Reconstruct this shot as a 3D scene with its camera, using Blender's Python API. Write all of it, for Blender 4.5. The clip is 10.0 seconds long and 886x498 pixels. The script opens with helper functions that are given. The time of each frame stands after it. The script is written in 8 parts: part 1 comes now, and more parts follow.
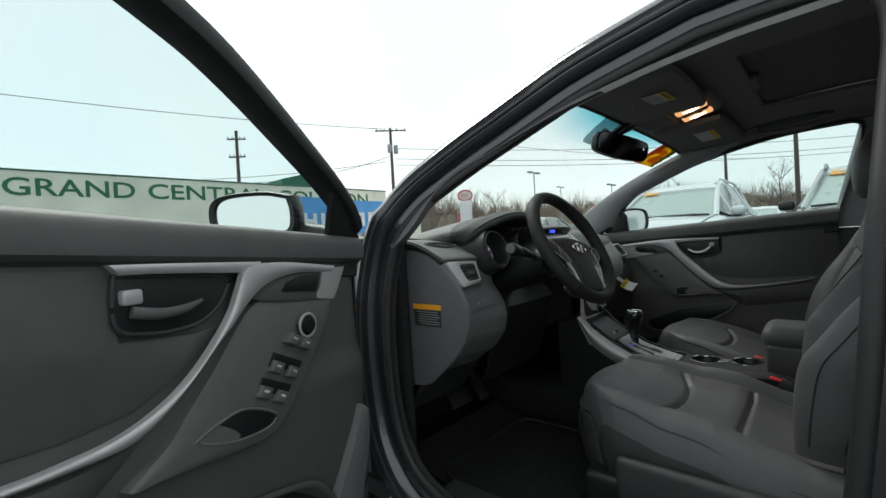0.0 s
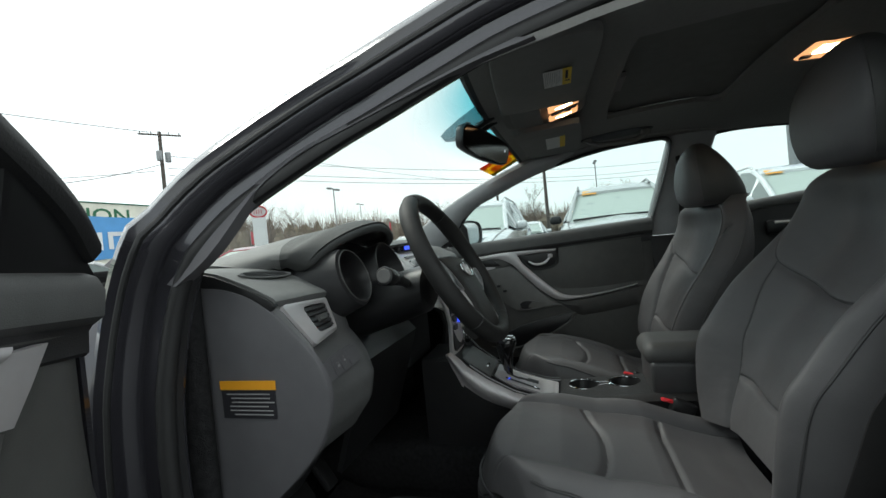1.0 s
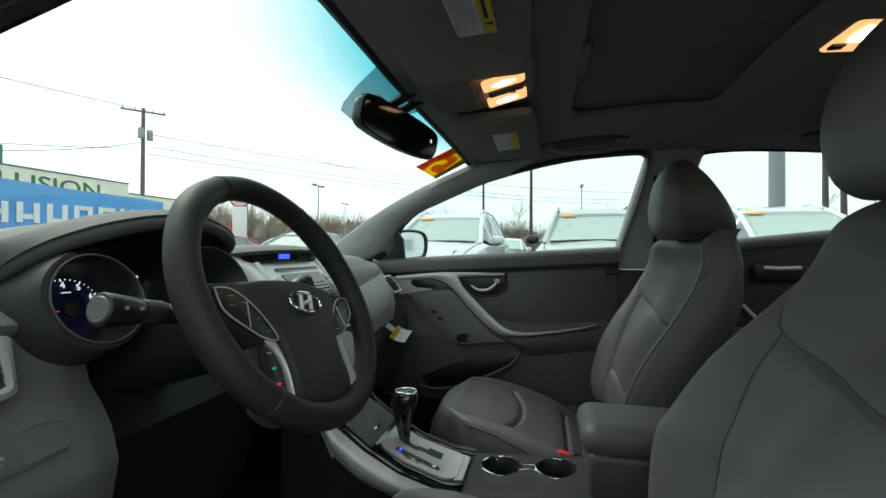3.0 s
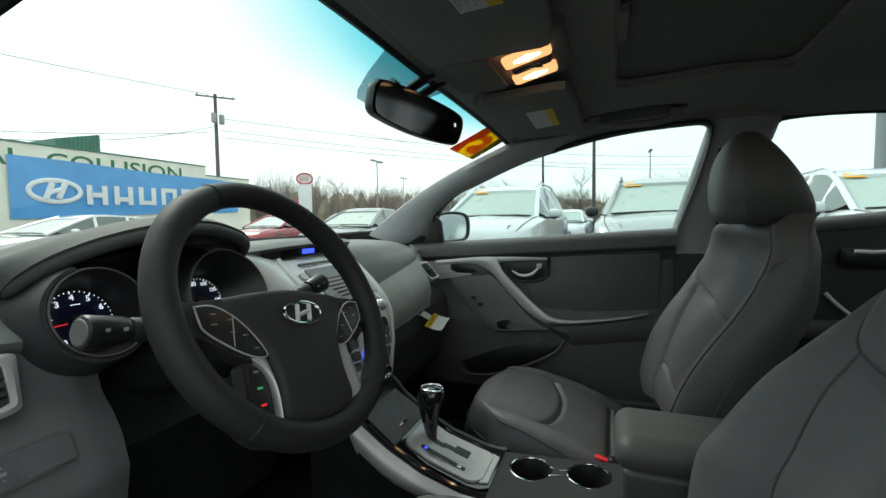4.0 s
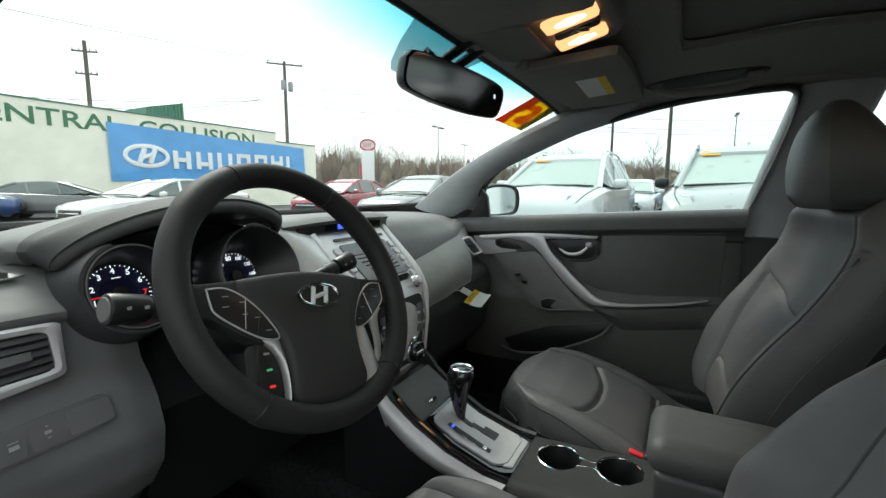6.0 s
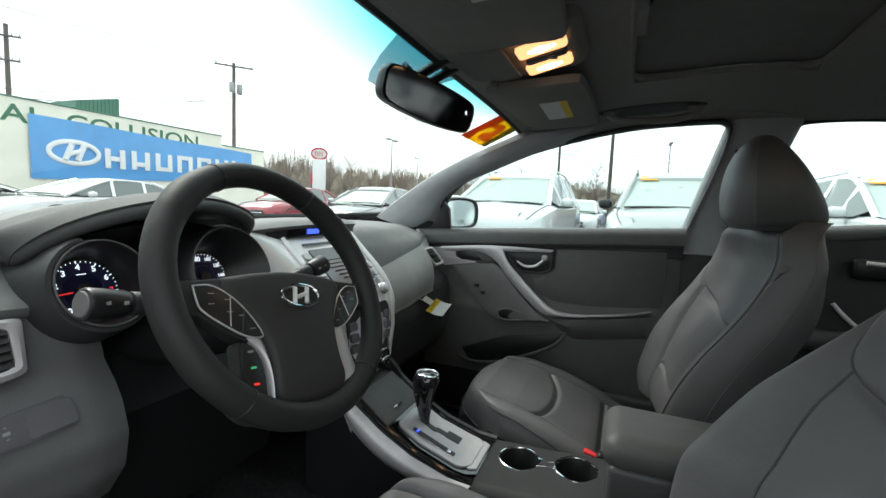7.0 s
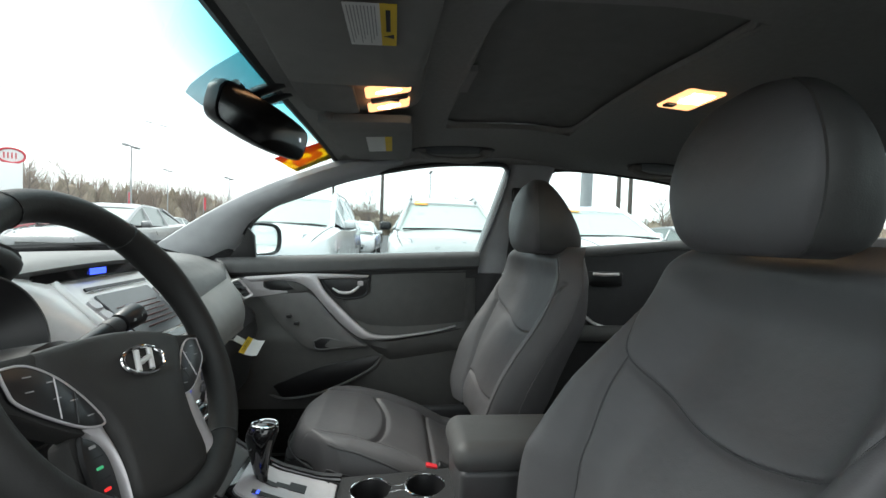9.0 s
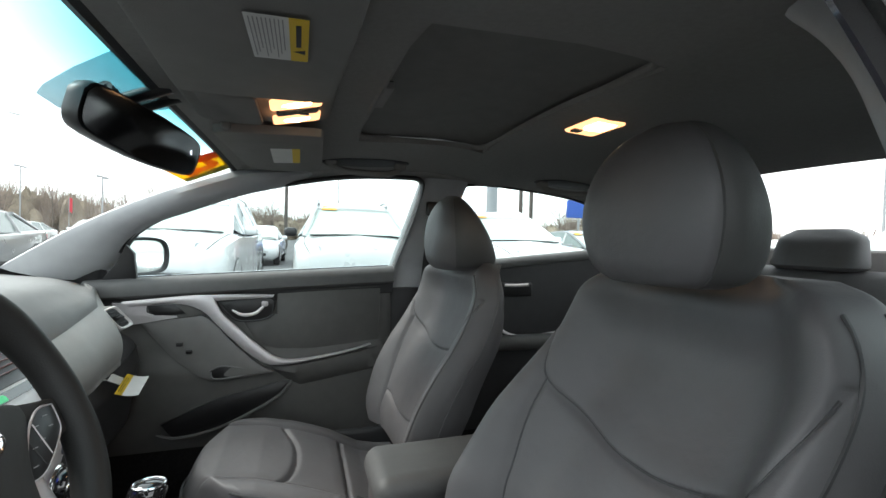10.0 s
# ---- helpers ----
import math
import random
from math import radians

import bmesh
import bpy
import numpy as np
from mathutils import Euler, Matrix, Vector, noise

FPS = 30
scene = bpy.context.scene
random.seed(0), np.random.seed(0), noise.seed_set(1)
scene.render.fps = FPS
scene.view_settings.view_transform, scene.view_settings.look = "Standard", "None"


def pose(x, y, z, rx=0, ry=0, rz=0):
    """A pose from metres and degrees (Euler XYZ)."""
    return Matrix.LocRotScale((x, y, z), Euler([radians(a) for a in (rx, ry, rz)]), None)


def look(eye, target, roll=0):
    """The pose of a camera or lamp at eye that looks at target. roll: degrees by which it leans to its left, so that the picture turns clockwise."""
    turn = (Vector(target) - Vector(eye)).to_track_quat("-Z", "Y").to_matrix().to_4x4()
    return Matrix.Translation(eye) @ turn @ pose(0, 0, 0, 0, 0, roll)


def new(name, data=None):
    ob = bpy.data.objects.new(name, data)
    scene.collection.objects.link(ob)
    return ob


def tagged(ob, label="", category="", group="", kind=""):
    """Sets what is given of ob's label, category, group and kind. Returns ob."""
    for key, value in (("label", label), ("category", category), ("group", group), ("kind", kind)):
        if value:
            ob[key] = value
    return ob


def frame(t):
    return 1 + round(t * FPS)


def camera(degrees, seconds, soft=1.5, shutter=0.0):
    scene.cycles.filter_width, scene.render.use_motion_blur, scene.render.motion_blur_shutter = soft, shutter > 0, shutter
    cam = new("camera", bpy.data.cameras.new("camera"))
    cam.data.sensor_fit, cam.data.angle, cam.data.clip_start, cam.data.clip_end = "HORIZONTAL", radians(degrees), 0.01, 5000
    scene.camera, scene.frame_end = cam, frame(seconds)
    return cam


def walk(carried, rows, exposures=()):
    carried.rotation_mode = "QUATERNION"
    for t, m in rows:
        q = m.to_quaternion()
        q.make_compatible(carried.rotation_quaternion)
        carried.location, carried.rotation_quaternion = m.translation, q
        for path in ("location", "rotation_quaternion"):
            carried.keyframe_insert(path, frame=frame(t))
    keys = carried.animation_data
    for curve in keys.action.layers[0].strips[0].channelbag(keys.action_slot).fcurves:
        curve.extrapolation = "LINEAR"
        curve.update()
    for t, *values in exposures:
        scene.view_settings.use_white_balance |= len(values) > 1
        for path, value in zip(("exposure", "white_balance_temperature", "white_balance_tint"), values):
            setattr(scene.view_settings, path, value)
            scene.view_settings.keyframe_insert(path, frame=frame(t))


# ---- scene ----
cam = camera(91.5, 10.0)
PATH = [
    (0, (-1.5670, -0.0380, 0.9160), (-0.0730, 1.2910, 0.8780), -3.50),
    (0.5, (-1.4220, 0.1590, 0.9310), (0.3270, 1.1270, 0.8650), -4.70),
    (1, (-1.2850, 0.2900, 0.9333), (0.6408, 0.8275, 0.9010), -5.50),
    (1.5, (-1.1680, 0.3228, 0.9280), (0.8139, 0.5754, 1.0182), -4.92),
    (2, (-1.0582, 0.2674, 0.9089), (0.9194, 0.5465, 1.0147), -2.78),
    (2.2, (-1.0191, 0.2415, 0.9077), (0.9564, 0.5400, 0.9990), -1.66),
    (3.3, (-0.8761, 0.1600, 0.9573), (1.0535, 0.6846, 0.9203), -0.25),
    (3.5, (-0.8604, 0.1468, 0.9645), (1.0552, 0.7190, 0.9084), -0.88),
    (4, (-0.8302, 0.1222, 0.9841), (1.0321, 0.8414, 0.8631), -0.96),
    (4.5, (-0.8088, 0.1108, 0.9976), (1.0064, 0.9263, 0.7966), -0.51),
    (5, (-0.7883, 0.0984, 1.0121), (0.9772, 0.9982, 0.7414), -0.87),
    (5.5, (-0.7773, 0.0864, 1.0122), (0.9588, 1.0386, 0.7308), -0.38),
    (5.7, (-0.7773, 0.0844, 1.0102), (0.9504, 1.0543, 0.7369), -0.25),
    (7, (-0.8257, 0.1078, 0.9968), (1.0136, 0.8668, 0.7949), 2.30),
    (7.5, (-0.8469, 0.1467, 1.0011), (1.0753, 0.6685, 0.8197), 2.14),
    (8, (-0.8581, 0.1916, 1.0060), (1.1125, 0.5013, 0.8622), 1.85),
    (8.5, (-0.8602, 0.2215, 1.0079), (1.1372, 0.2627, 0.9130), 1.81),
    (9, (-0.8564, 0.2394, 1.0136), (1.1293, 0.0105, 0.9451), 2.20),
    (9.5, (-0.8431, 0.2518, 1.0315), (1.1101, -0.1756, 0.9837), 3.09),
    (10, (-0.8189, 0.2483, 1.0505), (1.0785, -0.3829, 1.0122), 1.70),
]
EXPOSURES = [(0.0, 0.0, 6500, 2), (1.0, 0.25, 6500, 2), (2.0, 0.4, 6500, -3), (3.5, 0.4, 6500, -4), (4.5, 0.45, 6500, -4), (5.5, 0.6, 6600, 0), (7.5, 0.95, 6500, 3), (8.5, 1.1, 6500, 4), (9.0, 1.1, 6500, 5), (10.0, 1.4, 6500, 7)]
walk(cam, [(t, look(eye, target, roll)) for t, eye, target, roll in PATH], EXPOSURES)

# ---------- world, sun and sky ----------
world = bpy.data.worlds.new("overcast")
scene.world = world
world.use_nodes = True
wn, wl = world.node_tree.nodes, world.node_tree.links
wn.clear()
sky = wn.new("ShaderNodeTexSky")
sky.sky_type, sky.sun_disc = "NISHITA", False
sky.sun_elevation, sky.sun_rotation = radians(50), radians(-20)
sky_bg = wn.new("ShaderNodeBackground")
sky_bg.inputs["Strength"].default_value = 0.03
cloud_bg = wn.new("ShaderNodeBackground")
cloud_bg.inputs["Strength"].default_value = 1.05
coord = wn.new("ShaderNodeTexCoord")
cloud = wn.new("ShaderNodeTexNoise")
cloud.inputs["Scale"].default_value, cloud.inputs["Detail"].default_value = 2.2, 5
ramp = wn.new("ShaderNodeValToRGB")
ramp.color_ramp.elements[0].position, ramp.color_ramp.elements[0].color = 0.3, (0.90, 0.955, 0.99, 1)
ramp.color_ramp.elements[1].position, ramp.color_ramp.elements[1].color = 0.7, (1.0, 0.995, 0.98, 1)
add = wn.new("ShaderNodeAddShader")
wout = wn.new("ShaderNodeOutputWorld")
wl.new(coord.outputs["Generated"], cloud.inputs["Vector"])
wl.new(cloud.outputs["Fac"], ramp.inputs["Fac"])
wl.new(ramp.outputs["Color"], cloud_bg.inputs["Color"])
wl.new(sky.outputs["Color"], sky_bg.inputs["Color"])
wl.new(sky_bg.outputs[0], add.inputs[0])
wl.new(cloud_bg.outputs[0], add.inputs[1])
wl.new(add.outputs[0], wout.inputs["Surface"])

sun = new("sun", bpy.data.lights.new("sun", "SUN"))
sun.data.energy, sun.data.angle, sun.data.color = 2.1, radians(25), (1.0, 0.97, 0.92)
sun.matrix_world = look((10, 27, 34), (0, 0, 0))


# ---------- materials ----------
def material(name, color, rough=0.6, metal=0.0, vary=0.12, scale=30.0, bump=0.0, bump_scale=400.0, coat=0.0, spec=0.5, stain=0.0, stain_scale=4.0, random_tint=0.0):
    m = bpy.data.materials.new(name)
    m.use_nodes = True
    n, l = m.node_tree.nodes, m.node_tree.links
    b = n["Principled BSDF"]
    b.inputs["Roughness"].default_value, b.inputs["Metallic"].default_value = rough, metal
    b.inputs["Coat Weight"].default_value, b.inputs["Specular IOR Level"].default_value = coat, spec
    b.inputs["Coat Roughness"].default_value = 0.05
    tc = n.new("ShaderNodeTexCoord")
    t1 = n.new("ShaderNodeTexNoise")
    t1.inputs["Scale"].default_value, t1.inputs["Detail"].default_value = scale, 6
    l.new(tc.outputs["Object"], t1.inputs["Vector"])
    t2 = n.new("ShaderNodeTexNoise")
    t2.inputs["Scale"].default_value, t2.inputs["Detail"].default_value = stain_scale, 4
    l.new(tc.outputs["Object"], t2.inputs["Vector"])
    mr = n.new("ShaderNodeMapRange")
    mr.inputs["From Min"].default_value, mr.inputs["From Max"].default_value = 0.25, 0.75
    mr.inputs["To Min"].default_value, mr.inputs["To Max"].default_value = 1 - vary, 1 + vary
    l.new(t1.outputs["Fac"], mr.inputs["Value"])
    mr2 = n.new("ShaderNodeMapRange")
    mr2.inputs["From Min"].default_value, mr2.inputs["From Max"].default_value = 0.3, 0.7
    mr2.inputs["To Min"].default_value, mr2.inputs["To Max"].default_value = 1 - max(stain, vary * 0.5), 1 + max(stain, vary * 0.5)
    l.new(t2.outputs["Fac"], mr2.inputs["Value"])
    mul = n.new("ShaderNodeMath")
    mul.operation = "MULTIPLY"
    l.new(mr.outputs[0], mul.inputs[0])
    l.new(mr2.outputs[0], mul.inputs[1])
    last = mul.outputs[0]
    if random_tint:
        oi = n.new("ShaderNodeObjectInfo")
        mr3 = n.new("ShaderNodeMapRange")
        mr3.inputs["To Min"].default_value, mr3.inputs["To Max"].default_value = 1 - random_tint, 1 + random_tint
        l.new(oi.outputs["Random"], mr3.inputs["Value"])
        mul2 = n.new("ShaderNodeMath")
        mul2.operation = "MULTIPLY"
        l.new(last, mul2.inputs[0])
        l.new(mr3.outputs[0], mul2.inputs[1])
        last = mul2.outputs[0]
    vm = n.new("ShaderNodeVectorMath")
    vm.operation = "SCALE"
    vm.inputs[0].default_value = color[:3]
    l.new(last, vm.inputs["Scale"])
    l.new(vm.outputs[0], b.inputs["Base Color"])
    rr = n.new("ShaderNodeMapRange")
    rr.inputs["To Min"].default_value, rr.inputs["To Max"].default_value = max(rough - 0.08, 0.02), min(rough + 0.08, 1)
    l.new(t2.outputs["Fac"], rr.inputs["Value"])
    l.new(rr.outputs[0], b.inputs["Roughness"])
    if bump:
        t3 = n.new("ShaderNodeTexNoise")
        t3.inputs["Scale"].default_value, t3.inputs["Detail"].default_value = bump_scale, 3
        l.new(tc.outputs["Object"], t3.inputs["Vector"])
        bp = n.new("ShaderNodeBump")
        bp.inputs["Strength"].default_value, bp.inputs["Distance"].default_value = bump, 0.002
        l.new(t3.outputs["Fac"], bp.inputs["Height"])
        l.new(bp.outputs[0], b.inputs["Normal"])
    return m


def leather_material(name, color, rough, spec=0.5):
    m = material(name, color, rough, spec=spec, vary=0.08, scale=14, stain=0.07, stain_scale=5)
    n, l = m.node_tree.nodes, m.node_tree.links
    b = n["Principled BSDF"]
    tc = n.new("ShaderNodeTexCoord")
    v = n.new("ShaderNodeTexVoronoi")
    v.inputs["Scale"].default_value = 520
    l.new(tc.outputs["Object"], v.inputs["Vector"])
    w = n.new("ShaderNodeTexNoise")
    w.inputs["Scale"].default_value, w.inputs["Detail"].default_value = 16, 3
    l.new(tc.outputs["Object"], w.inputs["Vector"])
    b1, b2 = n.new("ShaderNodeBump"), n.new("ShaderNodeBump")
    b1.inputs["Strength"].default_value, b1.inputs["Distance"].default_value = 0.12, 0.001
    b2.inputs["Strength"].default_value, b2.inputs["Distance"].default_value = 0.22, 0.012
    l.new(v.outputs["Distance"], b1.inputs["Height"])
    l.new(w.outputs["Fac"], b2.inputs["Height"])
    l.new(b2.outputs[0], b1.inputs["Normal"])
    l.new(b1.outputs[0], b.inputs["Normal"])
    return m


def glow_material(name, color, strength):
    m = bpy.data.materials.new(name)
    m.use_nodes = True
    n, l = m.node_tree.nodes, m.node_tree.links
    b = n["Principled BSDF"]
    b.inputs["Base Color"].default_value = (*color, 1)
    b.inputs["Emission Color"].default_value = (*color, 1)
    b.inputs["Emission Strength"].default_value = strength
    b.inputs["Roughness"].default_value = 0.4
    return m


def glass_material(name, tint, gloss=1.0, band=None, rough=0.0):
    """Thin tinted pane: clear transmission and a sharp reflection. band: z from which a blue shade band grows, and its height."""
    m = bpy.data.materials.new(name)
    m.use_nodes = True
    n, l = m.node_tree.nodes, m.node_tree.links
    n.clear()
    out = n.new("ShaderNodeOutputMaterial")
    tr = n.new("ShaderNodeBsdfTransparent")
    tr.inputs["Color"].default_value = (*tint, 1)
    gl = n.new("ShaderNodeBsdfGlossy")
    gl.inputs["Roughness"].default_value = rough
    gl.inputs["Color"].default_value = (gloss, gloss, gloss, 1)
    fr = n.new("ShaderNodeLayerWeight")
    fr.inputs["Blend"].default_value = 0.5
    pw_ = n.new("ShaderNodeMath")
    pw_.operation = "POWER"
    pw_.inputs[1].default_value = 4.0
    l.new(fr.outputs["Facing"], pw_.inputs[0])
    ma = n.new("ShaderNodeMath")
    ma.operation = "MULTIPLY_ADD"
    ma.inputs[1].default_value, ma.inputs[2].default_value = 0.55, 0.035
    l.new(pw_.outputs[0], ma.inputs[0])
    mix = n.new("ShaderNodeMixShader")
    l.new(ma.outputs[0], mix.inputs[0])
    l.new(tr.outputs[0], mix.inputs[1])
    l.new(gl.outputs[0], mix.inputs[2])
    l.new(mix.outputs[0], out.inputs["Surface"])
    if band:
        tc = n.new("ShaderNodeTexCoord")
        sp = n.new("ShaderNodeSeparateXYZ")
        l.new(tc.outputs["Object"], sp.inputs[0])
        mr = n.new("ShaderNodeMapRange")
        mr.interpolation_type = "SMOOTHSTEP"
        mr.inputs["From Min"].default_value, mr.inputs["From Max"].default_value = band
        l.new(sp.outputs["Z"], mr.inputs["Value"])
        mc = n.new("ShaderNodeMix")
        mc.data_type = "RGBA"
        mc.inputs[6].default_value = (*tint, 1)
        mc.inputs[7].default_value = (0.03, 0.47, 0.56, 1)
        l.new(mr.outputs[0], mc.inputs[0])
        l.new(mc.outputs[2], tr.inputs["Color"])
    return m


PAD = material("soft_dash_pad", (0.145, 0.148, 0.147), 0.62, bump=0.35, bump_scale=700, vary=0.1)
# Pad skin again, darkened for the shade on the hood's front.
PAD_SHADED = material("shaded_pad_skin", (0.062, 0.064, 0.064), 0.66, bump=0.35, bump_scale=700, vary=0.1, spec=0.35)
GRIP = material("grip_panel_plastic", (0.115, 0.113, 0.110), 0.5, bump=0.3, bump_scale=800, vary=0.07)
# Dim and lit copies of one plastic, with the light in the colour.
FASCIA = material("dim_grey_fascia", (0.126, 0.126, 0.128), 0.5, bump=0.3, bump_scale=800, vary=0.07)
FASCIA_LIT = material("lit_grey_fascia", (0.265, 0.262, 0.252), 0.5, bump=0.3, bump_scale=800, vary=0.07)
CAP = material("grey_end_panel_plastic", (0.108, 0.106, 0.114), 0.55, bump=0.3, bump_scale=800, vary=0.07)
DOORGREY = material("grey_door_plastic", (0.080, 0.079, 0.077), 0.55, bump=0.3, bump_scale=800, vary=0.08)
DOORCLOTH = material("door_insert_vinyl", (0.080, 0.079, 0.077), 0.6, bump=0.35, bump_scale=500, vary=0.08)
BELTPAD = material("grey_belt_pad", (0.09, 0.091, 0.091), 0.55, bump=0.3, bump_scale=700, vary=0.1)
DARK = material("dark_trim_plastic", (0.028, 0.028, 0.03), 0.5, bump=0.25, bump_scale=700, vary=0.12)
DECK = material("console_deck_plastic", (0.020, 0.020, 0.021), 0.62, bump=0.3, bump_scale=700, vary=0.12, spec=0.3)
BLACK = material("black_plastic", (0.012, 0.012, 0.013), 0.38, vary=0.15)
GLOSSBLACK = material("gloss_black_plastic", (0.008, 0.008, 0.009), 0.08, vary=0.05, coat=0.6)
RUBBER = material("rubber_seal", (0.014, 0.014, 0.015), 0.55, vary=0.2, bump=0.2, bump_scale=300)
SILVER = material("silver_painted_trim", (0.74, 0.725, 0.72), 0.34, metal=0.2, vary=0.05, scale=60, bump=0.05)
SATIN = material("satin_silver_console", (0.49, 0.47, 0.48), 0.38, metal=0.35, vary=0.05, scale=60)
CHROME = material("chrome", (0.75, 0.75, 0.76), 0.08, metal=1.0, vary=0.03)
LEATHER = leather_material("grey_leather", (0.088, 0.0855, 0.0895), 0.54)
# Seat leather darkened for the shade on the driver backrest's sides.
LEATHER_SHADED = leather_material("shaded_leather", (0.033, 0.0325, 0.033), 0.52)
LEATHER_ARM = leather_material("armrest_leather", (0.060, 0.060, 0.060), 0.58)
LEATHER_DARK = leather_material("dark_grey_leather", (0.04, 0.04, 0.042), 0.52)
WHEELSKIN = leather_material("steering_wheel_leather", (0.019, 0.0187, 0.0186), 0.6, 0.3)
HUB = material("hub_cover_plastic", (0.030, 0.0291, 0.0284), 0.58, vary=0.08, bump=0.3, bump_scale=900, spec=0.28)
HEADLINER = material("headliner_fabric", (0.275, 0.272, 0.264), 0.95, bump=0.5, bump_scale=900, vary=0.06, scale=120, spec=0.1)
SHADE = material("sunroof_shade_fabric", (0.20, 0.20, 0.194), 0.95, bump=0.5, bump_scale=900, vary=0.06, spec=0.1)
VISOR = material("visor_vinyl", (0.225, 0.222, 0.215), 0.85, bump=0.3, bump_scale=600, vary=0.05, spec=0.2)
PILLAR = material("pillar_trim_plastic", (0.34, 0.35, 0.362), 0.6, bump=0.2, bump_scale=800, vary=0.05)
CARPET = material("black_carpet", (0.019, 0.019, 0.020), 0.98, bump=0.9, bump_scale=350, vary=0.35, scale=90, spec=0.05)
PAINT = material("dark_grey_car_paint", (0.044, 0.043, 0.052), 0.24, metal=0.55, vary=0.04, scale=300, coat=1.0)
PAPER = material("white_label_paper", (0.72, 0.72, 0.70), 0.7, vary=0.05)
LABELYELLOW = material("yellow_label", (0.80, 0.55, 0.03), 0.6, vary=0.06)
LABELORANGE = material("orange_label", (0.85, 0.38, 0.02), 0.55, vary=0.06)
INK = material("dark_print", (0.02, 0.02, 0.025), 0.6, vary=0.1)
INKGREY = material("grey_print", (0.30, 0.30, 0.30), 0.6, vary=0.1)
SIGNDIM = material("dim_display_print", (0.16, 0.20, 0.24), 0.3, vary=0.1)
RADIOFACE = material("smoky_radio_screen", (0.11, 0.115, 0.12), 0.16, vary=0.06)
FACELINE = material("dull_red_print", (0.16, 0.075, 0.07), 0.4, vary=0.1)
RED = material("red_buckle_plastic", (0.62, 0.02, 0.03), 0.4, vary=0.06)
WEB = material("belt_webbing", (0.03, 0.03, 0.032), 0.8, bump=0.6, bump_scale=900, vary=0.15)
LENS_ON = glow_material("lit_lamp_lens", (1.0, 0.46, 0.20), 0.95)
BULB = glow_material("lamp_bulb_glow", (1.0, 0.74, 0.45), 9.0)
BLUELIT = glow_material("blue_backlight", (0.05, 0.10, 1.0), 1.0)
WHITELIT = glow_material("white_backlight", (0.85, 0.9, 1.0), 0.6)
REDLIT = glow_material("red_backlight", (0.8, 0.03, 0.03), 0.45)
GREENLIT = glow_material("green_backlight", (0.08, 0.5, 0.22), 0.15)
BLUEDIAL = glow_material("dial_blue", (0.006, 0.008, 0.05), 0.03)
WINDSHIELD = glass_material("windshield_glass", (0.92, 0.965, 0.955), 0.8, band=(1.222, 1.298))
GLASS = glass_material("door_glass", (0.86, 0.915, 0.915), 0.8)
CLEAR = glass_material("clear_glass", (0.92, 0.95, 0.95), 0.8)
FROST = glass_material("frosted_cover", (0.55, 0.62, 0.64), 0.6, rough=0.3)
MIRROR = material("mirror_glass", (0.86, 0.88, 0.90), 0.015, metal=1.0, vary=0.0)
DIMMIRROR = material("dimming_mirror_glass", (0.10, 0.10, 0.104), 0.04, metal=1.0, vary=0.0)
ASPHALT = material("wet_asphalt", (0.055, 0.056, 0.058), 0.75, bump=0.8, bump_scale=60, vary=0.3, scale=8, stain=0.35, stain_scale=0.15)


def film_material(name, color):
    """Thin coloured sticker film that daylight shines through."""
    m = material(name, color, 0.5, vary=0.12, scale=60)
    n, l = m.node_tree.nodes, m.node_tree.links
    tl = n.new("ShaderNodeBsdfTransparent")
    tl.inputs["Color"].default_value = (*color, 1)
    mx = n.new("ShaderNodeMixShader")
    mx.inputs[0].default_value = 0.72
    l.new(n["Principled BSDF"].outputs[0], mx.inputs[1])
    l.new(tl.outputs[0], mx.inputs[2])
    l.new(mx.outputs[0], n["Material Output"].inputs["Surface"])
    return m


FILMRED = film_material("red_translucent_film", (0.75, 0.10, 0.15))
FILMYELLOW = film_material("yellow_translucent_film", (0.92, 0.66, 0.05))
FILMORANGE = film_material("orange_translucent_film", (0.85, 0.42, 0.4))
FILMGREEN = film_material("green_translucent_film", (0.22, 0.30, 0.15))


# ---------- mesh helpers ----------
def spl(pts, n):
    """n points along a smooth curve through pts."""
    p = [np.array(q, float) for q in pts]
    d = [0.0]
    for a, b in zip(p, p[1:]):
        d.append(d[-1] + max(np.linalg.norm(b - a) ** 0.5, 1e-6))
    p = [2 * p[0] - p[1]] + p + [2 * p[-1] - p[-2]]
    d = [d[0] - (d[1] - d[0])] + d + [d[-1] + (d[-1] - d[-2])]
    out = []
    for s in np.linspace(d[1], d[-2], n):
        i = min(max(int(np.searchsorted(d, s, side="right")) - 1, 1), len(p) - 3)
        t0, t1, t2, t3 = d[i - 1], d[i], d[i + 1], d[i + 2]
        m1 = ((p[i + 1] - p[i - 1]) / (t2 - t0)) * (t2 - t1)
        m2 = ((p[i + 2] - p[i]) / (t3 - t1)) * (t2 - t1)
        u = (s - t1) / (t2 - t1)
        out.append((2 * u ** 3 - 3 * u ** 2 + 1) * p[i] + (u ** 3 - 2 * u ** 2 + u) * m1 + (-2 * u ** 3 + 3 * u ** 2) * p[i + 1] + (u ** 3 - u ** 2) * m2)
    return out


def lin(x, xs, ys):
    return float(np.interp(x, xs, ys))


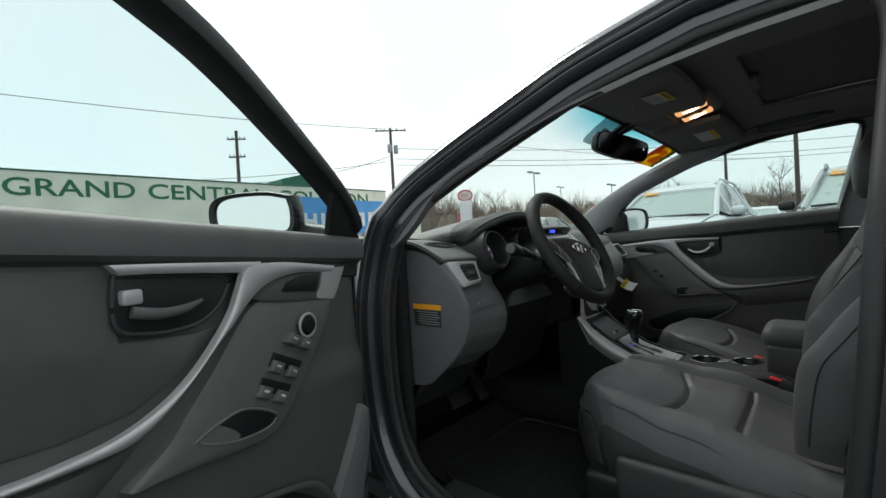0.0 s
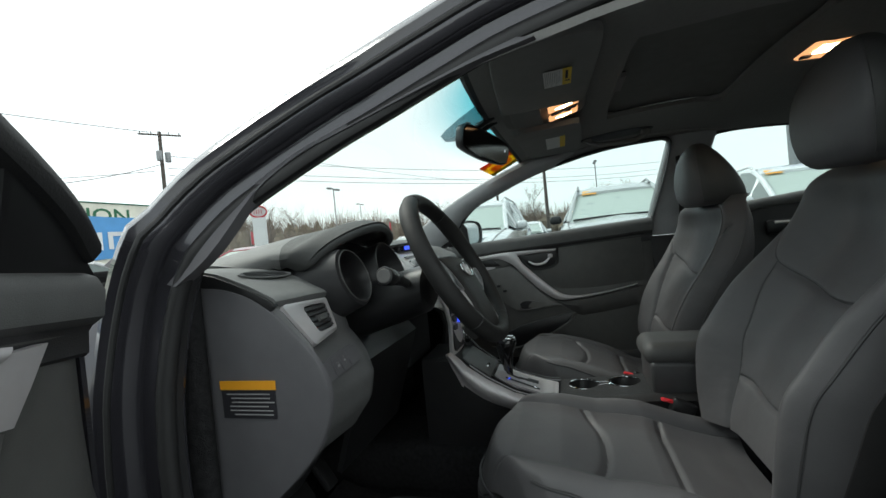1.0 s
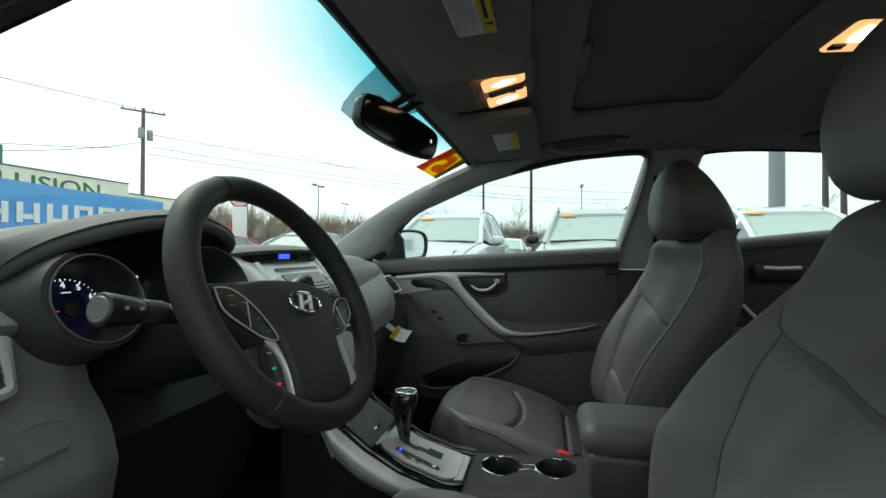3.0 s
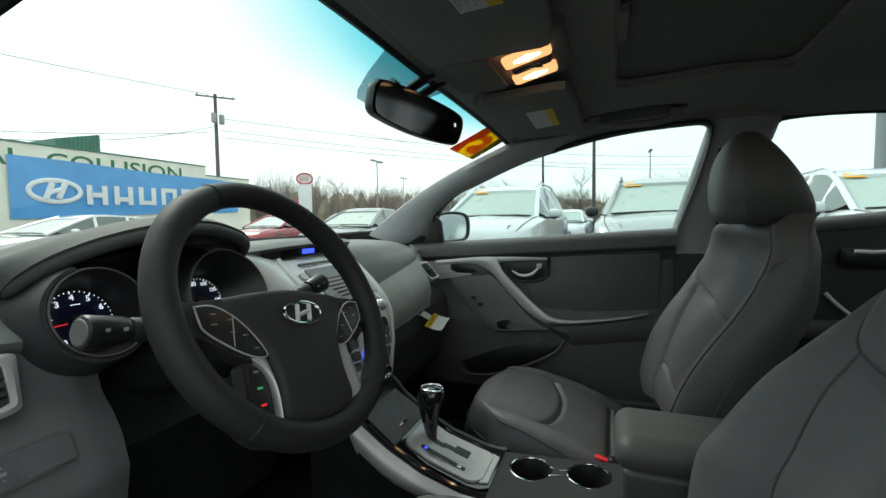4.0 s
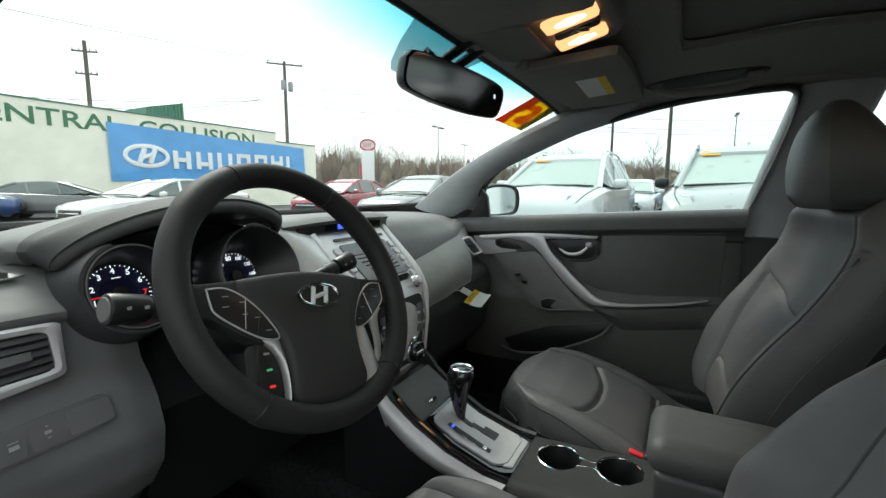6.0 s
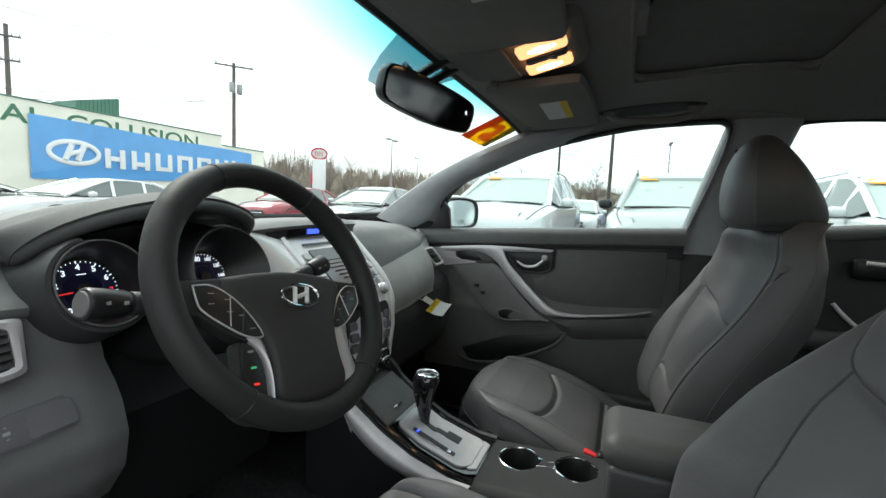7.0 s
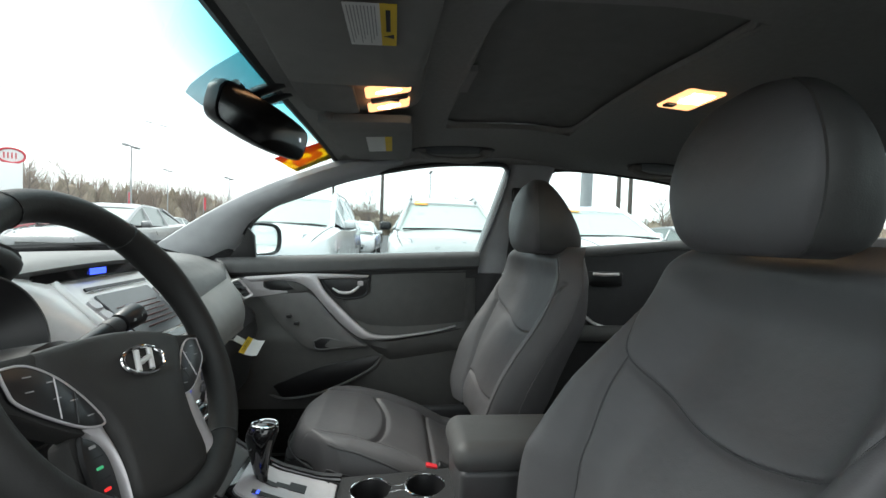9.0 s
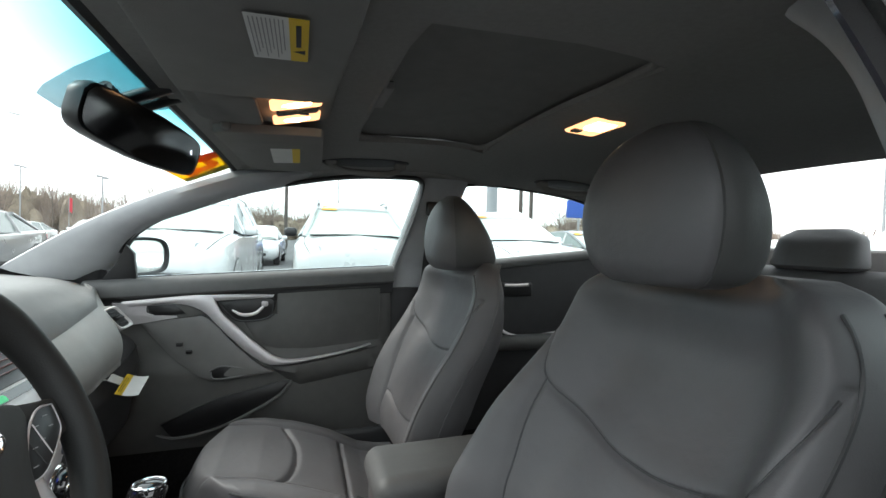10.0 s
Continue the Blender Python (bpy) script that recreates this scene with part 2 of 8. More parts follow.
def loft(rings, closed=True, caps=True):
    bm = bmesh.new()
    rows = [[bm.verts.new(tuple(p)) for p in r] for r in rings]
    n = len(rows[0])
    for a, b in zip(rows, rows[1:]):
        for i in range(n if closed else n - 1):
            j = (i + 1) % n
            bm.faces.new((a[i], a[j], b[j], b[i]))
    if caps and closed:
        bm.faces.new(list(reversed(rows[0])))
        bm.faces.new(rows[-1])
    bmesh.ops.recalc_face_normals(bm, faces=bm.faces)
    return bm


CABIN = Vector((-0.7, 0.2, 1.0))


def sheet(fn, nu, nv, thick=0.0):
    """A surface fn(u, v), u and v from 0 to 1; its thickness lies on the side turned away from the cabin."""
    g = [[Vector(tuple(fn(i / nu, j / nv))) for j in range(nv + 1)] for i in range(nu + 1)]
    bm = bmesh.new()
    front = [[bm.verts.new(p) for p in row] for row in g]

    def quads(v, flip):
        for i in range(nu):
            for j in range(nv):
                q = (v[i][j], v[i + 1][j], v[i + 1][j + 1], v[i][j + 1])
                bm.faces.new(tuple(reversed(q)) if flip else q)
    if not thick:
        quads(front, False)
        return bm
    nrm = [[(g[min(i + 1, nu)][j] - g[max(i - 1, 0)][j]).cross(g[i][min(j + 1, nv)] - g[i][max(j - 1, 0)]).normalized() for j in range(nv + 1)] for i in range(nu + 1)]
    mid = nrm[nu // 2][nv // 2].dot(g[nu // 2][nv // 2] - CABIN)
    sg = abs(thick) if mid > 0 else -abs(thick)
    back = [[bm.verts.new(g[i][j] + nrm[i][j] * sg) for j in range(nv + 1)] for i in range(nu + 1)]
    quads(front, mid > 0)
    quads(back, mid <= 0)
    rim = [(i, 0) for i in range(nu)] + [(nu, j) for j in range(nv)] + [(i, nv) for i in range(nu, 0, -1)] + [(0, j) for j in range(nv, 0, -1)]
    for k in range(len(rim)):
        (a, b), (c, d) = rim[k], rim[(k + 1) % len(rim)]
        bm.faces.new((front[a][b], front[c][d], back[c][d], back[a][b]))
    bmesh.ops.recalc_face_normals(bm, faces=bm.faces)
    return bm


def tube(pts, r, n=10, closed=False, flat=1.0, up=(0, 0, 1)):
    """A round bar along pts. r: radius, or one for each point; flat: height over width."""
    p = [Vector(tuple(q)) for q in pts]
    rs = r if hasattr(r, "__len__") else [r] * len(p)
    rings = []
    for i, q in enumerate(p):
        a = p[i - 1] if (i or closed) else q
        b = p[(i + 1) % len(p)] if (i + 1 < len(p) or closed) else q
        d = (b - a).normalized()
        s = d.cross(Vector(up))
        s = s.normalized() if s.length > 1e-4 else d.orthogonal().normalized()
        t = s.cross(d).normalized()
        rings.append([q + rs[i] * (math.cos(k) * s + math.sin(k) * t * flat) for k in np.linspace(0, 2 * math.pi, n, endpoint=False)])
    if closed:
        rings.append(rings[0])
        bm = loft(rings, caps=False)
        bmesh.ops.remove_doubles(bm, verts=bm.verts, dist=1e-6)
        bmesh.ops.recalc_face_normals(bm, faces=bm.faces)
        return bm
    return loft(rings)


def rbox(c, size, r=0.005, seg=3, m=None):
    """A box with rounded edges; m turns it about its middle."""
    bm = bmesh.new()
    bmesh.ops.create_cube(bm, size=1, matrix=Matrix.Diagonal((*size, 1)))
    r = min(r, min(size) * 0.48)
    if r > 0:
        bmesh.ops.bevel(bm, geom=list(bm.edges), offset=r, segments=seg, profile=0.5, affect="EDGES", clamp_overlap=True)
    bm.transform(Matrix.Translation(c) @ (m if m else Matrix()))
    return bm


def cyl(a, b, r0, r1=None, n=24, bevel=0.0):
    a, b = Vector(a), Vector(b)
    r1 = r0 if r1 is None else r1
    d = (b - a).normalized()
    h = (b - a).length
    prof = [(0, r0), (h, r1)] if not bevel else [(0, r0 - bevel), (bevel * 0.3, r0 - bevel * 0.3), (bevel, r0), (h - bevel, r1), (h - bevel * 0.3, r1 - bevel * 0.3), (h, r1 - bevel)]
    q = d.to_track_quat("Z", "Y").to_matrix()
    rings = [[a + q @ Vector((r * math.cos(k), r * math.sin(k), z)) for k in np.linspace(0, 2 * math.pi, n, endpoint=False)] for z, r in prof]
    return loft(rings)


def lathe(prof, m=None, n=32):
    """Rings of (radius, height) about z, placed by m."""
    bm = loft([[Vector((r * math.cos(k), r * math.sin(k), z)) for k in np.linspace(0, 2 * math.pi, n, endpoint=False)] for r, z in prof])
    if m:
        bm.transform(m)
    return bm


def plate(outline, to3, thick, bevel=0.0):
    """A flat outline of (a, b) extruded by thick: to3(a, b, h) gives the place of a point at height h."""
    bm = bmesh.new()
    if bevel:
        c = np.mean(np.array(outline), axis=0)
        levels = [(0.0, 0.0), (thick - bevel, 0.0), (thick - bevel * 0.3, bevel * 0.3), (thick, bevel)]
    else:
        levels = [(0.0, 0.0), (thick, 0.0)]
    rows = []
    n = len(outline)
    area = sum(outline[i][0] * outline[(i + 1) % n][1] - outline[(i + 1) % n][0] * outline[i][1] for i in range(n))
    sg = 1 if area > 0 else -1
    for h, ins in levels:
        row = []
        for i in range(n):
            p0, p1, p2 = (np.array(outline[(i + k) % n][:2], float) for k in (-1, 0, 1))
            d = p2 - p0
            nn = np.array([-d[1], d[0]]) * sg / max(np.linalg.norm(d), 1e-9)
            q = p1 + nn * ins
            row.append(bm.verts.new(tuple(to3(q[0], q[1], h))))
        rows.append(row)
    for a, b in zip(rows, rows[1:]):
        for i in range(n):
            j = (i + 1) % n
            bm.faces.new((a[i], a[j], b[j], b[i]))
    bm.faces.new(list(reversed(rows[0])))
    bm.faces.new(rows[-1])
    bmesh.ops.recalc_face_normals(bm, faces=bm.faces)
    return bm


def rounded(w, h, r, n=5, cx=0.0, cy=0.0):
    """Outline of a rounded rectangle."""
    out = []
    for sx, sy, a in ((1, 1, 0), (-1, 1, 90), (-1, -1, 180), (1, -1, 270)):
        for k in range(n):
            t = radians(a + 90 * k / (n - 1))
            out.append((cx + sx * (w / 2 - r) + r * math.cos(t), cy + sy * (h / 2 - r) + r * math.sin(t)))
    return out


def joined(*bms):
    out = bmesh.new()
    for b in bms:
        me = bpy.data.meshes.new("tmp")
        b.to_mesh(me)
        out.from_mesh(me)
        bpy.data.meshes.remove(me)
        b.free()
    return out


def thing(name, at, label, category, group="", kind=""):
    ob = new(name)
    ob.empty_display_size = 0.05
    ob.location = at
    return tagged(ob, label, category, group, kind)


def part(name, bm, mat, parent=None, label="", angle=40):
    """Links a bmesh, in world places, as one mesh object under a thing or a part."""
    me = bpy.data.meshes.new(name)
    lim = math.cos(radians(angle))
    bm.normal_update()
    for f in bm.faces:
        f.smooth = True
    for e in bm.edges:
        if len(e.link_faces) == 2 and e.link_faces[0].normal.dot(e.link_faces[1].normal) < lim:
            e.smooth = False
    bm.to_mesh(me)
    bm.free()
    me.materials.append(mat)
    ob = new(name, me)
    if parent:
        ob.parent = parent
        ob.matrix_parent_inverse = Matrix.Translation(parent.location).inverted()
    if label:
        ob["label"] = label
    return ob


def solo(name, bm, mat, label, category, group="", kind="", angle=40):
    return tagged(part(name, bm, mat, angle=angle), label, category, group, kind)


def text_bm(s, size, to3, bold=0.0, depth=0.0):
    """Letters of the built-in font as a mesh; to3 maps (x, y, h) to a place."""
    cu = bpy.data.curves.new("txt", "FONT")
    cu.body, cu.size, cu.align_x, cu.align_y, cu.offset = s, size, "CENTER", "CENTER", bold
    cu.resolution_u = 3
    cu.extrude = depth
    ob = bpy.data.objects.new("txt", cu)
    scene.collection.objects.link(ob)
    dg = bpy.context.evaluated_depsgraph_get()
    me = bpy.data.meshes.new_from_object(ob.evaluated_get(dg))
    bm = bmesh.new()
    bm.from_mesh(me)
    for v in bm.verts:
        v.co = Vector(tuple(to3(v.co.x, v.co.y, v.co.z)))
    bpy.data.objects.remove(ob)
    bpy.data.curves.remove(cu)
    bpy.data.meshes.remove(me)
    return bm


# ---------- car shell ----------
def wx(z):
    """Half width of the cabin at the side windows, at height z."""
    return 0.76 - 0.45 * (z - 0.95) if z > 0.95 else 0.76 + 0.02 * min((0.95 - z) / 0.2, 1)


def roof_z(x, y):
    c = lin(y, [-1.4, -1.05, -0.6, -0.34, -0.26, -0.19, -0.1, 0.2, 0.46], [1.20, 1.290, 1.314, 1.314, 1.324, 1.335, 1.338, 1.322, 1.293])
    return c - 0.05 * (abs(x) / 0.6) ** 2.6


def header_y(x):
    return 0.47 - 0.045 * (x / 0.6) ** 2


def shield(u, v):
    """Windshield: u from the left to the right pillar, v from the dash to the roof."""
    s = 2 * u - 1
    bottom = Vector((0.73 * s, 1.30 - 0.27 * abs(s) ** 2.2, 0.925 + 0.02 * abs(s) ** 2))
    xt = 0.585 * s
    top = Vector((xt, header_y(xt) + 0.002, roof_z(xt, 0.46) - 0.006))
    p = bottom.lerp(top, v)
    return p + Vector((0, 0.05, 0.06)) * math.sin(math.pi * v) * (1 - 0.35 * s * s) * 0.55


solo("side_sill", joined(rbox((0.748, -0.1, 0.30), (0.05, 2.3, 0.22), 0.02), rbox((0.738, 1.0, 0.55), (0.04, 0.40, 0.80), 0.02), rbox((-0.735, 1.02, 0.55), (0.03, 0.34, 0.74), 0.02)), CARPET, "black carpeted sill and kick panels", "sill", kind="structure")
solo("floor", joined(rbox((0, -0.1, 0.19), (1.56, 2.5, 0.05), 0.01), rbox((0, 0.35, 0.27), (0.24, 1.5, 0.16), 0.04), rbox((0, 1.17, 0.55), (1.5, 0.04, 0.78), 0.01)), CARPET, "black carpeted car floor with a low centre tunnel", "floor", kind="structure")

ceiling_bm = sheet(lambda u, v: Vector((-0.6 + 1.2 * u, header_y(-0.6 + 1.2 * u) + 0.006 - 1.52 * v, roof_z(-0.6 + 1.2 * u, 0.466 - 1.52 * v))), 40, 60)
hole = [f for f in ceiling_bm.faces if abs(f.calc_center_median().x) < 0.33 and -0.235 < f.calc_center_median().y < 0.108]
bmesh.ops.delete(ceiling_bm, geom=hole, context="FACES")
bmesh.ops.solidify(ceiling_bm, geom=list(ceiling_bm.faces), thickness=-0.012)
solo("ceiling", ceiling_bm, HEADLINER, "dark grey fabric headliner of the car roof", "headliner", kind="structure")

sunroof = thing("sunroof_shade", (0, -0.04, 1.345), "closed dark fabric sunroof shade set into the headliner", "sunroof")
part("shade_panel", sheet(lambda u, v: Vector((-0.35 + 0.7 * u, 0.125 - 0.385 * v, roof_z(0.35 * (2 * u - 1), 0.125 - 0.385 * v) + 0.012)), 14, 10, 0.008), SHADE, sunroof)
ring = [(x, y) for x, y in rounded(0.675, 0.362, 0.05, 8, 0, -0.065)]
part("shade_frame", tube([(x, y, roof_z(x, y) + 0.001) for x, y in ring], 0.0075, 8, True), HEADLINER, sunroof)
part("pull_grip", plate(rounded(0.050, 0.018, 0.007, 4, -0.008, 0.098), lambda a, b, h: Vector((a, b, roof_z(a, b) + 0.012 - h)), 0.006, 0.002), BLACK, sunroof)

solo("car_roof", sheet(lambda u, v: Vector((-0.60 + 1.20 * u, header_y(-0.60 + 1.20 * u) + 0.01 - 1.60 * v, roof_z(0.6 * (2 * u - 1), 0.47 - 1.57 * v) + 0.012 + 0.035 * min(1, 8 * v))), 16, 24, 0.01), PAINT, "dark grey painted steel car roof", "car roof", kind="structure")


def side_shell(s):
    """Body side for s = 1 (passenger) or -1: quarter panel, roof rail, lower side and rear pillar."""
    out = []
    # rear quarter behind the rear window
    def quarter(u, v):
        y0 = lin(v, [0, 0.35, 0.55, 1.0], [-0.98, -1.00, -0.98, -0.90])
        y = y0 + (-1.75 - y0) * u
        z = 0.2 + v * (lin(y, [-1.75, -1.15, -0.9], [0.965, 1.165, 1.22]) - 0.2)
        return Vector((s * (wx(z) + 0.012), y, z))
    out.append(sheet(quarter, 8, 16, 0.03))
    # inner roof rail between the window tops and the headliner
    def rail(u, v):
        y = 0.44 - 1.42 * u
        zt = lin(y, [-0.98, -0.86, -0.73, -0.48, -0.33, -0.1, 0.07, 0.21, 0.4, 0.585], [1.16, 1.207, 1.233, 1.254, 1.256, 1.256, 1.247, 1.226, 1.182, 1.11])
        a = Vector((s * wx(zt), y, zt))
        b = Vector((s * 0.585, y, roof_z(0.585, y) - 0.004))
        p = a.lerp(b, v)
        return p + Vector((-s * 0.018, 0, 0.0)) * math.sin(math.pi * v)
    out.append(sheet(rail, 40, 8, 0.012))
    return joined(*out)


solo("wall_right", side_shell(1), HEADLINER, "fabric-covered roof rail and rear quarter of the cabin", "car side", kind="structure")
solo("wall_left", side_shell(-1), HEADLINER, "fabric-covered roof rail and rear quarter of the cabin", "car side", kind="structure")
solo("wall_rear", joined(rbox((0, -1.45, 0.66), (1.4, 0.03, 0.8), 0.01), sheet(lambda u, v: Vector((-0.68 + 1.36 * u, -1.2 - 0.55 * v, 0.985)), 4, 4, 0.02)), DARK, "dark rear bulkhead and parcel shelf", "parcel shelf", kind="structure")


def rear_glass(u, v):
    s = 2 * u - 1
    a = Vector((0.62 * s, -1.78 + 0.10 * s * s, 0.99))
    b = Vector((0.56 * s, -1.065 + 0.03 * s * s, 1.290 - 0.03 * s * s))
    return a.lerp(b, v) + Vector((0, 0, 0.03 * math.sin(math.pi * v)))


solo("rear_header", tube([(x, -1.055, roof_z(x, -1.05) - 0.004) for x in np.linspace(-0.58, 0.58, 20)], 0.016, 8, flat=0.6), HEADLINER, "fabric edge above the rear window", "trim", kind="structure")
solo("window_rear", sheet(rear_glass, 12, 8), CLEAR, "sloping clear rear window of the car", "rear window", kind="structure").visible_shadow = False
solo("windshield", sheet(shield, 28, 16), WINDSHIELD, "clear windshield with a blue-green shade band at the top", "windshield", kind="structure").visible_shadow = False
solo("windshield_trim", joined(tube([shield(u, 0.995) + Vector((0, 0.0, 0.004)) for u in np.linspace(0.0, 1, 30)], 0.013, 8, flat=0.9), tube([shield(u, 0.01) + Vector((0, -0.004, 0.002)) for u in np.linspace(0.0, 1, 30)], 0.008, 6)), RUBBER, "black border strip of the windshield", "trim", kind="structure")

# outer hood and cowl, below the view over the dash
def hood_fn(u, v):
    s = 2 * u - 1
    return Vector((0.74 * s, 1.20 - 0.17 * abs(s) ** 2.2 + 1.1 * v, 0.905 - 0.03 * s * s - 0.16 * v ** 1.4 - 0.02 * v))


solo("car_hood", sheet(hood_fn, 16, 12, 0.01), PAINT, "dark grey painted car hood sloping away", "car hood", kind="structure")


def a_pillar(s):
    """Inner trim of the front pillar from the dash to the roof."""
    win = [(0.84, 0.905), (0.775, 0.95), (0.72, 1.034), (0.656, 1.083), (0.585, 1.112), (0.40, 1.181), (0.30, 1.207)]
    edge = []
    for k in np.linspace(0, 1, len(win)):
        p = shield((0.985 + 0.005 * k) if s > 0 else (0.003 - 0.003 * k), 0.0 + 1.0 * k)
        edge.append(p + Vector((-s * 0.012, -0.014, -0.004)) * (1 if s > 0 else 0.2) + (Vector((-0.010, 0, 0.018)) * k if s < 0 else Vector((0, 0, 0))))
    rings = []
    for (y, z), e in zip([(q[0], q[1]) for q in spl([(*w, 0) for w in win], 24)], [Vector(tuple(q)) for q in spl(edge, 24)]):
        a = Vector((s * (wx(z) - 0.004), y, z))
        d = e - a
        inner = Vector((-s * 0.03, -0.022, -0.012)) * (1 if s > 0 else -0.15)
        rings.append([a + Vector((s * 0.02, 0.004, 0)), a, a + d * 0.12 + inner * 0.62, a + d * 0.35 + inner, a + d * 0.65 + inner, a + d * 0.9 + inner * 0.55, e, e + Vector((s * 0.015, 0.006, 0.004)), a + d * 0.5 + Vector((s * 0.01, 0.012, 0))])
    if s > 0:
        tip = Vector((s * 0.600, 0.17, 1.262))
        for f in (0.35, 0.7, 0.96):
            rings.append([p.lerp(tip, f) for p in rings[23]])
    return loft(rings)


solo("pillar_right", a_pillar(1), PILLAR, "pale windshield pillar trim, dimmed by a darker colour", "pillar trim", kind="structure")
# Same pale trim as the right; its dimness is put into the colour.
solo("pillar_left", a_pillar(-1), CAP, "windshield pillar trim, dimmed by a darker colour", "pillar trim", kind="structure")

# ---------- driver door opening: painted frame, seals, sill ----------
APERTURE = [(0.13, 1.262), (0.33, 1.207), (0.43, 1.164), (0.53, 1.117), (0.60, 1.085), (0.69, 1.037), (0.76, 0.993), (0.815, 0.93), (0.84, 0.86), (0.852, 0.75), (0.852, 0.62), (0.845, 0.50), (0.815, 0.385), (0.75, 0.31), (0.62, 0.275), (0.35, 0.265), (0.10, 0.27), (0.02, 0.32), (-0.025, 0.45), (-0.055, 0.70), (-0.072, 0.90), (-0.092, 1.08), (-0.102, 1.19), (-0.088, 1.248), (-0.01, 1.268)]
path = spl([(*p, 0) for p in APERTURE + APERTURE[:1]], 120)[:-1]


def frame_ring(profile, cx=0.4, cz=0.75):
    rings = []
    n = len(path)
    for i in range(n):
        y, z = path[i][0], path[i][1]
        dy, dz = path[(i + 1) % n][0] - path[i - 1][0], path[(i + 1) % n][1] - path[i - 1][1]
        ln = math.hypot(dy, dz)
        ny, nz = -dz / ln, dy / ln
        if ny * (y - cx) + nz * (z - cz) < 0:
            ny, nz = -ny, -nz
        narrow = 1.0
        ring = []
        for so, out in profile:
            yy, zz = y + ny * so * narrow, z + nz * so * narrow
            lower = max(0.0, min((0.95 - z) / 0.3, 1.0))
            ring.append(Vector((-(wx(z) + out + 0.02 * lower) - (0.25 * nz * so if z > 0.95 else 0) * -1, yy, zz)))
        rings.append(ring)
    rings.append(rings[0])
    bm = loft(rings, caps=False)
    bmesh.ops.remove_doubles(bm, verts=bm.verts, dist=1e-6)
    bmesh.ops.recalc_face_normals(bm, faces=bm.faces)
    return bm


opening = thing("door_frame", (-0.8, 0.3, 0.2), "dark grey painted door opening with black rubber seals", "door frame", kind="structure")
part("painted_frame", frame_ring([(0.012, -0.03), (0.012, 0.0), (0.022, 0.004), (0.040, 0.006), (0.048, 0.010), (0.052, 0.026), (0.060, 0.036), (0.070, 0.040), (0.078, 0.034), (0.084, 0.036), (0.098, 0.044), (0.112, 0.038), (0.122, 0.016), (0.124, -0.02), (0.07, -0.035)]), PAINT, opening)
part("inner_seal", frame_ring([(0.018 + 0.014 * math.cos(k), -0.002 + 0.013 * math.sin(k)) for k in np.linspace(0, 2 * math.pi, 10, endpoint=False)]), RUBBER, opening)
part("outer_seal", frame_ring([(0.079 + 0.006 * math.cos(k), 0.037 + 0.006 * math.sin(k)) for k in np.linspace(0, 2 * math.pi, 8, endpoint=False)]), RUBBER, opening)
part("inner_trim", frame_ring([(0.010, -0.008), (0.012, -0.026), (0.03, -0.034), (0.05, -0.03), (0.03, -0.005)]), DARK, opening)
sillp = thing("sill_plate", (-0.72, 0.35, 0.26), "dark plastic scuff plate along the door sill", "sill plate")
part("plate", rbox((-0.745, 0.36, 0.262), (0.09, 0.76, 0.014), 0.006), DARK, sillp)

# centre pillars with their covers and belts
def b_pillar(s, y0, y1, inset=0.0):
    pil = thing("centre_pillar", (s * 0.74, (y0 + y1) / 2, 0.3), "centre pillar trim, pale above and dark below", "pillar trim", kind="structure")
    def cover(z0, z1, proud):
        rings = []
        for z in np.linspace(z0, z1, 24):
            x = wx(z) - 0.006 - inset * max(0.0, min((z - 0.875) / 0.15, 1.0))
            if s < 0:
                x -= 0.025 * max(0.0, (z - 1.17) / 0.1) ** 2
            sh = -0.24 * max(z - 0.88, 0)
            rings.append([Vector((s * (x + 0.02), y0 + 0.004 + sh, z)), Vector((s * (x + 0.004), y0 + 0.003 + sh, z)), Vector((s * (x - proud * 0.3), y0 - 0.002 + sh, z)), Vector((s * (x - proud * 0.75), y0 - 0.012 + sh, z)), Vector((s * (x - proud), y0 - 0.030 + sh, z)), Vector((s * (x - proud * 1.1), (y0 + y1) / 2 + sh, z)), Vector((s * (x - proud), y1 + 0.015 + sh, z)), Vector((s * (x - proud * 0.3), y1 + sh, z)), Vector((s * (x + 0.02), y1 - 0.004 + sh, z))])
        return loft(rings)
    part("upper_cover", cover(0.875, 1.262 if s > 0 else 1.28, 0.022), PILLAR, pil)
    part("lower_cover", cover(0.25, 0.872, 0.03), DARK, pil)
    return pil


b_pillar(1, -0.056, -0.222)
b_pillar(-1, -0.087, -0.25, 0.040)


def seat_belt(s, y, top, low):
    b = thing("seat_belt", (s * 0.70, y, low), "black webbing seat belt hanging from the pillar", "seat belt", group="front seat belts")
    pts = spl([(s * (wx(top) - 0.05), y, top), (s * (wx(0.95) - 0.05), y - 0.005, 0.95), (s * 0.715, y + 0.01, 0.6), (s * 0.71, y + 0.02, low)], 20)
    part("webbing", loft([[Vector(tuple(p)) + Vector((0, a, 0)) + Vector((s * c, 0, 0)) for a, c in ((-0.023, 0), (0.023, 0), (0.023, 0.0015), (-0.023, 0.0015))] for p in pts]), WEB, b)
    part("guide", rbox((s * (wx(top) - 0.045), y, top), (0.02, 0.07, 0.05), 0.008), BLACK, b)
    part("anchor", rbox((s * 0.705, y + 0.02, low), (0.03, 0.05, 0.09), 0.008), BLACK, b)


seat_belt(1, -0.20, 1.16, 0.36)
seat_belt(-1, -0.19, 1.14, 0.36)


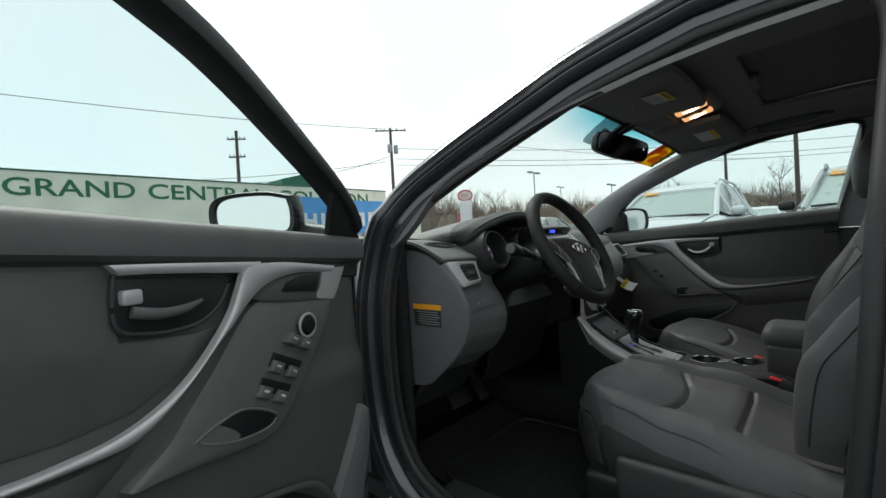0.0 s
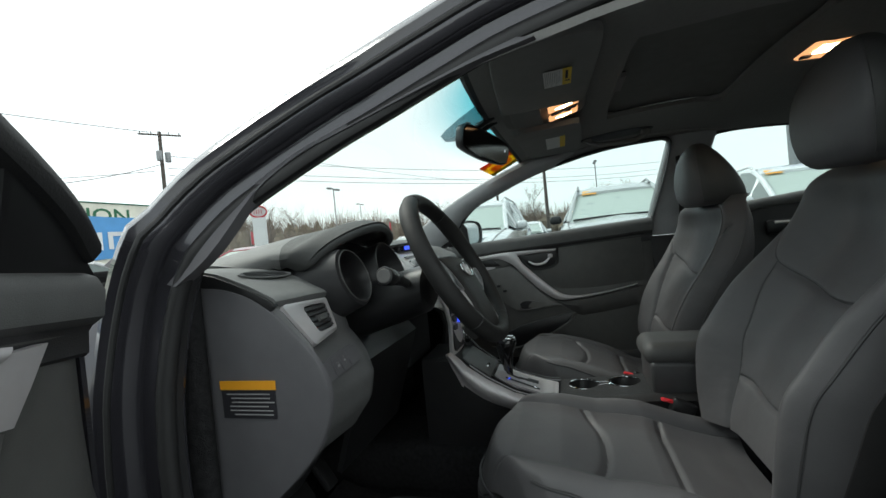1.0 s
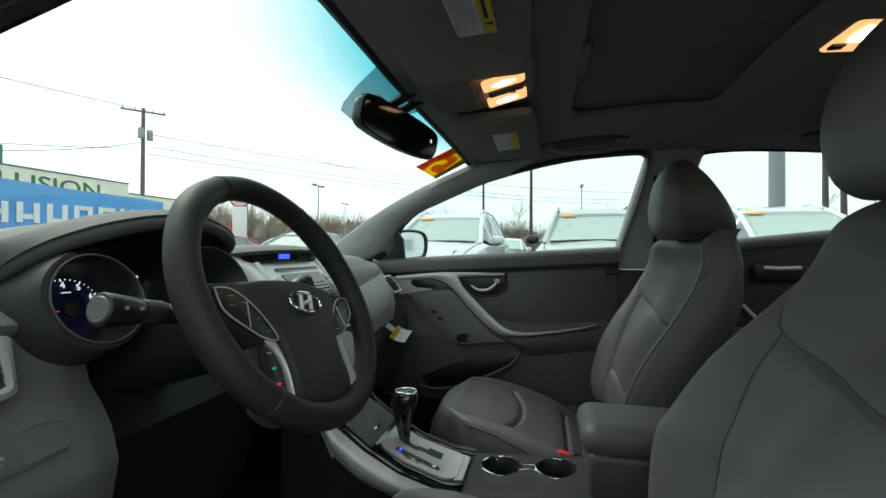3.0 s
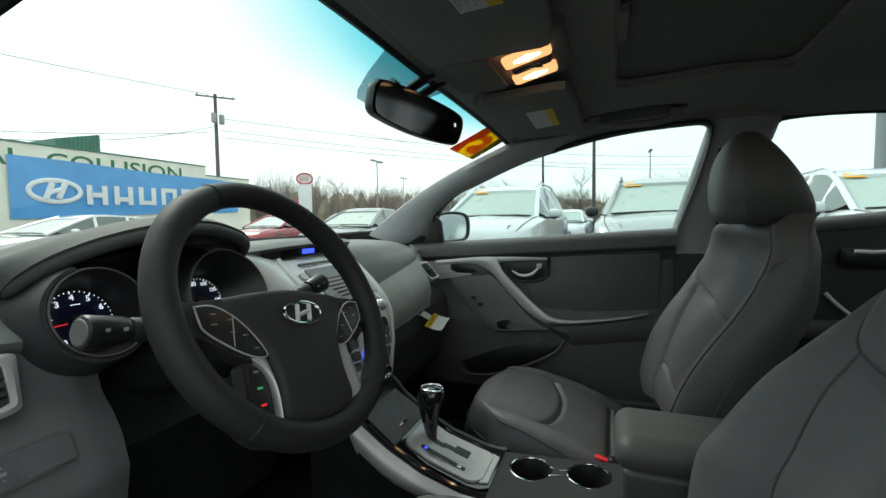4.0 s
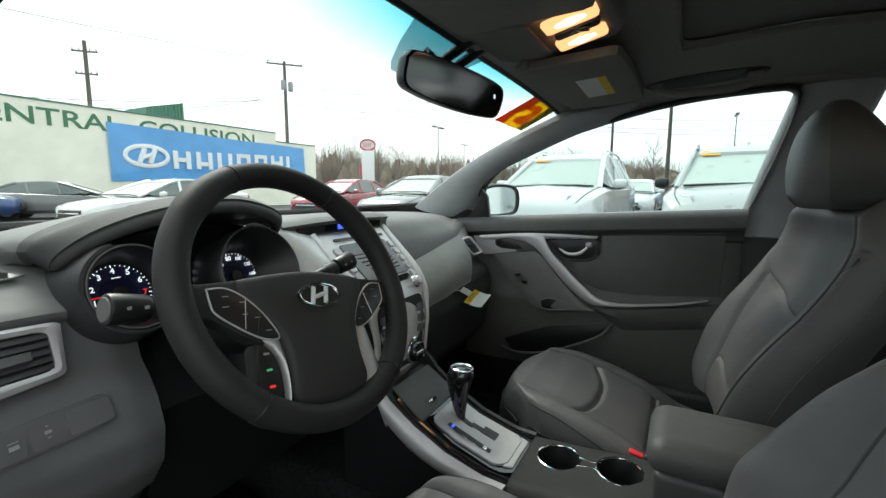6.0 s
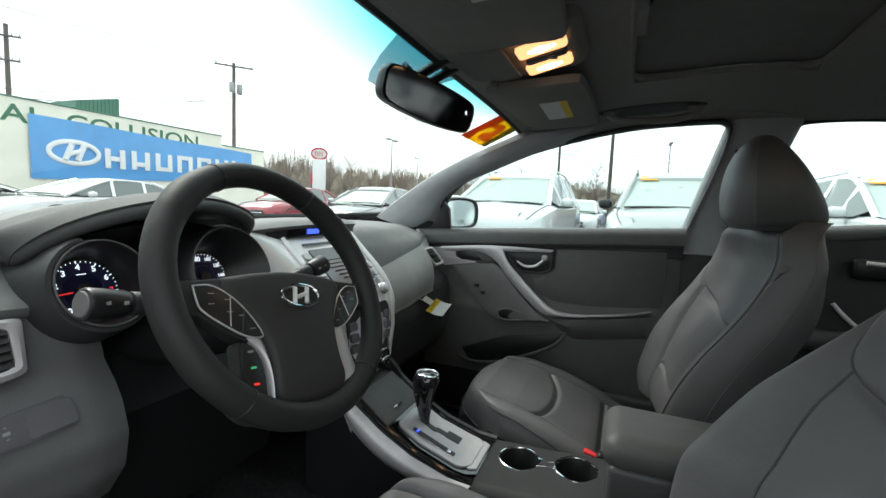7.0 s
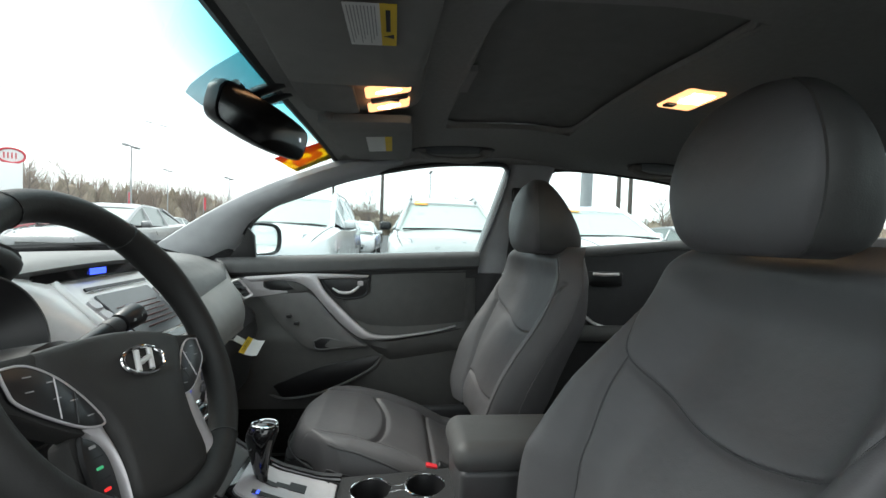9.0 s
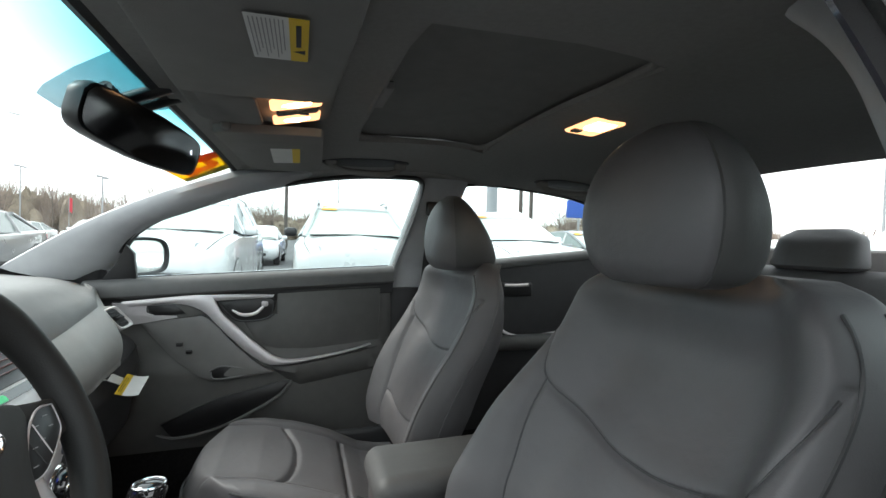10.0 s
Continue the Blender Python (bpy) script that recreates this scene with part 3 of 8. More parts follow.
# ---------- doors ----------
def door(name, w, spec, label):
    """A front door. w(u, z, d) places a point u along the door from its front edge, at height z, d out of the inner face."""
    root = thing(name, tuple(w(0.0, 0.35, 0)), label, "car door")
    z_top, length = spec["belt"], spec["length"]
    low = 0.30

    def face(u, v):
        uu = u * length
        zt = lin(uu, [0, length], z_top)
        z = low + (zt - low) * v
        h = (z - low) / (zt - low)
        d = lin(h, [0, 0.12, 0.35, 0.52, 0.60, 0.72, 0.86, 0.93, 0.975, 1.0], [-0.01, 0.0, 0.012, 0.018, 0.004, 0.0, 0.0, 0.012, 0.012, -0.012])
        edge = min(uu / 0.05, (length - uu) / 0.05, 1.0)
        return w(uu, z, d - 0.02 * (1 - edge) ** 2)
    part("panel", sheet(face, 44, 48, 0.02), DOORGREY, root)
    # dark roll along the belt line
    part("belt_cap", loft([[w(u, lin(u, [0, length], z_top) + dz, dd) for dz, dd in ((-0.062, 0.004), (-0.05, 0.022), (-0.02, 0.026), (-0.004, 0.018), (0.004, 0.0), (0.0, -0.02), (-0.06, -0.01))] for u in np.linspace(0.005, length, 30)]), BELTPAD, root)
    # Dark strip that paints the shadow below the belt cap.
    part("belt_shadow", loft([[w(u, lin(u, [0, length], z_top) + dz, dd) for dz, dd in ((-0.058, 0.012), (-0.066, 0.006), (-0.090, 0.004), (-0.094, 0.0), (-0.06, -0.004))] for u in np.linspace(0.01, length, 24)]), DARK, root)
    # outer skin
    part("outer_skin", sheet(lambda u, v: w(u * length, 0.24 + v * (lin(u, [0, 1], z_top) - 0.24), -0.10 - 0.03 * math.sin(math.pi * v)), 20, 12, 0.01), PAINT, root)
    part("door_edge", sheet(lambda u, v: w(-0.006, 0.24 + u * (z_top[0] - 0.26), -0.02 - 0.09 * v), 10, 4, 0.008), PAINT, root)
    # upper insert
    ins = spec["insert"]
    part("insert", plate(ins, lambda a, b, h: w(a, b, 0.001 + h), 0.006, 0.003), DOORCLOTH, root)
    # silver trim: a blade round the handle that narrows along the armrest, a band above the handle and a front end
    def ribbon(ea, eb, da, db, crown=0.004, n=44, m=7, thick=0.012, power=2.0):
        """A strip between two edges of (u, z) points; da and db: depth along each edge, from start to end."""
        A, B = spl([(*q, 0) for q in ea], n), spl([(*q, 0) for q in eb], n)
        rings = []
        for i in range(n):
            s = i / (n - 1)
            d0, d1 = lin(s, np.linspace(0, 1, len(da)), da), lin(s, np.linspace(0, 1, len(db)), db)
            ring = []
            for k in range(m):
                f = k / (m - 1)
                p = A[i] * (1 - f) + B[i] * f
                ring.append(w(p[0], p[1], d0 + (d1 - d0) * f + crown * (1 - abs(2 * f - 1) ** power)))
            ring += [w(B[i][0], B[i][1], d1 - thick), w(A[i][0], A[i][1], d0 - thick)]
            rings.append(ring)
        return loft(rings)
    sd = spec["blade_d"]
    part("silver_trim", joined(ribbon(spec["blade_a"], spec["blade_b"], sd, [q - 0.002 for q in sd], 0.005, 60, 9), ribbon(spec["band_a"], spec["band_b"], [0.024, 0.024, 0.020], [0.023, 0.022, 0.018], 0.003), ribbon(spec["front_a"], spec["front_b"], [0.018, 0.018, 0.016], [0.021, 0.019, 0.016], 0.002)), SATIN, root, "satin silver trim sweeping round the handle")
    # raised grip panel in front of the blade, hollow along it
    gd = spec["grip_d"]
    part("grip_panel", ribbon(spec["grip_a"], spec["grip_b"], gd[0], gd[1], 0.006, 40, 14, 0.03, 4.0), GRIP, root, "grey grip panel with a rounded rim")
    tw = [(q[0], q[1]) for q in spec["tweeter"]]
    part("tweeter_well", plate([(q[0], q[1]) for q in spl([(*q, 0) for q in spec["well"] + spec["well"][:1]], 40)][:-1], lambda a, b, h: w(a, b, 0.004 + h), 0.013, 0.002), DOORGREY, root)
    part("tweeter_grille", plate(tw, lambda a, b, h: w(a, b, 0.016 + h), 0.004, 0.001), BLACK, root, "black tweeter grille in the silver trim")
    # handle pocket, its dark hollow drawn as a black plate, and lever
    pk = [(q[0], q[1]) for q in spl([(*q, 0) for q in spec["pocket"] + spec["pocket"][:1]], 60)][:-1]
    part("handle_pocket", plate(pk, lambda a, b, h: w(a, b, 0.0035 + h), 0.008, 0.002), BLACK, root, "black plate for the dark hollow round the inner handle")
    part("pocket_rim", tube([w(q[0], q[1], 0.011) for q in pk], 0.0035, 8, closed=True), DARK, root)
    lev = spl(spec["lever"], 16)
    part("inner_handle", tube([w(p[0], p[1], p[2]) for p in lev], [lin(i / 15, [0, 0.3, 0.75, 1], spec["lever_r"]) for i in range(16)], 10, flat=0.7, up=tuple(w(0, 0, 1) - w(0, 0, 0))), SILVER if spec["chrome"] else BELTPAD, root, "curved inner door handle")
    part("lock_knob", plate(spec["knob"], lambda a, b, h: w(a, b, 0.012 + h), 0.010, 0.003), SATIN, root)
    pl = [(q[0], q[1]) for q in spl([(*q, 0) for q in spec["pull"] + spec["pull"][:1]], 40)][:-1]
    # Black plate in place of the pull's shaded hollow.
    part("pull_pocket", plate(pl, lambda a, b, h: w(a, b, spec["pull_d"] + h), 0.004, 0.001), BLACK, root, "black plate for the shaded hollow of the armrest pull")
    part("pull_rim", tube([w(q[0], q[1], spec["pull_d"] + 0.004) for q in pl], 0.0025, 8, closed=True), FASCIA, root)
    # armrest below the blade
    ar = spl([(*q, 0) for q in spec["arm"]], 40)
    part("armrest", loft([[w(q[0], q[1] + dz, d) for dz, d in ((0.0, 0.004), (-0.004 * min(i / 14, 1), 0.006 + (lin(i / 39, [0, 0.3, 0.8, 1], spec["arm_d"]) - 0.006) * min(i / 14, 1) ** 0.7), (-0.03 * min(i / 14, 1) - 0.001, 0.006 + (lin(i / 39, [0, 0.3, 0.8, 1], spec["arm_d"]) - 0.004) * min(i / 14, 1) ** 0.7), (-0.07 * min(i / 14, 1) - 0.002, 0.004 + 0.016 * min(i / 14, 1)), (-0.09 * min(i / 14, 1) - 0.003, 0.0))] for i, q in enumerate(ar)]), DOORGREY, root)
    bn = [(q[0], q[1]) for q in spl([(*q, 0) for q in spec["bin"] + spec["bin"][:1]], 50)][:-1]
    # Flat black plate colours in the shade inside the map pocket.
    part("map_pocket", plate(bn, lambda a, b, h: w(a, b, 0.004 + h), 0.014, 0.004), BLACK, root, "black plate for the shaded map pocket")
    part("bin_lip", tube([w(p[0], p[1], 0.020) for p in spl([(*q, 0) for q in spec["bin_lip"]], 24)], [0.002] + [0.006] * 22 + [0.002], 8), DOORGREY, root)
    # window: frame bar, glass, corner cover
    fr = spl([(*q, 0) for q in spec["frame"]], 50)
    bar = []
    for i, q in enumerate(fr):
        slim = lin(i, [36, 42], [1.0, 0.30])
        a = np.array(fr[max(i - 1, 0)]); b = np.array(fr[min(i + 1, len(fr) - 1)])
        t = (b - a)[:2] / max(np.linalg.norm((b - a)[:2]), 1e-9)
        nrm = np.array([-t[1], t[0]])
        lean = 0.45
        bar.append([w(q[0] + nrm[0] * o * slim, q[1] + nrm[1] * o * slim, d + lean * max(q[1] - 0.95, 0)) for o, d in spec["bar"]])
    part("window_frame", loft(bar), RUBBER, root, "black painted window frame with seals")
    gl = spec["frame"]
    part("door_window", plate([(q[0], q[1]) for q in fr[::2]] + [(length - 0.02, z_top[1] - 0.03), (0.12, z_top[0] - 0.03)], lambda a, b, h: w(a, b, -0.022 - h + 0.45 * max(b - 0.95, 0)), 0.003), GLASS, root).visible_shadow = False
    part("corner_cover", plate(spec["sail"], lambda a, b, h: w(a, b, -0.01 + h + 0.45 * max(b - 0.95, 0)), 0.014, 0.004), BLACK, root)
    return root


def mirror_housing(c, facing, outward, label, tall=1.0):
    """Outside mirror: c its middle, facing where the glass looks, outward the way from the car."""
    f, o = Vector(facing).normalized(), Vector(outward).normalized()
    o = (o - f * o.dot(f)).normalized()
    up = f.cross(o)
    if up.z < 0:
        up = -up
    mrr = thing("door_mirror", tuple(c), label, "door mirror", group="door mirrors")
    out = spl([(-0.085, 0.036, 0), (-0.03, 0.047, 0), (0.055, 0.044, 0), (0.086, 0.028, 0), (0.090, -0.008, 0), (0.075, -0.038, 0), (0.02, -0.046, 0), (-0.06, -0.046, 0), (-0.088, -0.034, 0), (-0.092, 0.005, 0), (-0.085, 0.036, 0)], 41)[:-1]
    out = [(p[0], p[1] * tall) for p in out]
    C = Vector(c)
    rings = []
    for d, k in ((0.004, 0.92), (0.016, 0.95), (0.018, 1.06), (0.008, 1.13), (-0.02, 1.16), (-0.045, 1.08), (-0.07, 0.85), (-0.085, 0.5), (-0.088, 0.2)):
        rings.append([C + o * p[0] * k + up * p[1] * k + f * d for p in out])
    part("housing", loft(rings), BLACK if label.startswith("black") else PAINT, mrr)
    part("mirror_glass", loft([[C + o * p[0] * 0.93 + up * p[1] * 0.91 + f * d for p in out] for d in (0.005, 0.009)]), MIRROR, mrr)
    part("mirror_arm", tube([C - o * 0.06 - up * 0.03 - f * 0.03, C - o * 0.13 - up * 0.045 - f * 0.025, C - o * 0.18 - up * 0.055 - f * 0.01], [0.03, 0.026, 0.03], 12, flat=0.7), BLACK, mrr)
    return mrr


# passenger door, closed: u runs back from the front edge
def pw(u, z, d):
    return Vector((0.722 - d - (0.0 if z < 0.95 else 0.0), 0.855 - u, z))


PD = dict(
    belt=(0.899, 0.951), length=0.93, chrome=True,
    insert=[(0.54, 0.858), (0.54, 0.79), (0.47, 0.785), (0.42, 0.80), (0.48, 0.70), (0.54, 0.675), (0.66, 0.668), (0.88, 0.692), (0.885, 0.80), (0.885, 0.875), (0.70, 0.868)],
    blade_a=[(0.105, 0.839), (0.295, 0.857), (0.346, 0.853), (0.362, 0.831), (0.381, 0.798), (0.437, 0.743), (0.48, 0.702), (0.533, 0.660), (0.578, 0.645), (0.655, 0.6465), (0.781, 0.6645), (0.854, 0.679)],
    blade_b=[(0.133, 0.820), (0.222, 0.831), (0.285, 0.826), (0.333, 0.800), (0.362, 0.768), (0.403, 0.724), (0.454, 0.675), (0.515, 0.634), (0.573, 0.629), (0.655, 0.638), (0.781, 0.658), (0.854, 0.676)],
    blade_d=[0.020, 0.025, 0.030, 0.036, 0.042, 0.046, 0.044, 0.036, 0.018],
    band_a=[(0.300, 0.857), (0.433, 0.858), (0.532, 0.856)], band_b=[(0.336, 0.838), (0.434, 0.843), (0.525, 0.846)],
    front_a=[(0.080, 0.835), (0.100, 0.796), (0.122, 0.767)], front_b=[(0.170, 0.834), (0.176, 0.802), (0.276, 0.792)],
    well=[(0.150, 0.832), (0.225, 0.838), (0.290, 0.822), (0.325, 0.800), (0.280, 0.788), (0.190, 0.785), (0.160, 0.800)],
    tweeter=[(0.172, 0.826), (0.21, 0.830), (0.243, 0.831), (0.258, 0.817), (0.276, 0.800), (0.235, 0.796), (0.192, 0.796), (0.178, 0.808)],
    grip_a=[(0.175, 0.786), (0.297, 0.797), (0.345, 0.775), (0.395, 0.721), (0.455, 0.662), (0.503, 0.624), (0.535, 0.609)],
    grip_b=[(0.150, 0.775), (0.195, 0.718), (0.246, 0.659), (0.29, 0.621), (0.322, 0.598), (0.363, 0.587), (0.526, 0.604)],
    grip_d=([0.006, 0.010, 0.022, 0.034, 0.040], [0.010, 0.016, 0.024, 0.032, 0.036]),
    pocket=[(0.362, 0.836), (0.443, 0.842), (0.525, 0.843), (0.530, 0.815), (0.525, 0.790), (0.505, 0.776), (0.455, 0.770), (0.417, 0.775), (0.387, 0.803)],
    lever=[(0.406, 0.808, 0.018), (0.435, 0.793, 0.022), (0.473, 0.796, 0.024), (0.499, 0.817, 0.024)], lever_r=[0.003, 0.005, 0.0055, 0.004],
    knob=rounded(0.020, 0.018, 0.005, 4, 0.503, 0.826),
    pull=[(0.350, 0.622), (0.382, 0.634), (0.441, 0.624), (0.490, 0.616), (0.478, 0.607), (0.393, 0.594), (0.357, 0.597)], pull_d=0.034,
    arm=[(0.50, 0.628), (0.56, 0.624), (0.655, 0.634), (0.781, 0.654), (0.88, 0.672)], arm_d=[0.046, 0.048, 0.03, 0.010],
    bin=[(0.21, 0.455), (0.365, 0.522), (0.48, 0.548), (0.585, 0.569), (0.556, 0.526), (0.446, 0.464), (0.346, 0.425), (0.25, 0.412)],
    bin_lip=[(0.20, 0.425), (0.25, 0.410), (0.346, 0.422), (0.446, 0.460), (0.556, 0.522), (0.592, 0.570)],
    frame=[(0.10, 0.985), (0.135, 1.034), (0.20, 1.083), (0.27, 1.112), (0.455, 1.181), (0.645, 1.226), (0.785, 1.247), (0.955, 1.255), (0.99, 1.25), (1.0, 1.227), (0.98, 1.117), (0.935, 0.952)],
    bar=((-0.003, -0.012), (0.0, 0.0), (0.004, 0.003), (0.008, 0.0), (0.010, -0.012), (0.012, -0.03), (0.010, -0.045), (0.0, -0.045), (-0.003, -0.03)),
    sail=[(0.035, 0.885), (0.085, 0.955), (0.118, 1.012), (0.136, 0.985), (0.140, 0.89)],
)
door_passenger = door("car_door", pw, PD, "closed passenger door with grey trim and silver handle sweep")
for k, (u, z) in enumerate(((0.262, 0.706), (0.288, 0.682))):
    part("window_switch", rbox(pw(u, z, 0.028), (0.012, 0.018, 0.012), 0.003), BLACK, door_passenger)

# driver door, standing open
DP, DU, DN = Vector((-0.9046, 0.8246, 0)), Vector((-0.9447, -0.3277, 0)), Vector((0.3277, -0.9447, 0))


def dw(u, z, d):
    return DP + DU * u + DN * (d - 0.012) + Vector((0, 0, z + 0.0))


DD = dict(
    belt=(0.935, 1.0), length=0.98, chrome=False,
    insert=[(0.56, 0.905), (0.56, 0.81), (0.46, 0.80), (0.41, 0.80), (0.48, 0.745), (0.55, 0.715), (0.63, 0.71), (0.95, 0.735), (0.95, 0.90), (0.95, 0.93), (0.70, 0.915)],
    blade_a=[(0.120, 0.876), (0.287, 0.895), (0.365, 0.890), (0.385, 0.862), (0.402, 0.828), (0.431, 0.792), (0.479, 0.747), (0.53, 0.717), (0.587, 0.700), (0.644, 0.697), (0.691, 0.698), (0.80, 0.708), (0.93, 0.728)],
    blade_b=[(0.137, 0.862), (0.243, 0.871), (0.317, 0.861), (0.364, 0.836), (0.404, 0.799), (0.449, 0.765), (0.505, 0.719), (0.554, 0.690), (0.588, 0.684), (0.645, 0.686), (0.691, 0.689), (0.80, 0.700), (0.93, 0.722)],
    blade_d=[0.020, 0.025, 0.029, 0.031, 0.034, 0.037, 0.038, 0.034, 0.020],
    band_a=[(0.330, 0.899), (0.501, 0.908), (0.573, 0.911)], band_b=[(0.365, 0.883), (0.502, 0.894), (0.56, 0.897)],
    front_a=[(0.080, 0.871), (0.103, 0.835), (0.123, 0.803)], front_b=[(0.162, 0.870), (0.169, 0.838), (0.190, 0.814)],
    well=[(0.150, 0.866), (0.245, 0.874), (0.310, 0.862), (0.350, 0.838), (0.30, 0.824), (0.20, 0.812), (0.165, 0.815)],
    tweeter=[(0.281, 0.840), (0.268, 0.855), (0.228, 0.864), (0.172, 0.863), (0.186, 0.828)],
    grip_a=[(0.165, 0.816), (0.292, 0.834), (0.353, 0.820), (0.396, 0.785), (0.442, 0.738), (0.487, 0.695), (0.524, 0.659), (0.578, 0.628)],
    grip_b=[(0.128, 0.800), (0.147, 0.766), (0.199, 0.712), (0.255, 0.655), (0.304, 0.612), (0.342, 0.597), (0.401, 0.601), (0.563, 0.622)],
    grip_d=([0.004, 0.006, 0.018, 0.026, 0.030, 0.030], [0.012, 0.018, 0.024, 0.028, 0.030, 0.030]),
    pocket=[(0.564, 0.896), (0.502, 0.891), (0.415, 0.883), (0.396, 0.874), (0.395, 0.862), (0.412, 0.836), (0.446, 0.816), (0.483, 0.811), (0.524, 0.814), (0.556, 0.822), (0.566, 0.835), (0.567, 0.867)],
    lever=[(0.550, 0.848, 0.020), (0.530, 0.843, 0.024), (0.506, 0.840, 0.024), (0.473, 0.842, 0.022), (0.446, 0.849, 0.018)], lever_r=[0.008, 0.008, 0.006, 0.003],
    knob=rounded(0.026, 0.020, 0.004, 4, 0.547, 0.867),
    pull=[(0.487, 0.650), (0.463, 0.657), (0.428, 0.664), (0.398, 0.664), (0.362, 0.650), (0.332, 0.630), (0.347, 0.615), (0.410, 0.619), (0.46, 0.635)], pull_d=0.031,
    arm=[(0.53, 0.688), (0.588, 0.680), (0.691, 0.685), (0.80, 0.696), (0.93, 0.716)], arm_d=[0.036, 0.038, 0.03, 0.014],
    bin=[(0.20, 0.40), (0.30, 0.47), (0.44, 0.52), (0.60, 0.56), (0.75, 0.55), (0.75, 0.42), (0.50, 0.37), (0.30, 0.35)],
    bin_lip=[(0.16, 0.37), (0.22, 0.44), (0.30, 0.475), (0.44, 0.51), (0.60, 0.555)],
    frame=[(0.0, 0.95), (0.055, 0.995), (0.14, 1.042), (0.265, 1.10), (0.43, 1.172), (0.53, 1.206), (0.70, 1.245), (0.90, 1.260), (0.98, 1.25), (0.99, 1.15), (0.96, 1.0)],
    bar=((-0.004, 0.0), (0.0, 0.012), (0.014, 0.016), (0.026, 0.012), (0.030, 0.0), (0.034, -0.02), (0.03, -0.045), (0.0, -0.045), (-0.004, -0.02)),
    sail=[(-0.012, 0.928), (0.0, 0.955), (0.055, 1.0), (0.12, 1.036), (0.135, 1.04), (0.112, 0.936)],
)
door_driver = door("car_door", dw, DD, "open driver door with grey trim and window switches")
lowtrim = []
for (ua, za), (ub, zb) in [((a[0], a[1]), (b[0], b[1])) for a, b in zip(spl([(0.060, 0.545, 0), (0.085, 0.49, 0), (0.125, 0.43, 0), (0.166, 0.382, 0), (0.20, 0.33, 0)], 20), spl([(0.030, 0.52, 0), (0.035, 0.46, 0), (0.05, 0.41, 0), (0.07, 0.36, 0), (0.085, 0.32, 0)], 20))]:
    lowtrim.append([dw(ua, za, 0.006), dw(ua - 0.004, za, 0.026), dw((ua + ub) / 2, (za + zb) / 2, 0.034), dw(ub, zb, 0.028), dw(ub - 0.004, zb, 0.0)])
part("lower_front_trim", loft(lowtrim), FASCIA, door_driver, "pale plastic corner of the door bin")
at = Matrix.Translation(dw(0.232, 0.767, 0.026)) @ DN.to_track_quat("Z", "Y").to_matrix().to_4x4()
knob = part("mirror_control", lathe([(0.020, 0), (0.020, 0.006), (0.013, 0.008), (0.013, 0.014), (0.004, 0.014)], at, 28), BLACK, door_driver, "round mirror control with a bright rim")
part("control_rim", tube([at @ Vector((0.0225 * math.cos(k), 0.0225 * math.sin(k), 0.006)) for k in np.linspace(0, 2 * math.pi, 32, endpoint=False)], 0.0030, 8, True), SATIN, knob)


def dq(a, b, d0, d1):
    """Quadrilateral slab on the driver door between depths d0 and d1, outline a, b lists."""
    return plate(list(zip(a, b)), lambda u, z, h: dw(u, z, d0 + h), d1 - d0, 0.003)


for (ua, za), (ub, zb), top in (((0.277, 0.750), (0.245, 0.734), 0), ((0.323, 0.711), (0.285, 0.691), 1), ((0.355, 0.677), (0.318, 0.657), 1)):
    if top:
        # Black slab colours in the shade of the switch recess.
        part("switch_recess", dq([ua + 0.014, ua - 0.002, ub - 0.030, ub - 0.018], [za + 0.004, za + 0.025, zb + 0.012, zb - 0.006], 0.020, 0.0335), BLACK, door_driver)
    for u, z in ((ua, za), (ub, zb)):
        part("window_switch", dq([u + 0.018, u + 0.006, u - 0.018, u - 0.006], [z - 0.002, z + 0.014, z + 0.001, z - 0.015], 0.022, 0.041), GRIP, door_driver)
        part("switch_mark", dq([u + 0.006, u + 0.003, u - 0.007, u - 0.004], [z + 0.003, z + 0.006, z, z - 0.003], 0.041, 0.0416), PAPER, door_driver)
mirror_housing(dw(0.155, 1.0, -0.165), DU * 0.936 + DN * 0.352, DU * 0.352 - DN * 0.936, "black-rimmed driver door mirror on the open door")
mirror_housing((0.955, 0.775, 0.964), (-0.56, -0.83, 0.03), (1, 0, 0), "black-rimmed passenger door mirror beyond the window", 1.30)

# rear passenger door: window, panel and handle
rd = thing("rear_door", (0.72, -0.6, 0.35), "closed rear door with dark trim and silver handle", "car door")
part("panel", sheet(lambda u, v: Vector((0.725 - 0.02 * math.sin(math.pi * min(v * 1.1, 1)), -0.23 - 0.75 * u, 0.3 + v * (0.632 + 0.080 * u))), 16, 16, 0.02), DARK, rd)
part("belt_cap", tube([(0.728, y, lin(y, [-1.0, -0.23], [1.018, 0.939])) for y in np.linspace(-0.23, -0.98, 12)], 0.022, 10), PAD, rd)
part("silver_trim", tube(spl([(0.704, -0.455, 0.765), (0.700, -0.48, 0.735), (0.697, -0.52, 0.700), (0.695, -0.57, 0.684), (0.695, -0.64, 0.681), (0.697, -0.74, 0.690), (0.702, -0.86, 0.705)], 20), 0.006, 8), SILVER, rd)
# Black block in place of the rear handle's dark hollow.
part("handle_pocket", rbox((0.70, -0.56, 0.868), (0.02, 0.15, 0.055), 0.012), BLACK, rd)
part("inner_handle", tube([(0.688, -0.51, 0.886), (0.684, -0.55, 0.884), (0.684, -0.61, 0.887)], 0.006, 8), SILVER, rd)
part("armrest", rbox((0.69, -0.60, 0.66), (0.07, 0.5, 0.06), 0.025), DOORGREY, rd)
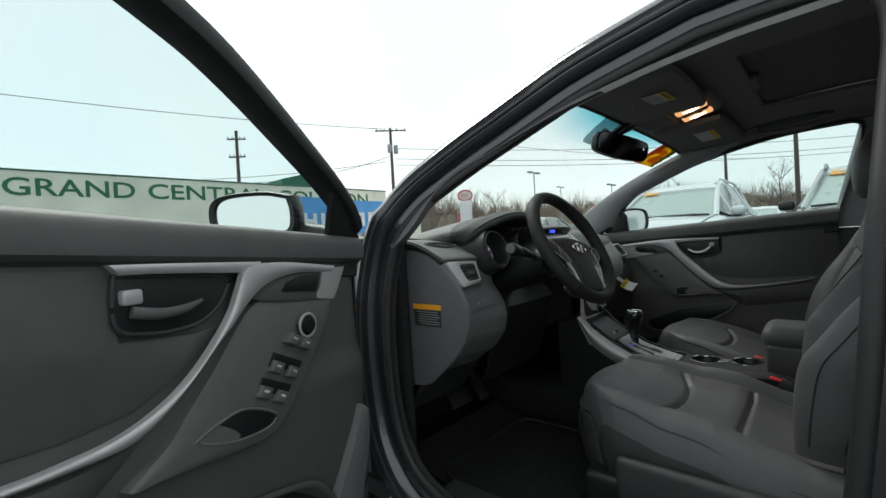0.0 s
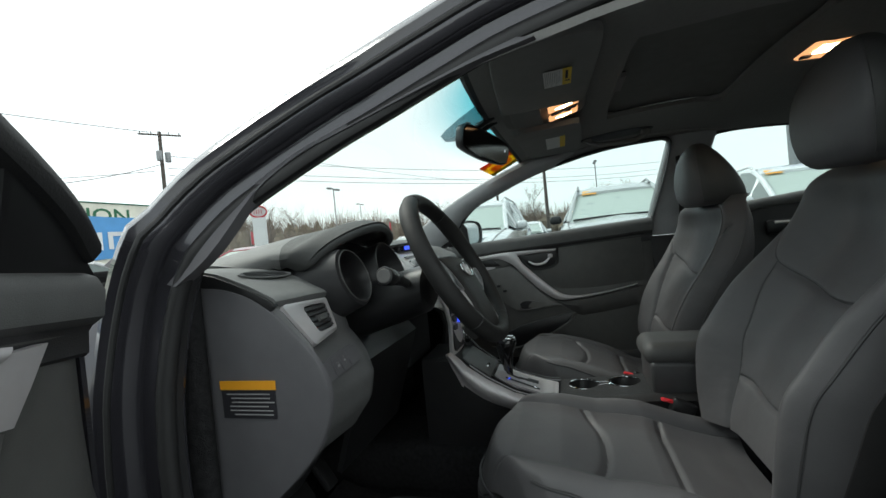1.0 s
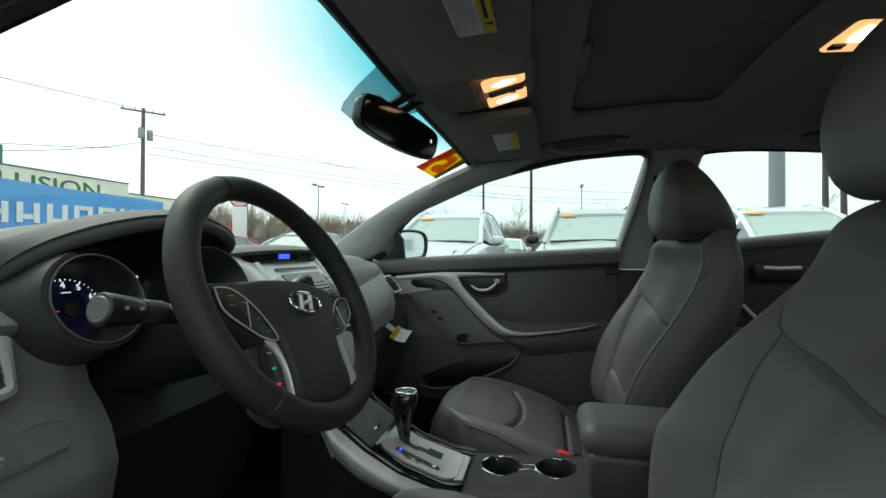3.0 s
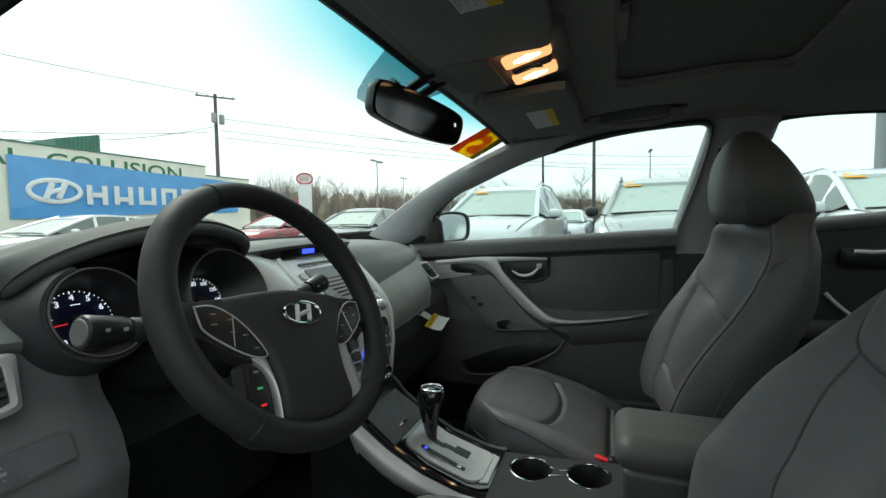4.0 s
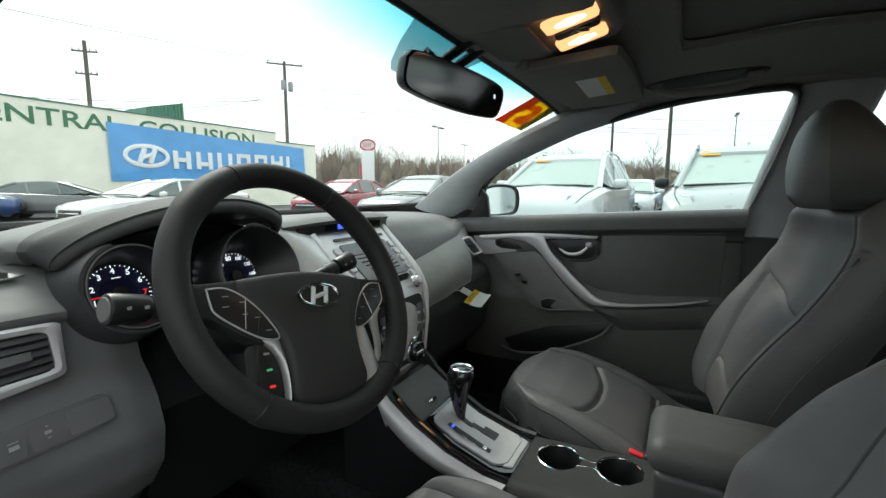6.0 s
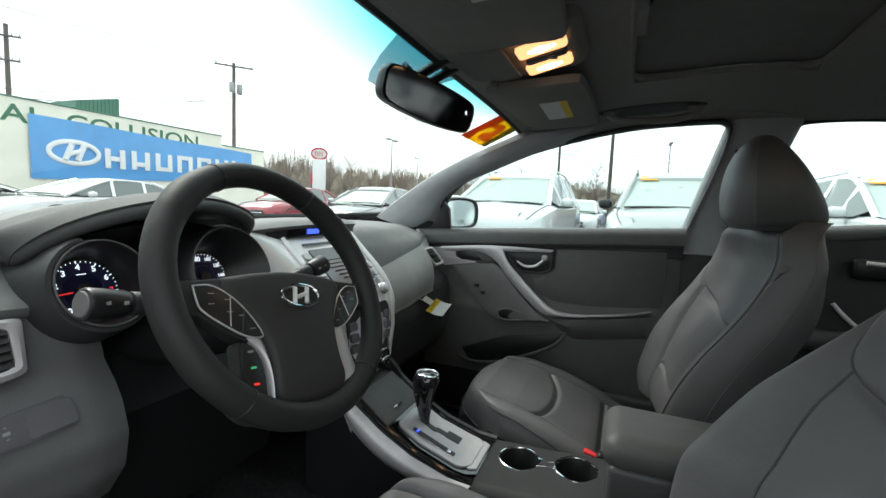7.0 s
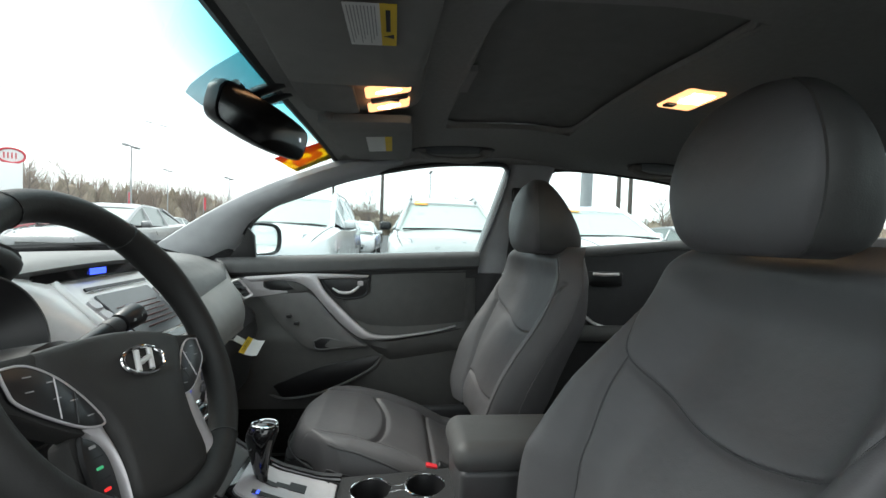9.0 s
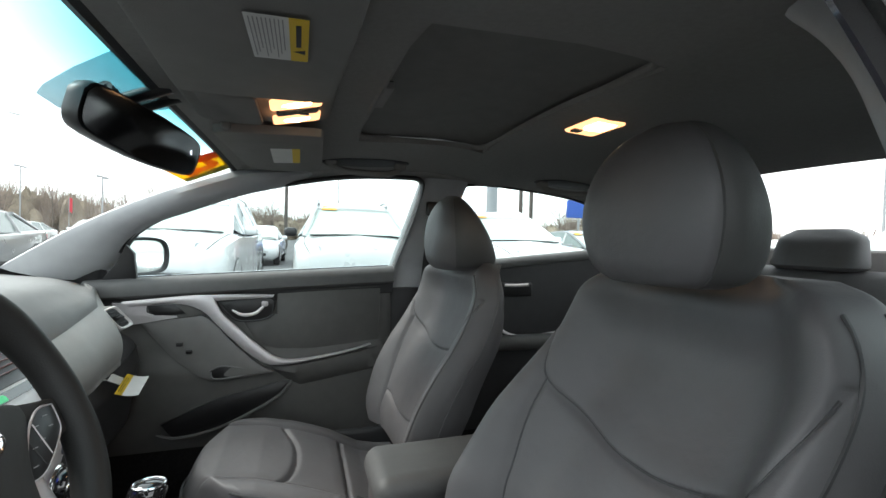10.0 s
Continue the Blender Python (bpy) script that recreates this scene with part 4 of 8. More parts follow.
rw = [(-0.245, 0.965), (-0.272, 1.10), (-0.30, 1.237), (-0.335, 1.255), (-0.48, 1.255), (-0.73, 1.234), (-0.86, 1.206), (-0.93, 1.17), (-0.965, 1.09), (-0.96, 1.03)]
part("window_frame", tube([(wx(z) - 0.002, y, z) for y, z, _ in spl([(*q, 0) for q in rw], 40)], 0.007, 8), RUBBER, rd)
part("rear_window", plate([(q[0], q[1]) for q in rw] + [(-0.96, 0.99), (-0.25, 0.93)], lambda a, b, h: Vector((0.76 - 0.45 * (b - 0.95) + 0.02 + h, a, b)), 0.003), GLASS, rd).visible_shadow = False
# rear driver-side door, behind the driver
rl = thing("rear_door", (-0.72, -0.6, 0.35), "closed rear door behind the driver", "car door")
part("panel", sheet(lambda u, v: Vector((-0.725 + 0.02 * math.sin(math.pi * min(v * 1.1, 1)), -0.25 - 0.73 * u, 0.3 + v * (0.66 + 0.055 * u))), 16, 16, 0.02), DARK, rl)
part("rear_window", plate([(q[0], q[1]) for q in rw] + [(-0.96, 0.99), (-0.25, 0.93)], lambda a, b, h: Vector((-0.76 + 0.45 * (b - 0.95) - 0.02 - h, a, b)), 0.003), GLASS, rl).visible_shadow = False
for door, sx in ((rd, 1), (rl, -1)):
    part("outer_skin", sheet(lambda u, v: Vector((sx * lin(v, [0, 0.3, 0.6, 0.9, 1.0], [0.846, 0.868, 0.872, 0.842, 0.806]), -0.235 - 0.742 * u, 0.25 + v * (0.685 + 0.055 * u))), 20, 14, 0.008), PAINT, door, "dark grey painted outer door skin")
    part("outer_belt", sheet(lambda u, v: Vector((sx * (0.803 - 0.022 * v), -0.235 - 0.742 * u, 0.936 + 0.055 * u + 0.010 * v)), 12, 3, 0.006), BLACK, door)
    part("outer_handle", tube([(sx * 0.872, -0.84, 0.80), (sx * 0.895, -0.80, 0.805), (sx * 0.895, -0.70, 0.803), (sx * 0.872, -0.66, 0.798)], 0.012, 8), PAINT, door)



# ---------- dashboard ----------
dash = thing("dashboard", (0, 0.95, 0.45), "dark soft dashboard with grey lower fascia and silver centre stack", "dashboard")


def pad_edge(x):
    """Rear edge (y, z) of the dark upper pad, where the fascia begins."""
    y = lin(x, [-0.72, -0.58, -0.535, -0.512, -0.2, 0.18, 0.30, 0.45, 0.60, 0.72], [0.737, 0.736, 0.738, 0.80, 0.80, 0.74, 0.715, 0.715, 0.774, 0.815])
    z = lin(x, [-0.72, -0.58, -0.535, -0.512, -0.2, 0.18, 0.30, 0.45, 0.60, 0.72], [0.854, 0.850, 0.846, 0.86, 0.86, 0.80, 0.835, 0.862, 0.872, 0.868])
    return y, z


def pad_ring(x):
    s = x / 0.73
    yb, zb = 1.30 - 0.27 * abs(s) ** 2.2 + 0.02, 0.918
    ye, ze = pad_edge(x)
    zc = lin(abs(x), [0, 0.3, 0.6, 0.73], [0.934, 0.933, 0.926, 0.916])
    far = [(yb, zb - 0.03), (yb, zb), ((yb + ye) / 2 + 0.06, zc), (ye + 0.10, zc - 0.008), (ye + 0.035, (zc - 0.015) * 0.6 + ze * 0.4), (ye + 0.018, (zc - 0.015) * 0.3 + (ze + 0.012) * 0.7), (ye + 0.004, ze + 0.012), (ye, ze)]
    near = [(yb, zb - 0.03), (yb, zb), ((yb + ye) / 2 + 0.04, 0.925), (ye + 0.119, ze + 0.066), (ye + 0.060, ze + 0.047), (ye + 0.015, ze + 0.026), (ye - 0.007, ze + 0.013), (ye, ze)]
    k = lin(x, [-0.535, -0.512], [0, 1])
    top = spl([(x, a[0] + (b[0] - a[0]) * k, a[1] + (b[1] - a[1]) * k) for a, b in zip(near, far)], 30)
    return top + [(x, ye + 0.05, ze - 0.02), (x, yb, zb - 0.12)]


part("upper_pad", loft([pad_ring(x) for x in (*np.linspace(-0.708, -0.555, 10), *np.linspace(-0.545, -0.505, 9), *np.linspace(-0.48, 0.725, 50))]), PAD, dash)

# end panel at the driver door
cap = [(0.93, 0.897), (0.885, 0.897), (0.83, 0.893), (0.78, 0.878), (0.735, 0.85), (0.70, 0.815), (0.665, 0.775), (0.648, 0.735), (0.648, 0.695), (0.665, 0.65), (0.70, 0.605), (0.76, 0.55), (0.81, 0.515), (0.93, 0.50)]
cap = [(q[0], q[1]) for q in spl([(*c, 0) for c in cap], 40)]
part("end_panel", plate(cap, lambda a, b, h: Vector((-0.704 - h, a, b)), 0.012, 0.006), CAP, dash, "grey end panel facing the open door")
rim_top = [(q[0], q[1]) for q in spl([(0.93, 0.922, 0), (0.856, 0.916, 0), (0.818, 0.904, 0), (0.781, 0.889, 0), (0.752, 0.875, 0), (0.736, 0.866, 0), (0.729, 0.858, 0)], 24)]
rim_low = [(q[0], q[1]) for q in spl([(0.738, 0.850, 0), (0.753, 0.858, 0), (0.782, 0.870, 0), (0.819, 0.882, 0), (0.857, 0.890, 0), (0.93, 0.893, 0)], 24)]
# Dark colour gives the pad's outward end its shade.
part("pad_end", plate(rim_top + rim_low, lambda p, q, h: Vector((-0.704 - h, p, q)), 0.009, 0.002), RUBBER, dash, "strip on the pad's end with shade in its colour")


def left_fascia(u, v):
    x = -0.706 + 0.200 * u
    pts = [(0.80, 0.885), (0.745, 0.862), (0.728, 0.835), (0.706, 0.80), (0.688, 0.765), (0.678, 0.74), (0.674, 0.70), (0.684, 0.65), (0.722, 0.60), (0.80, 0.545)]
    i = v * (len(pts) - 1)
    k = min(int(i), len(pts) - 2)
    y = pts[k][0] + (pts[k + 1][0] - pts[k][0]) * (i - k)
    z = pts[k][1] + (pts[k + 1][1] - pts[k][1]) * (i - k)
    lean = 0.25 * (min(x, -0.56) + 0.641) * lin(z, [0.70, 0.765, 0.79, 0.855], [0, 0.6, 1, 0])
    return Vector((x, y - 0.012 * (1 - min(u / 0.22, 1)) ** 2 + lean + 0.06 * max(u - 0.95, 0), z - 0.012 * u))


part("left_fascia", sheet(lambda u, v: left_fascia(u * 1.12, v), 22, 36, 0.012), FASCIA, dash, "grey fascia left of the wheel, coloured dim for its light")


def vent_unit(name, c, right, up, w, h, slats, label):
    """A louvred vent with its silver rim: c its middle, right and up its axes."""
    r, t = Vector(right).normalized(), Vector(up).normalized()
    n = r.cross(t)
    v = part(name, plate(rounded(w, h, 0.012, 6), lambda a, b, d: Vector(c) + r * a + t * b + n * (d - 0.012), 0.014), BLACK, dash, label)
    out, inn = rounded(w, h, 0.012, 6), rounded(w - 0.018, h - 0.014, 0.008, 6)
    rings = []
    for o, i in zip(out + out[:1], inn + inn[:1]):
        O, I = Vector(c) + r * o[0] + t * o[1], Vector(c) + r * i[0] + t * i[1]
        rings.append([O - n * 0.004, O + n * 0.004, O.lerp(I, 0.35) + n * 0.007, I + n * 0.003, I - n * 0.004])
    part("vent_rim", loft(rings, caps=False), SILVER, v, "silver vent rim")
    for k in range(slats):
        b = -h / 2 + 0.012 + (h - 0.024) * (k + 0.5) / slats
        part("slat", rbox(Vector(c) + t * b + n * 0.002, (w - 0.024, 0.012, 0.003), 0.001, 1, Matrix((r, n, t)).transposed().to_4x4() @ Matrix.Rotation(radians(20), 4, "X")), DARK, v)
    part("vane_knob", rbox(Vector(c) + n * 0.008, (0.022, 0.012, 0.01), 0.003, 2, Matrix((r, n, t)).transposed().to_4x4()), DARK, v)
    return v


VQ = [Vector((-0.702, 0.732, 0.855)), Vector((-0.567, 0.733, 0.8485)), Vector((-0.573, 0.712, 0.789)), Vector((-0.690, 0.683, 0.787))]


def vent_at(a, b, h=0.0):
    """A point on the slanting face of the driver's vent: a across, b down, h out of it."""
    n = Vector((0.12, -0.87, 0.48)).normalized()
    return VQ[0].lerp(VQ[1], a).lerp(VQ[3].lerp(VQ[2], a), b) + n * (h + 0.003)


def quad_ring(c, n=8, r=0.3):
    """Rounded outline of four corners (top left, top right, bottom right, bottom left)."""
    out = []
    for i in range(4):
        p0, p1, p2 = (np.array(c[(i + k) % 4], float) for k in (-1, 0, 1))
        a, b = p1 + (p0 - p1) * r, p1 + (p2 - p1) * r
        out += [tuple((1 - t) ** 2 * a + 2 * t * (1 - t) * p1 + t * t * b) for t in np.linspace(0, 1, n)]
    return out


VO = [(0.0, 0.0), (1.0, 0.0), (1.0, 1.0), (0.0, 1.0)]
VI = [(0.33, 0.14), (0.90, 0.13), (0.915, 0.86), (0.33, 0.83)]
dv = part("side_vent", plate(quad_ring(VI, r=0.2), lambda a, b, h: vent_at(a, b, -0.004 + h), 0.006), BLACK, dash, "louvred vent in a slanting silver panel")
vrings = []
for o, i_ in zip(quad_ring(VO, r=0.10) + quad_ring(VO, r=0.10)[:1], quad_ring(VI, r=0.2) + quad_ring(VI, r=0.2)[:1]):
    mid_ = ((o[0] + i_[0]) / 2, (o[1] + i_[1]) / 2)
    vrings.append([vent_at(*o, -0.006), vent_at(*o, 0.004), vent_at(*mid_, 0.007), vent_at(*i_, 0.005), vent_at(*i_, -0.002)])
part("vent_rim", loft(vrings, caps=False), SATIN, dv, "slanting silver vent surround")
for k in range(5):
    t = (k + 0.6) / 5.2
    a, b = np.array(VI[0]) * (1 - t) + np.array(VI[3]) * t, np.array(VI[1]) * (1 - t) + np.array(VI[2]) * t
    part("slat", loft([[vent_at(*p, 0.001), vent_at(p[0], p[1] - 0.03, 0.0045), vent_at(p[0], p[1] + 0.05, 0.0055), vent_at(p[0], p[1] + 0.075, 0.001)] for p in (a + (b - a) * 0.02, a + (b - a) * 0.98)]), DARK, dv)
part("vane_knob", loft([[vent_at(p, q + d, h) for d, h in ((-0.09, 0.004), (-0.07, 0.010), (0.07, 0.010), (0.09, 0.004))] for p, q in ((0.50, 0.52), (0.74, 0.52))]), BELTPAD, dv, "small grey vane tab")
VC = Vector((0.522, 0.699, 0.822))
vr, vu = Vector((0.92, -0.32, 0.16)).normalized(), Vector((-0.48, 0.43, 0.76)).normalized()
vn = vr.cross(vu).normalized()
vent_unit("side_vent", VC, vr, vu, 0.050, 0.076, 4, "small louvred vent with a silver rim")
part("vent_pod", loft([[VC + (vr * p + vu * q) * k - vn * d for p, q in rounded(0.056, 0.082, 0.014, 6)] for d, k in ((0.005, 1.0), (0.015, 1.04), (0.05, 1.15), (0.10, 1.2))]), FASCIA_LIT, dash)
# demister slits on the pad: a lens with a pale rim and slats
def demister(tips, bow, slats, label):
    """tips: its two ends; bow: how far its edges stand off the line between them, up the pad and down it."""
    p, q = Vector(tips[0]), Vector(tips[1])
    along = (q - p).normalized()
    n = along.cross(Vector((0, 0.93, 0.38))).normalized()
    n = n if n.z > 0 else -n
    side = n.cross(along)
    side = side if side.y > 0 else -side

    def at(f, g, h):
        k = 4 * f * (1 - f)
        return p.lerp(q, f) + side * (-bow[1] + (bow[0] + bow[1]) * g) * k ** 0.8 + n * h
    edge = [(f, 1.0) for f in np.linspace(0, 1, 20)] + [(f, 0.0) for f in np.linspace(1, 0, 20)[1:-1]]
    slit = part("defroster_vent", plate(edge, lambda f, g, h: at(f, g, 0.0005 + h), 0.002), BLACK, dash, label)
    part("slit_rim", tube([at(f, g, 0.002) for f, g in edge], 0.0016, 6, True), PAD, slit)
    for k in range(slats):
        g = (k + 1) / (slats + 1)
        part("slat", tube([at(f, g, 0.003) for f in np.linspace(0.12, 0.88, 12)], 0.0011, 5), DARK, slit)


demister(((-0.682, 0.818, 0.9085), (-0.574, 0.794, 0.9005)), (0.016, 0.016), 3, "lens-shaped demister slit in a thin rim")
demister(((0.532, 0.759, 0.895), (0.564, 0.785, 0.906)), (0.005, 0.005), 1, "small oval demister vent")
# switch strip left of the wheel
def on_left(u, v, h):
    return left_fascia(u, v) + Vector((-0.02, -0.97, 0.12)) * h


def strip_at(a, b, h):
    return on_left(a * 1.175, b - 0.048 * (a - 0.4), h)


strip = part("switch_strip", plate(rounded(0.60, 0.135, 0.04, 6, 0.413, 0.520), lambda a, b, h: strip_at(a, b, 0.0005 + h), 0.003, 0.0015), CAP, dash)
for k, a in enumerate((0.300, 0.425, 0.610)):
    part("button", plate(rounded((0.110, 0.110, 0.200)[k], 0.115, 0.02, 4, a, 0.520), lambda p, q, h: strip_at(p, q, 0.003 + h), 0.003, 0.0015), CAP, strip)
    for db, wd_, hd_ in (((-0.012, 0.05, 0.004), (0.010, 0.045, 0.018)), ((-0.026, 0.012, 0.006), (0.0, 0.034, 0.014), (0.024, 0.016, 0.004)), ((-0.006, 0.020, 0.022), (0.016, 0.020, 0.005)))[k]:
        part("print", plate(rounded(wd_ * 0.8, hd_, 0.002, 3, a + 0.01, 0.520 + db), lambda p, q, h: strip_at(p, q, 0.0064 + h), 0.0005), INKGREY, strip)


# gauge hood and instruments
LIP = spl([(-0.540, 0.795, 0.908), (-0.546, 0.768, 0.919), (-0.531, 0.752, 0.935), (-0.508, 0.736, 0.950), (-0.472, 0.716, 0.966), (-0.42, 0.700, 0.979), (-0.35, 0.698, 0.984), (-0.29, 0.704, 0.973), (-0.252, 0.716, 0.957), (-0.238, 0.738, 0.937)], 41)
CREST = spl([(-0.556, 0.830, 0.917), (-0.560, 0.815, 0.929), (-0.543, 0.803, 0.940), (-0.514, 0.797, 0.951), (-0.472, 0.785, 0.967), (-0.42, 0.765, 0.981), (-0.35, 0.755, 0.987), (-0.29, 0.757, 0.978), (-0.247, 0.768, 0.963), (-0.228, 0.790, 0.943)], 41)
FOOT = spl([(-0.575, 0.85, 0.905), (-0.588, 0.88, 0.914), (-0.592, 0.94, 0.920), (-0.575, 1.00, 0.924), (-0.51, 1.05, 0.929), (-0.42, 1.09, 0.931), (-0.34, 1.10, 0.932), (-0.27, 1.07, 0.932), (-0.225, 1.00, 0.931), (-0.205, 0.89, 0.930)], 41)
HOOD = [spl([tuple(a), tuple(b + (a - b) * 0.4 + np.array([0, 0, 0.006])), tuple(b), tuple(b + (c - b) * 0.4 + np.array([0, 0, 0.004])), tuple(c)], 21) for a, b, c in zip(LIP, CREST, FOOT)]


def hood(u, v):
    return Vector(tuple(HOOD[int(round(u * 40))][int(round(v * 20))]))


part("gauge_hood", sheet(lambda u, v: hood(u, 0.5 + 0.5 * v), 40, 10, 0.010), PAD, dash, "arched hood over the gauges")
part("hood_front", sheet(lambda u, v: hood(u, 0.5 * v), 40, 10, 0.010), PAD_SHADED, dash, "front bevel of the hood with shade in its colour")
part("hood_lip", tube([Vector(tuple(p)) + Vector((0, 0.002, -0.003)) for p in LIP], [lin(i / 40, [0, 0.1, 0.9, 1], [0.006, 0.009, 0.010, 0.008]) for i in range(41)], 12), PAD_SHADED, dash)
part("gauge_surround", sheet(lambda u, v: Vector(tuple(LIP[int(round(u * 40))])).lerp(Vector((-0.530 + 0.330 * u, 0.80, min(float(LIP[int(round(u * 40))][2]) - 0.008, 0.955))), v), 40, 4, 0.003), BLACK, dash)


def pod_dir():
    return Vector((0, -math.cos(radians(18)), math.sin(radians(18))))


part("gauge_housing", sheet(lambda u, v: Vector((-0.530 + 0.315 * u, 0.80 - 0.02 * v + 0.03 * math.sin(math.pi * v), 0.80 + (0.105 + 0.045 * math.sin(math.pi * (0.1 + 0.8 * u))) * v)), 12, 8, 0.01), BLACK, dash)
for gx, gz, labels, name, a0, step, redline, wide_ in ((-0.492, 0.866, ["0", "1", "2", "3", "4", "5", "6", "7", "8"], "tachometer", 229, -33.75, True, 0.055), (-0.317, 0.860, ["0", "20", "40", "60", "80", "100", "120", "140"], "speedometer", 238, -34.3, False, 0.074)):
    f = pod_dir()
    right, up = Vector((1, 0, 0)), Vector((0, math.sin(radians(18)), math.cos(radians(18))))
    c = Vector((gx, 0.752, gz))
    m = Matrix((right, up, f)).transposed().to_4x4()
    m.translation = c
    off = Vector((0.018, -0.002, 0)) if not redline else Vector((0, 0, 0))
    rings = []
    for r, h in ((0.043, 0.0), (0.044, 0.001), (0.049, 0.022), (wide_ - 0.004, 0.050), (wide_, 0.056), (wide_ + 0.003, 0.052), (wide_ - 0.002, 0.0), (0.043, -0.012)):
        rings.append([m @ (Vector((r * math.cos(k), r * math.sin(k), h)) + off * max(h, 0) / 0.056) for k in np.linspace(0, 2 * math.pi, 40, endpoint=False)])
    g = part(name, loft(rings), BLACK, dash, "round gauge in a deep dark ring")
    if redline:
        part("cowl_flare", loft([[m @ Vector((r * math.cos(k), r * math.sin(k), h)) for k in np.linspace(radians(105), radians(345), 40)] + [m @ Vector(((r + 0.004) * math.cos(k), (r + 0.004) * math.sin(k), h - 0.004)) for k in np.linspace(radians(345), radians(105), 40)] for r, h in ((0.0575, 0.0555), (0.060, 0.048), (0.063, 0.020), (0.066, -0.012), (0.072, -0.045))]), DARK, g, "dark grey flared cowl")
    part("dial", lathe([(0.0435, 0.0), (0.0435, 0.0015), (0.001, 0.0016)], m, 40), BLACK, g)
    part("dial_ring", lathe([(0.0385, 0.0018), (0.0385, 0.0022), (0.024, 0.0023), (0.0235, 0.0018)], m, 40), BLUEDIAL, g, "blue-lit dial band")
    part("rim", tube([m @ (Vector((wide_ * math.cos(k), wide_ * math.sin(k), 0.0555)) + off) for k in np.linspace(0, 2 * math.pi, 48, endpoint=False)], 0.0014, 6, True), DOORGREY, g, "thin grey rim")
    ticks = []
    for k in range((len(labels) - 1) * 4 + 1):
        a = radians(a0 + step * k / 4)
        major = k % 4 == 0
        ticks.append(rbox(((0.0385 if major else 0.039) * math.cos(a), (0.0385 if major else 0.039) * math.sin(a), 0.003), (0.0034 if major else 0.0016, 0.0013 if major else 0.0010, 0.0006), 0, 1, Matrix.Rotation(a, 4, "Z")))
    tb = joined(*ticks)
    tb.transform(m)
    part("tick_marks", tb, WHITELIT, g)
    if not redline:
        inner = joined(*[rbox((0.020 * math.cos(a), 0.020 * math.sin(a), 0.003), (0.0022, 0.0008, 0.0006), 0, 1, Matrix.Rotation(a, 4, "Z")) for a in np.linspace(radians(245), radians(5), 19)])
        inner.transform(m)
        part("inner_scale", inner, SIGNDIM, g)
    for i, s_ in enumerate(labels):
        nb = text_bm(s_, 0.0105 if len(s_) < 3 else 0.0082, lambda x, y, z, a=radians(a0 + step * i): m @ Vector((x + 0.0315 * math.cos(a), y + 0.0315 * math.sin(a), 0.004)), 0.0003)
        part("numeral", nb, REDLIT if redline and i > 6 else WHITELIT, g)
    if redline:
        part("gauge_print", rbox(m @ Vector((0.0, 0.022, 0.004)), (0.011, 0.0011, 0.0006), 0, 1, m.to_3x3().to_4x4()), WHITELIT, g)
        ang = radians(183)
        part("needle", rbox(m @ Vector((0.024 * math.cos(ang), 0.024 * math.sin(ang), 0.006)), (0.020, 0.0014, 0.001), 0.0, 1, m.to_3x3().to_4x4() @ Matrix.Rotation(ang, 4, "Z")), REDLIT, g, "red needle")
    part("needle_hub", lathe([(0.009, 0.002), (0.009, 0.008), (0.005, 0.009)], m, 20), BLACK, g)
# small display between the gauges
part("trip_display", rbox((-0.397, 0.765, 0.872), (0.040, 0.006, 0.075), 0.004, 2, Matrix.Rotation(radians(-18), 4, "X")), BLACK, dash)
for dz, w in ((0.026, 0.022), (0.008, 0.014), (-0.006, 0.012), (-0.02, 0.010)):
    part("display_print", rbox((-0.397, 0.758 + dz * 0.32, 0.874 + dz), (w, 0.001, 0.006), 0, 1), WHITELIT, dash)

# silver wing and centre stack
def wing(u, v):
    top = spl([(-0.215, 0.775, 0.937), (-0.120, 0.778, 0.917), (-0.116, 0.725, 0.870), (-0.106, 0.672, 0.822), (-0.101, 0.648, 0.785), (-0.097, 0.632, 0.735)], 24)
    low = spl([(-0.228, 0.768, 0.930), (-0.205, 0.752, 0.895), (-0.190, 0.735, 0.850), (-0.178, 0.718, 0.800), (-0.172, 0.712, 0.785), (-0.164, 0.704, 0.765)], 24)
    i = min(int(round(u * 23)), 23)
    a, b = Vector(tuple(low[i])), Vector(tuple(top[i]))
    return a.lerp(b, v) + Vector((0, -0.016 * math.sin(math.pi * v) * min(u * 4, 1), 0.004))


part("stack_wing", sheet(wing, 23, 12, 0.008), SILVER, dash, "silver wing beside the gauges")


def stack(u, v):
    """Face of the centre stack: u across, v from top to bottom."""
    w = lin(v, [0, 0.25, 0.5, 0.75, 1.0], [0.119, 0.115, 0.106, 0.096, 0.090])
    x = w * (2 * u - 1)
    z = 0.918 - 0.318 * v
    y = lin(z, [0.60, 0.70, 0.76, 0.80, 0.83, 0.87, 0.91, 0.918], [0.628, 0.622, 0.632, 0.652, 0.680, 0.725, 0.769, 0.778]) - 0.008 * math.sin(math.pi * u)
    return Vector((x, y, z))


part("stack_face", sheet(stack, 16, 24, 0.006), SILVER, dash, "silver centre stack panel")
part("stack_box", rbox((0, 0.80, 0.74), (0.22, 0.10, 0.34), 0.02), DARK, dash)


def on_stack(u, v, h):
    p = stack(u, v)
    n = (stack(min(u + 0.01, 1), v) - stack(max(u - 0.01, 0), v)).cross(stack(u, max(v - 0.01, 0)) - stack(u, min(v + 0.01, 1))).normalized()
    if n.y > 0:
        n = -n
    return p + n * h


